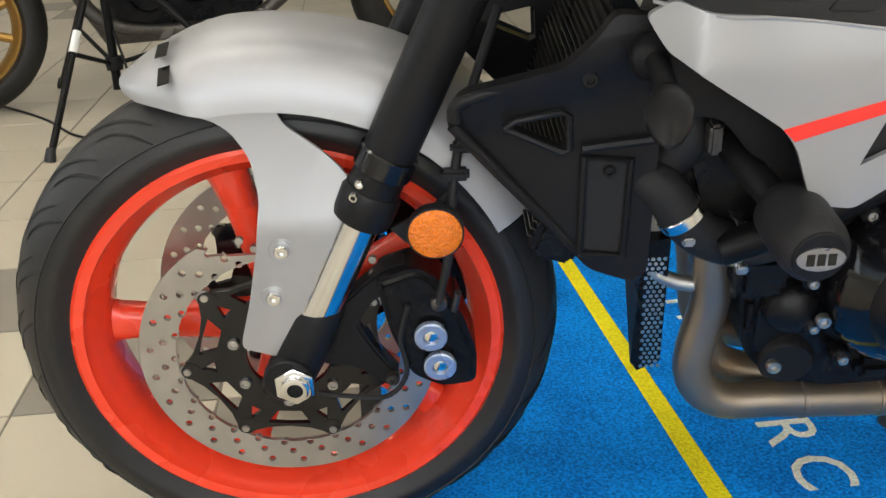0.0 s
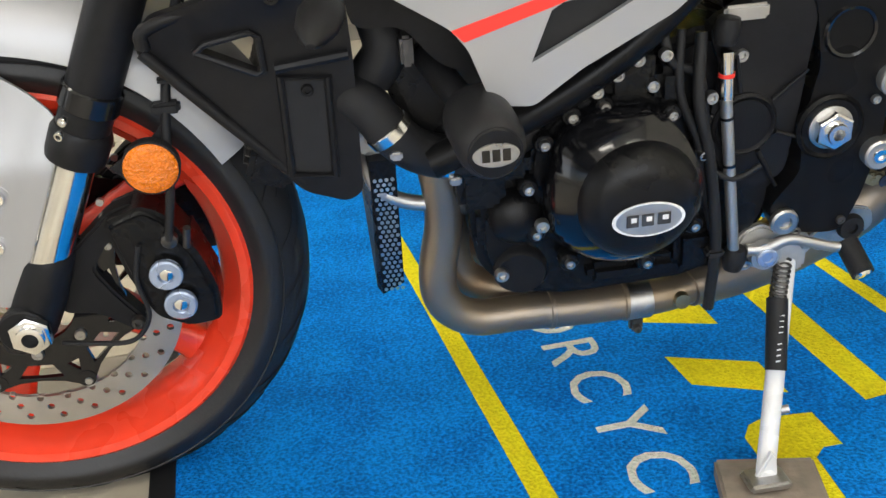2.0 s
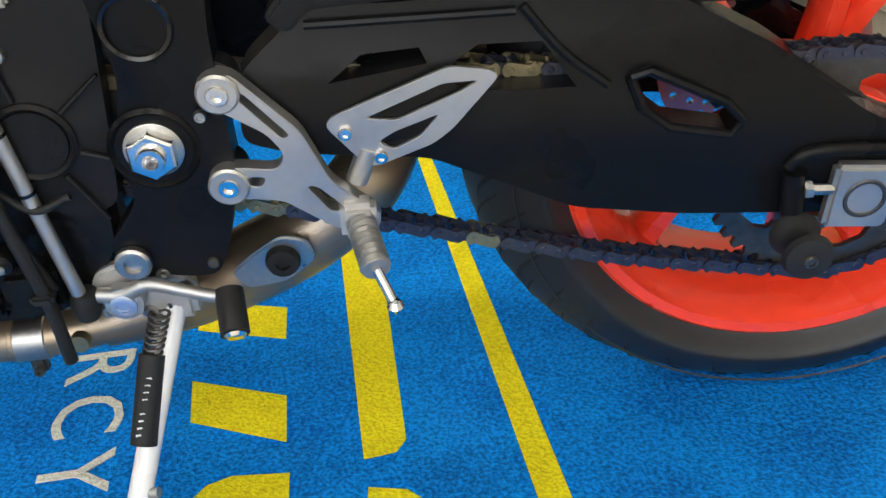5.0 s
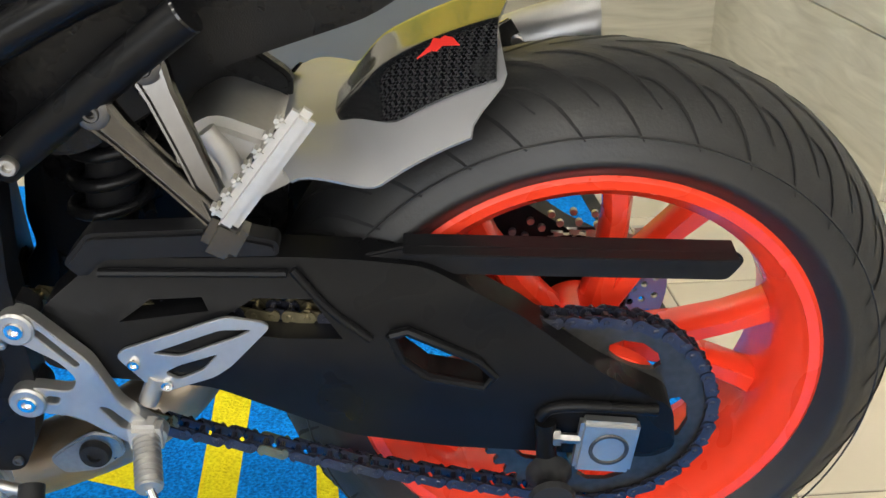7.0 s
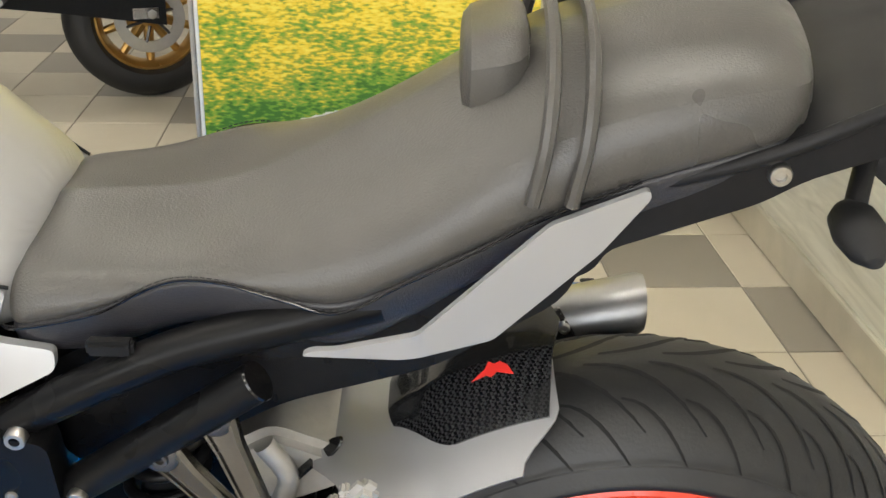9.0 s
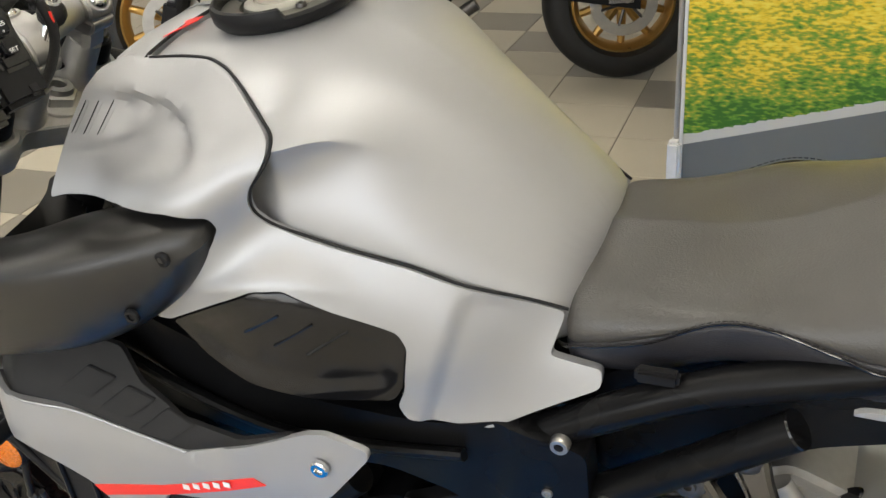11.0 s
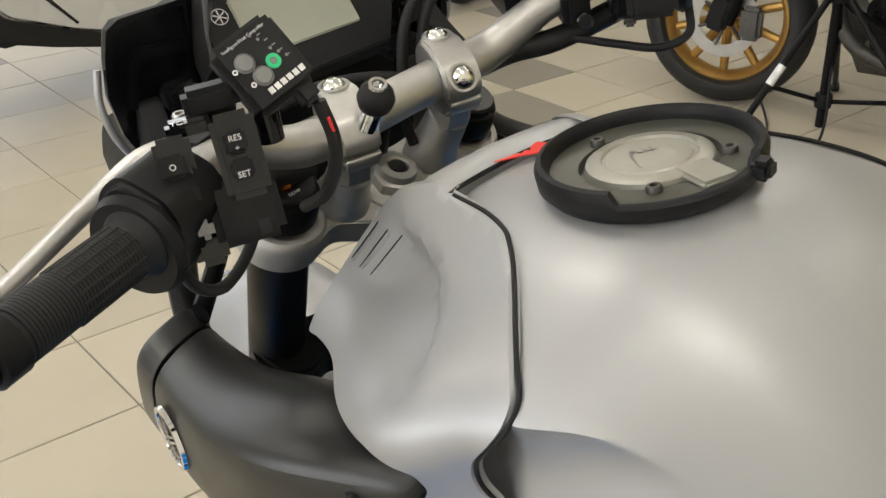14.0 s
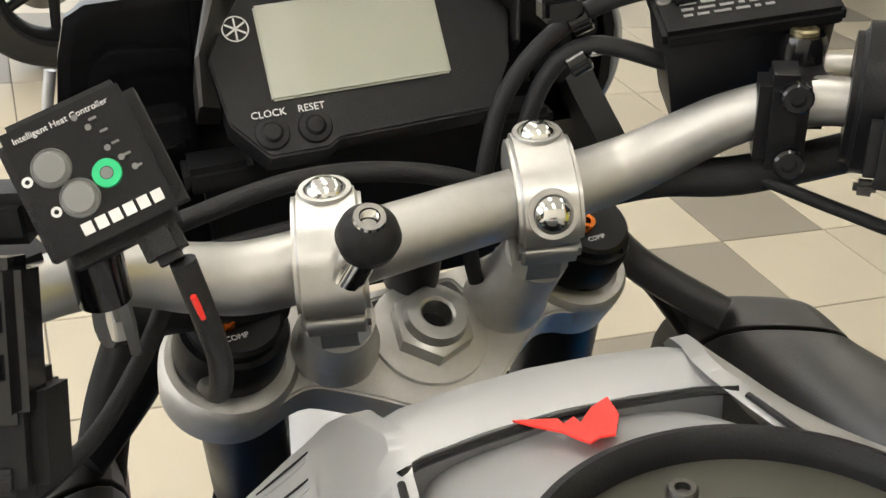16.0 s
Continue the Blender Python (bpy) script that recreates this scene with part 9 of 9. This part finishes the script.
def far_wheel(parent, x, z, r, half, rim_mat, spokes, disc_side, label):
    """A wheel of a parked bike: tyre, rim, spokes, hub and disc, in the x-z plane of its parent."""
    w = new("wheel")
    w.parent = parent
    w.location = (x, 0, z)
    tagged(w, label)
    fl = r - half * 1.35
    arc = [(r - half + half * math.cos(a), half * math.sin(a)) for a in (k * 0.3 - 1.8 for k in range(13))]
    part("tyre", lathe(arc + [(fl - 0.01, half * 0.5), (fl - 0.01, -half * 0.5)], seg=56, closed=True), RUBBER, w)
    bm = bmesh.new()
    for k in range(40 if spokes > 10 else 0):
        a = 2 * math.pi * k / 40
        for s in (-1, 1):
            box((r - 0.004) * math.sin(a + s * 0.03), s * half * 0.38, (r - 0.004) * math.cos(a + s * 0.03), 0.022, half * 0.55, 0.012, 0, Matrix.Rotation(a, 4, "Y"), bm)
    if spokes > 10:
        tagged(part("tread_block", bm, RUBBER, w, smooth=0), kind="stuff")
    part("rim", lathe([(fl + 0.004, half * 0.62), (fl - 0.012, half * 0.7), (fl - 0.024, half * 0.5), (fl - 0.034, 0), (fl - 0.024, -half * 0.5), (fl - 0.012, -half * 0.7), (fl + 0.004, -half * 0.62), (fl - 0.006, 0)], seg=56, closed=True), rim_mat, w)
    part("hub", lathe([(0, -0.05), (0.022, -0.05), (0.036, -0.04), (0.028, -0.02), (0.028, 0.02), (0.036, 0.04), (0.022, 0.05), (0, 0.05)], seg=24), DARKSTEEL if spokes > 10 else rim_mat, w)
    for k in range(spokes):
        a = 2 * math.pi * k / spokes
        if spokes > 10:
            b = a + (0.5 if k % 2 else -0.5)
            s = 1 if k % 4 < 2 else -1
            part("spoke", tube([(0.032 * math.sin(b), s * 0.035, 0.032 * math.cos(b)), ((fl - 0.02) * math.sin(a), s * 0.008, (fl - 0.02) * math.cos(a))], 0.0022, 6, smooth=False), rim_mat, w)
        else:
            part("spoke", tube([(0.02 * math.sin(a), 0, 0.02 * math.cos(a)), ((fl - 0.02) * math.sin(a), 0, (fl - 0.02) * math.cos(a))], [0.02, 0.014], 8, smooth=False), rim_mat, w)
    part("brake_disc", lathe([(r * 0.42, disc_side * 0.058), (r * 0.42, disc_side * 0.063), (r * 0.28, disc_side * 0.063), (r * 0.28, disc_side * 0.058)], seg=40, closed=True), DISC, w, "steel brake disc")
    for k in range(6):
        a = 2 * math.pi * k / 6
        part("disc_arm", tube([(0.03 * math.sin(a), disc_side * 0.05, 0.03 * math.cos(a)), (r * 0.3 * math.sin(a + 0.2), disc_side * 0.06, r * 0.3 * math.cos(a + 0.2))], 0.006, 6, smooth=False), DARKSTEEL, w)
    return w


def parked(name, label, front, rear, z=0.0):
    """An Empty whose x runs from the front axle to the rear one, on the ground."""
    a = math.degrees(math.atan2(rear[1] - front[1], rear[0] - front[0]))
    return thing(name, label, "motorcycle", pose(front[0], front[1], z - 0.008, 0, 0, a), "parked bikes"), math.hypot(rear[0] - front[0], rear[1] - front[1])


# black tall bike with golden wheels; its right side faces away from the mat
adv, wb = parked("parked_motorcycle", "black touring motorcycle with gold wheels, parked behind", (-1.37, 2.28), (0.14, 2.91))
far_wheel(adv, 0.0, 0.295, 0.295, 0.058, GOLD, 10, -1, "gold front wheel with black tyre")
far_wheel(adv, wb, 0.295, 0.295, 0.075, GOLD, 10, -1, "gold rear wheel with black tyre")
for s in (-1, 1):
    part("fork_leg", tube([(0.02, s * 0.10, 0.30), (0.22, s * 0.10, 0.95)], 0.028, 14, smooth=False), FRAMEB, adv)
    part("fork_foot", box(0.0, s * 0.10, 0.33, 0.07, 0.05, 0.12, 0.012, Matrix.Rotation(radians(16), 4, "Y")), MATTE, adv)
    part("swingarm_leg", loft([[(x, s * y, zz) for y, zz in ((0.085, z0), (0.125, z0), (0.125, z1), (0.085, z1))] for x, z0, z1 in ((wb - 0.58, 0.38, 0.50), (wb - 0.3, 0.34, 0.47), (wb + 0.05, 0.28, 0.38))]), MATTE, adv)
    part("footrest_bracket", plate([(wb - 0.60, 0.58), (wb - 0.50, 0.58), (wb - 0.44, 0.42), (wb - 0.50, 0.36), (wb - 0.58, 0.42)], s * 0.155, s * 0.14, bev=0.003), DARKSTEEL, adv)
    part("footrest", tube([(wb - 0.50, s * 0.15, 0.40), (wb - 0.49, s * 0.25, 0.41)], 0.012, 10, smooth=False), STEEL, adv)
    part("crash_bar", tube([(0.42, s * 0.18, 0.90), (0.36, s * 0.27, 0.72), (0.40, s * 0.26, 0.48), (0.56, s * 0.18, 0.34)], 0.013, 10), FRAMEB, adv)
    case = part("side_case", box(wb - 0.02, s * 0.33, 0.78, 0.46, 0.22, 0.38, 0.03, Matrix.Rotation(radians(-4), 4, "Y"), seg=3), GRAINED, adv, "black side case")
    part("case_lid", box(wb - 0.02, s * 0.445, 0.80, 0.40, 0.02, 0.26, 0.008), MATTE, case)
part("front_caliper", box(0.10, -0.075, 0.30, 0.07, 0.05, 0.11, 0.012), DARKSTEEL, adv)
part("rear_caliper", box(wb - 0.13, -0.07, 0.36, 0.11, 0.05, 0.06, 0.012), DARKSTEEL, adv)
part("hub_nut", lathe([(0, 0), (0.02, 0), (0.018, 0.012), (0, 0.014)], (wb, -0.13, 0.325), (0, -1, 0), 6), STEEL, adv)
part("hub_bracket", box(wb - 0.02, -0.115, 0.325, 0.10, 0.02, 0.05, 0.006), CAST, adv)
part("engine_case", plate([(0.50, 0.26), (0.95, 0.24), (1.02, 0.36), (0.98, 0.52), (0.60, 0.58), (0.46, 0.42)], -0.17, 0.17, bev=0.02, round_r=0.03), ENGINE, adv)
part("clutch_cover", lathe([(0, 0.052), (0.05, 0.05), (0.062, 0.044), (0.066, 0.048), (0.088, 0.044), (0.098, 0.026), (0.102, 0)], (0.76, -0.168, 0.42), (0, -1, 0), 40), ENGINE, adv)
part("cover_ring", lathe([(0.070, 0.049), (0.082, 0.047), (0.082, 0.052), (0.070, 0.053)], (0.76, -0.168, 0.42), (0, -1, 0), 40, closed=True), DARKSTEEL, adv)
part("small_cover", lathe([(0, 0.03), (0.05, 0.028), (0.06, 0.0)], (0.60, -0.17, 0.36), (0, -1, 0), 30), ENGINE, adv)
for k in range(6):
    part("cylinder_fin", box(0.60 - 0.012 * k, 0, 0.60 + 0.028 * k, 0.24, 0.26, 0.012, 0.003, Matrix.Rotation(radians(-18), 4, "Y")), ENGINE, adv)
part("bash_plate", loft([[(x, y, z) for y, z in ((-0.14, zt), (-0.11, zb_), (0.11, zb_), (0.14, zt))] for x, zt, zb_ in ((0.36, 0.46, 0.40), (0.46, 0.28, 0.20), (0.95, 0.26, 0.19))]), DARKSTEEL, adv)
part("exhaust_pipe", tube([(0.45, -0.10, 0.60), (0.38, -0.13, 0.42), (0.50, -0.15, 0.26), (0.90, -0.15, 0.24), (1.10, -0.16, 0.34)], 0.024, 12), DARKSTEEL, adv)
part("muffler", tube([(1.02, -0.18, 0.42), (1.15, -0.19, 0.50), (wb + 0.12, -0.21, 0.62)], [0.04, 0.058, 0.06], 20, smooth=False), MATTE, adv)
part("heat_shield", plate([(1.10, 0.42), (1.42, 0.52), (1.40, 0.60), (1.12, 0.50)], -0.262, -0.256, bev=0.002, round_r=0.01), DARKSTEEL, adv)
part("radiator", box(0.36, 0, 0.68, 0.05, 0.30, 0.32, 0.01, Matrix.Rotation(radians(14), 4, "Y")), MATTE, adv)
part("fuel_tank", loft([[(x, w * math.cos(a), zc + h * math.sin(a)) for a in (k * math.pi / 8 for k in range(16))] for x, w, zc, h in ((0.26, 0.08, 0.98, 0.06), (0.40, 0.20, 0.98, 0.16), (0.70, 0.21, 1.0, 0.17), (0.95, 0.10, 0.94, 0.08))]), GLOSS, adv)
part("seat", loft([[(x, w * math.cos(a), zc + h * math.sin(a)) for a in (k * math.pi / 8 for k in range(16))] for x, w, zc, h in ((0.85, 0.10, 0.88, 0.05), (1.10, 0.16, 0.88, 0.05), (1.45, 0.15, 0.93, 0.05), (1.66, 0.10, 0.95, 0.04))]), LEATHER, adv)
part("subframe", tube([(0.90, -0.12, 0.76), (1.30, -0.13, 0.80), (1.65, -0.12, 0.88)], 0.016, 10), FRAMEB, adv)
part("beak", loft([[(x, w * c, z) for c, z in ((-1, zz), (0, zz + 0.03), (1, zz), (0, zz - 0.02))] for x, w, zz in ((-0.22, 0.05, 0.82), (0.0, 0.09, 0.88), (0.2, 0.10, 0.92))]), MATTE, adv)
part("handlebar", tube([(0.36, -0.42, 1.16), (0.28, -0.16, 1.14), (0.28, 0.16, 1.14), (0.36, 0.42, 1.16)], 0.012, 10), FRAMEB, adv)
part("side_stand", tube([(0.90, 0.17, 0.30), (0.96, 0.33, 0.012)], 0.012, 10, smooth=False), FRAMEB, adv)
part("bike_stand", tube([(0.98, -0.16, 0.28), (1.05, -0.20, 0.012)], 0.014, 10, smooth=False), FRAMEB, adv)

# white faired bike by the shop window
scoot, wb2 = parked("parked_motorcycle", "black motorcycle with white side panels on its side stand", (-2.54, -0.32), (-3.19, 1.16))
far_wheel(scoot, -0.04, 0.27, 0.27, 0.062, MATTE, 6, 1, "black wheel with silver disc")
far_wheel(scoot, wb2, 0.26, 0.26, 0.065, MATTE, 6, 1, "black rear wheel")
for s in (-1, 1):
    part("fork_leg", tube([(-0.02, s * 0.085, 0.25), (0.14, s * 0.085, 0.62)], 0.02, 12, smooth=False), MATTE, scoot)
    part("side_panel", plate([(0.40, 0.50), (0.52, 0.375), (0.75, 0.285), (0.98, 0.215), (1.30, 0.25), (1.50, 0.38), (1.88, 0.64), (1.82, 0.74), (1.30, 0.56), (1.06, 0.43), (0.90, 0.46), (0.70, 0.60), (0.50, 0.76), (0.36, 0.72)], s * 0.20, s * 0.155, bev=0.010, round_r=0.02), WHITE_PAINT, scoot, "white painted side panel")
    part("engine_side", plate([(0.21, 0.48), (0.19, 0.37), (0.24, 0.335), (0.31, 0.365), (0.50, 0.295), (0.70, 0.235), (0.98, 0.165), (1.12, 0.18), (1.12, 0.27), (0.76, 0.34), (0.58, 0.44), (0.44, 0.62), (0.34, 0.82), (0.23, 0.82)], s * 0.190, s * 0.12, bev=0.012, round_r=0.01), GRAINED, scoot, "black engine side")
    part("crank_cover", lathe([(0, 0.02), (0.04, 0.018), (0.055, 0.012), (0.06, 0)], (0.40, s * 0.188, 0.42), (0, s, 0), 32), ENGINE, scoot)
    part("panel_vent", plate([(0.66, 0.420), (0.675, 0.425), (0.80, 0.300), (0.79, 0.296)], s * 0.204, s * 0.196, bev=0.002), GLOSS, scoot)
part("floor_tunnel", box(0.92, 0, 0.36, 0.80, 0.30, 0.20, 0.03), GRAINED, scoot)
part("front_shield", loft([[(x, y, z) for y, z in ((-w, z0), (-w * 0.6, z1), (w * 0.6, z1), (w, z0))] for x, w, z0, z1 in ((0.30, 0.19, 0.42, 0.45), (0.06, 0.17, 0.74, 0.80), (0.20, 0.12, 1.02, 1.04))]), MATTE, scoot)
part("front_mudguard", loft([[(r_ * math.sin(a), y, 0.27 + r_ * math.cos(a)) for y, r_ in ((-0.075, 0.27), (-0.06, 0.295), (0.06, 0.295), (0.075, 0.27))] for a in (k * 0.25 - 0.9 for k in range(8))]), MATTE, scoot)
part("engine_case", box(1.25, 0.10, 0.30, 0.50, 0.12, 0.16, 0.03, Matrix.Rotation(radians(-6), 4, "Y")), ENGINE, scoot)
part("seat", loft([[(x, w * math.cos(a), zc + h * math.sin(a)) for a in (k * math.pi / 8 for k in range(16))] for x, w, zc, h in ((0.85, 0.08, 0.72, 0.05), (1.15, 0.15, 0.76, 0.06), (1.60, 0.14, 0.82, 0.06), (1.85, 0.07, 0.84, 0.04))]), LEATHER, scoot)
part("side_stand", tube([(0.95, -0.14, 0.20), (1.02, -0.27, 0.01)], 0.011, 10, smooth=False), FRAMEB, scoot)
part("exhaust", tube([(1.05, -0.17, 0.22), (1.55, -0.19, 0.30)], 0.05, 18, smooth=False), DARKSTEEL, scoot)

# dark bike with blue wheels, further off
blue, wb3 = parked("parked_motorcycle", "black sports motorcycle with blue wheels, parked beyond", (-3.05, 2.40), (-3.75, 3.55))
far_wheel(blue, 0, 0.30, 0.30, 0.06, BLUE_RIM, 5, -1, "blue front wheel with black tyre")
far_wheel(blue, wb3, 0.315, 0.315, 0.09, BLUE_RIM, 5, -1, "blue rear wheel with black tyre")
for s in (-1, 1):
    part("fork_leg", tube([(0.0, s * 0.10, 0.28), (0.20, s * 0.10, 0.85)], 0.026, 12, smooth=False), FRAMEB, blue)
    part("fairing", plate([(0.10, 0.85), (0.30, 0.40), (0.50, 0.24), (0.95, 0.26), (1.0, 0.50), (0.70, 0.80), (0.35, 1.0)], s * 0.20, s * 0.17, bev=0.01, round_r=0.03), GLOSS, blue, "gloss black side fairing")
part("engine_case", box(0.65, 0, 0.45, 0.5, 0.30, 0.34, 0.04), ENGINE, blue)
part("swingarm", box(wb3 - 0.28, 0, 0.38, 0.56, 0.24, 0.07, 0.02), MATTE, blue)
part("fuel_tank", loft([[(x, w * math.cos(a), zc + h * math.sin(a)) for a in (k * math.pi / 8 for k in range(16))] for x, w, zc, h in ((0.30, 0.10, 0.90, 0.06), (0.48, 0.18, 0.90, 0.13), (0.80, 0.12, 0.84, 0.08))]), GLOSS, blue)
part("seat", loft([[(x, w * math.cos(a), zc + h * math.sin(a)) for a in (k * math.pi / 8 for k in range(16))] for x, w, zc, h in ((0.78, 0.10, 0.80, 0.04), (1.10, 0.13, 0.82, 0.05), (1.45, 0.07, 0.94, 0.04))]), LEATHER, blue)

# ---- banner on feet, in front of the back wall ----
BAN = pose(0.667, 1.40, 0, 0, 0, 2.0)
banner = thing("banner", "printed banner of a yellow flower meadow beside a road", "banner", BAN)
part("print", box(0.375, 0, 1.04, 0.75, 0.006, 1.70, 0.001), MEADOW, banner, "meadow picture on vinyl")
part("bottom_rail", box(0.375, 0, 0.183, 0.77, 0.022, 0.024, 0.004), ALU, banner)
part("edge_strip", box(-0.004, -0.002, 1.02, 0.008, 0.012, 1.66, 0.002), WHITE_PLASTIC, banner, "white edge strip")
part("end_plate", box(-0.018, 0.0, 0.25, 0.030, 0.05, 0.14, 0.006), WHITE_PLASTIC, banner, "white plastic end plate")
for x in (-0.018, 0.74):
    part("foot", tube([(x, 0.0, 0.17), (x - 0.005, -0.01, 0.08), (x - 0.03, -0.10, -0.001), (x - 0.035, -0.16, -0.003)], 0.006, 10), MATTE, banner)
    part("rear_foot", tube([(x, 0.0, 0.17), (x, 0.02, 0.06), (x, 0.14, -0.003)], 0.006, 10), MATTE, banner)
    part("strut", tube([(x, 0.012, 0.17), (x, 0.012, 1.86)], 0.006, 8, smooth=False), ALU, banner)

# ---- light stand ----
stand = thing("light_stand", "black folding light stand with a taped leg", "light stand", pose(-0.80, 2.05, -0.008))
part("column", tube([(0, 0, 0.12), (0, 0, 1.60)], 0.014, 14, smooth=False), FRAMEB, stand)
part("collar", lathe([(0.026, -0.03), (0.030, -0.02), (0.030, 0.02), (0.026, 0.03), (0.0, 0.03), (0, -0.03)], (0, 0, 0.52), (0, 0, 1), 20), MATTE, stand)
part("lower_collar", lathe([(0.024, -0.02), (0.027, 0), (0.024, 0.02), (0, 0.02), (0, -0.02)], (0, 0, 0.20), (0, 0, 1), 20), MATTE, stand)
for k, (fx, fy) in enumerate(((-0.113, -0.35), (-0.385, 0.62), (0.52, -0.02))):
    leg = part("leg", tube([(fx * 0.05, fy * 0.05, 0.52), (fx, fy, 0.010)], 0.0105, 12, smooth=False), FRAMEB, stand)
    part("rubber_foot", lathe([(0, -0.012), (0.015, -0.012), (0.016, 0.0), (0.012, 0.028), (0, 0.028)], (fx, fy, 0.012), (-fx * 0.5, -fy * 0.5, 0.5), 16), RUBBER, leg)
    part("strut", tube([(fx * 0.03, fy * 0.03, 0.20), (fx * 0.52, fy * 0.52, 0.265)], 0.007, 10, smooth=False), FRAMEB, stand)
    if k == 0:
        part("tape", tube([(fx * 0.42, fy * 0.42, 0.322), (fx * 0.52, fy * 0.52, 0.269)], 0.0125, 12, smooth=False), WHITE_PLASTIC, leg, "white tape")
cable = thing("floor_cable", "thin black cable hanging down to the tiled floor", "cable")
part("cord", tube([(-0.79, 2.05, 0.30), (-0.74, 1.98, 0.12), (-0.78, 1.92, 0.0), (-0.92, 1.96, -0.003), (-1.10, 2.2, -0.003), (-1.4, 2.5, -0.003)], 0.004, 8), MATTE, cable)

# ---- floor tiles ----
def tile_mesh(name, material):
    bm = box(TILE / 2, TILE / 2, -0.014, TILE - 0.004, TILE - 0.004, 0.012, 0.0012, seg=1)
    me = bpy.data.meshes.new(name)
    bm.to_mesh(me)
    bm.free()
    me.materials.append(material)
    return me


light_tile, dark_tile = tile_mesh("light_tile", TILE_LIGHT), tile_mesh("dark_tile", TILE_DARK)
spots = [(i, j) for i in range(-24, 12) for j in range(-28, 19)]
spots.sort(key=lambda q: (q[0] - 3.2) ** 2 + (q[1] + 2.2) ** 2 * 0.9)
rest = {TILE_LIGHT: bmesh.new(), TILE_DARK: bmesh.new()}
for k, (i, j) in enumerate(spots):
    dark = (i + j) % 10 == 8
    if k < 300:
        ob = new("floor_tile", dark_tile if dark else light_tile)
        ob.parent = floor
        ob.location = (i * TILE, j * TILE, 0)
    else:
        bm = rest[TILE_DARK if dark else TILE_LIGHT]
        x0, x1, y0, y1 = i * TILE + 0.002, (i + 1) * TILE - 0.002, j * TILE + 0.002, (j + 1) * TILE - 0.002
        lo = [bm.verts.new((x, y, -0.0145)) for x, y in ((x0, y0), (x1, y0), (x1, y1), (x0, y1))]
        hi = [bm.verts.new((x, y, -0.008)) for x, y in ((x0, y0), (x1, y0), (x1, y1), (x0, y1))]
        bm.faces.new(hi)
        for q in range(4):
            bm.faces.new((lo[q], lo[(q + 1) % 4], hi[(q + 1) % 4], hi[q]))
for material, bm in rest.items():
    tagged(part("further_tile", bm, material, floor, smooth=0), kind="stuff")
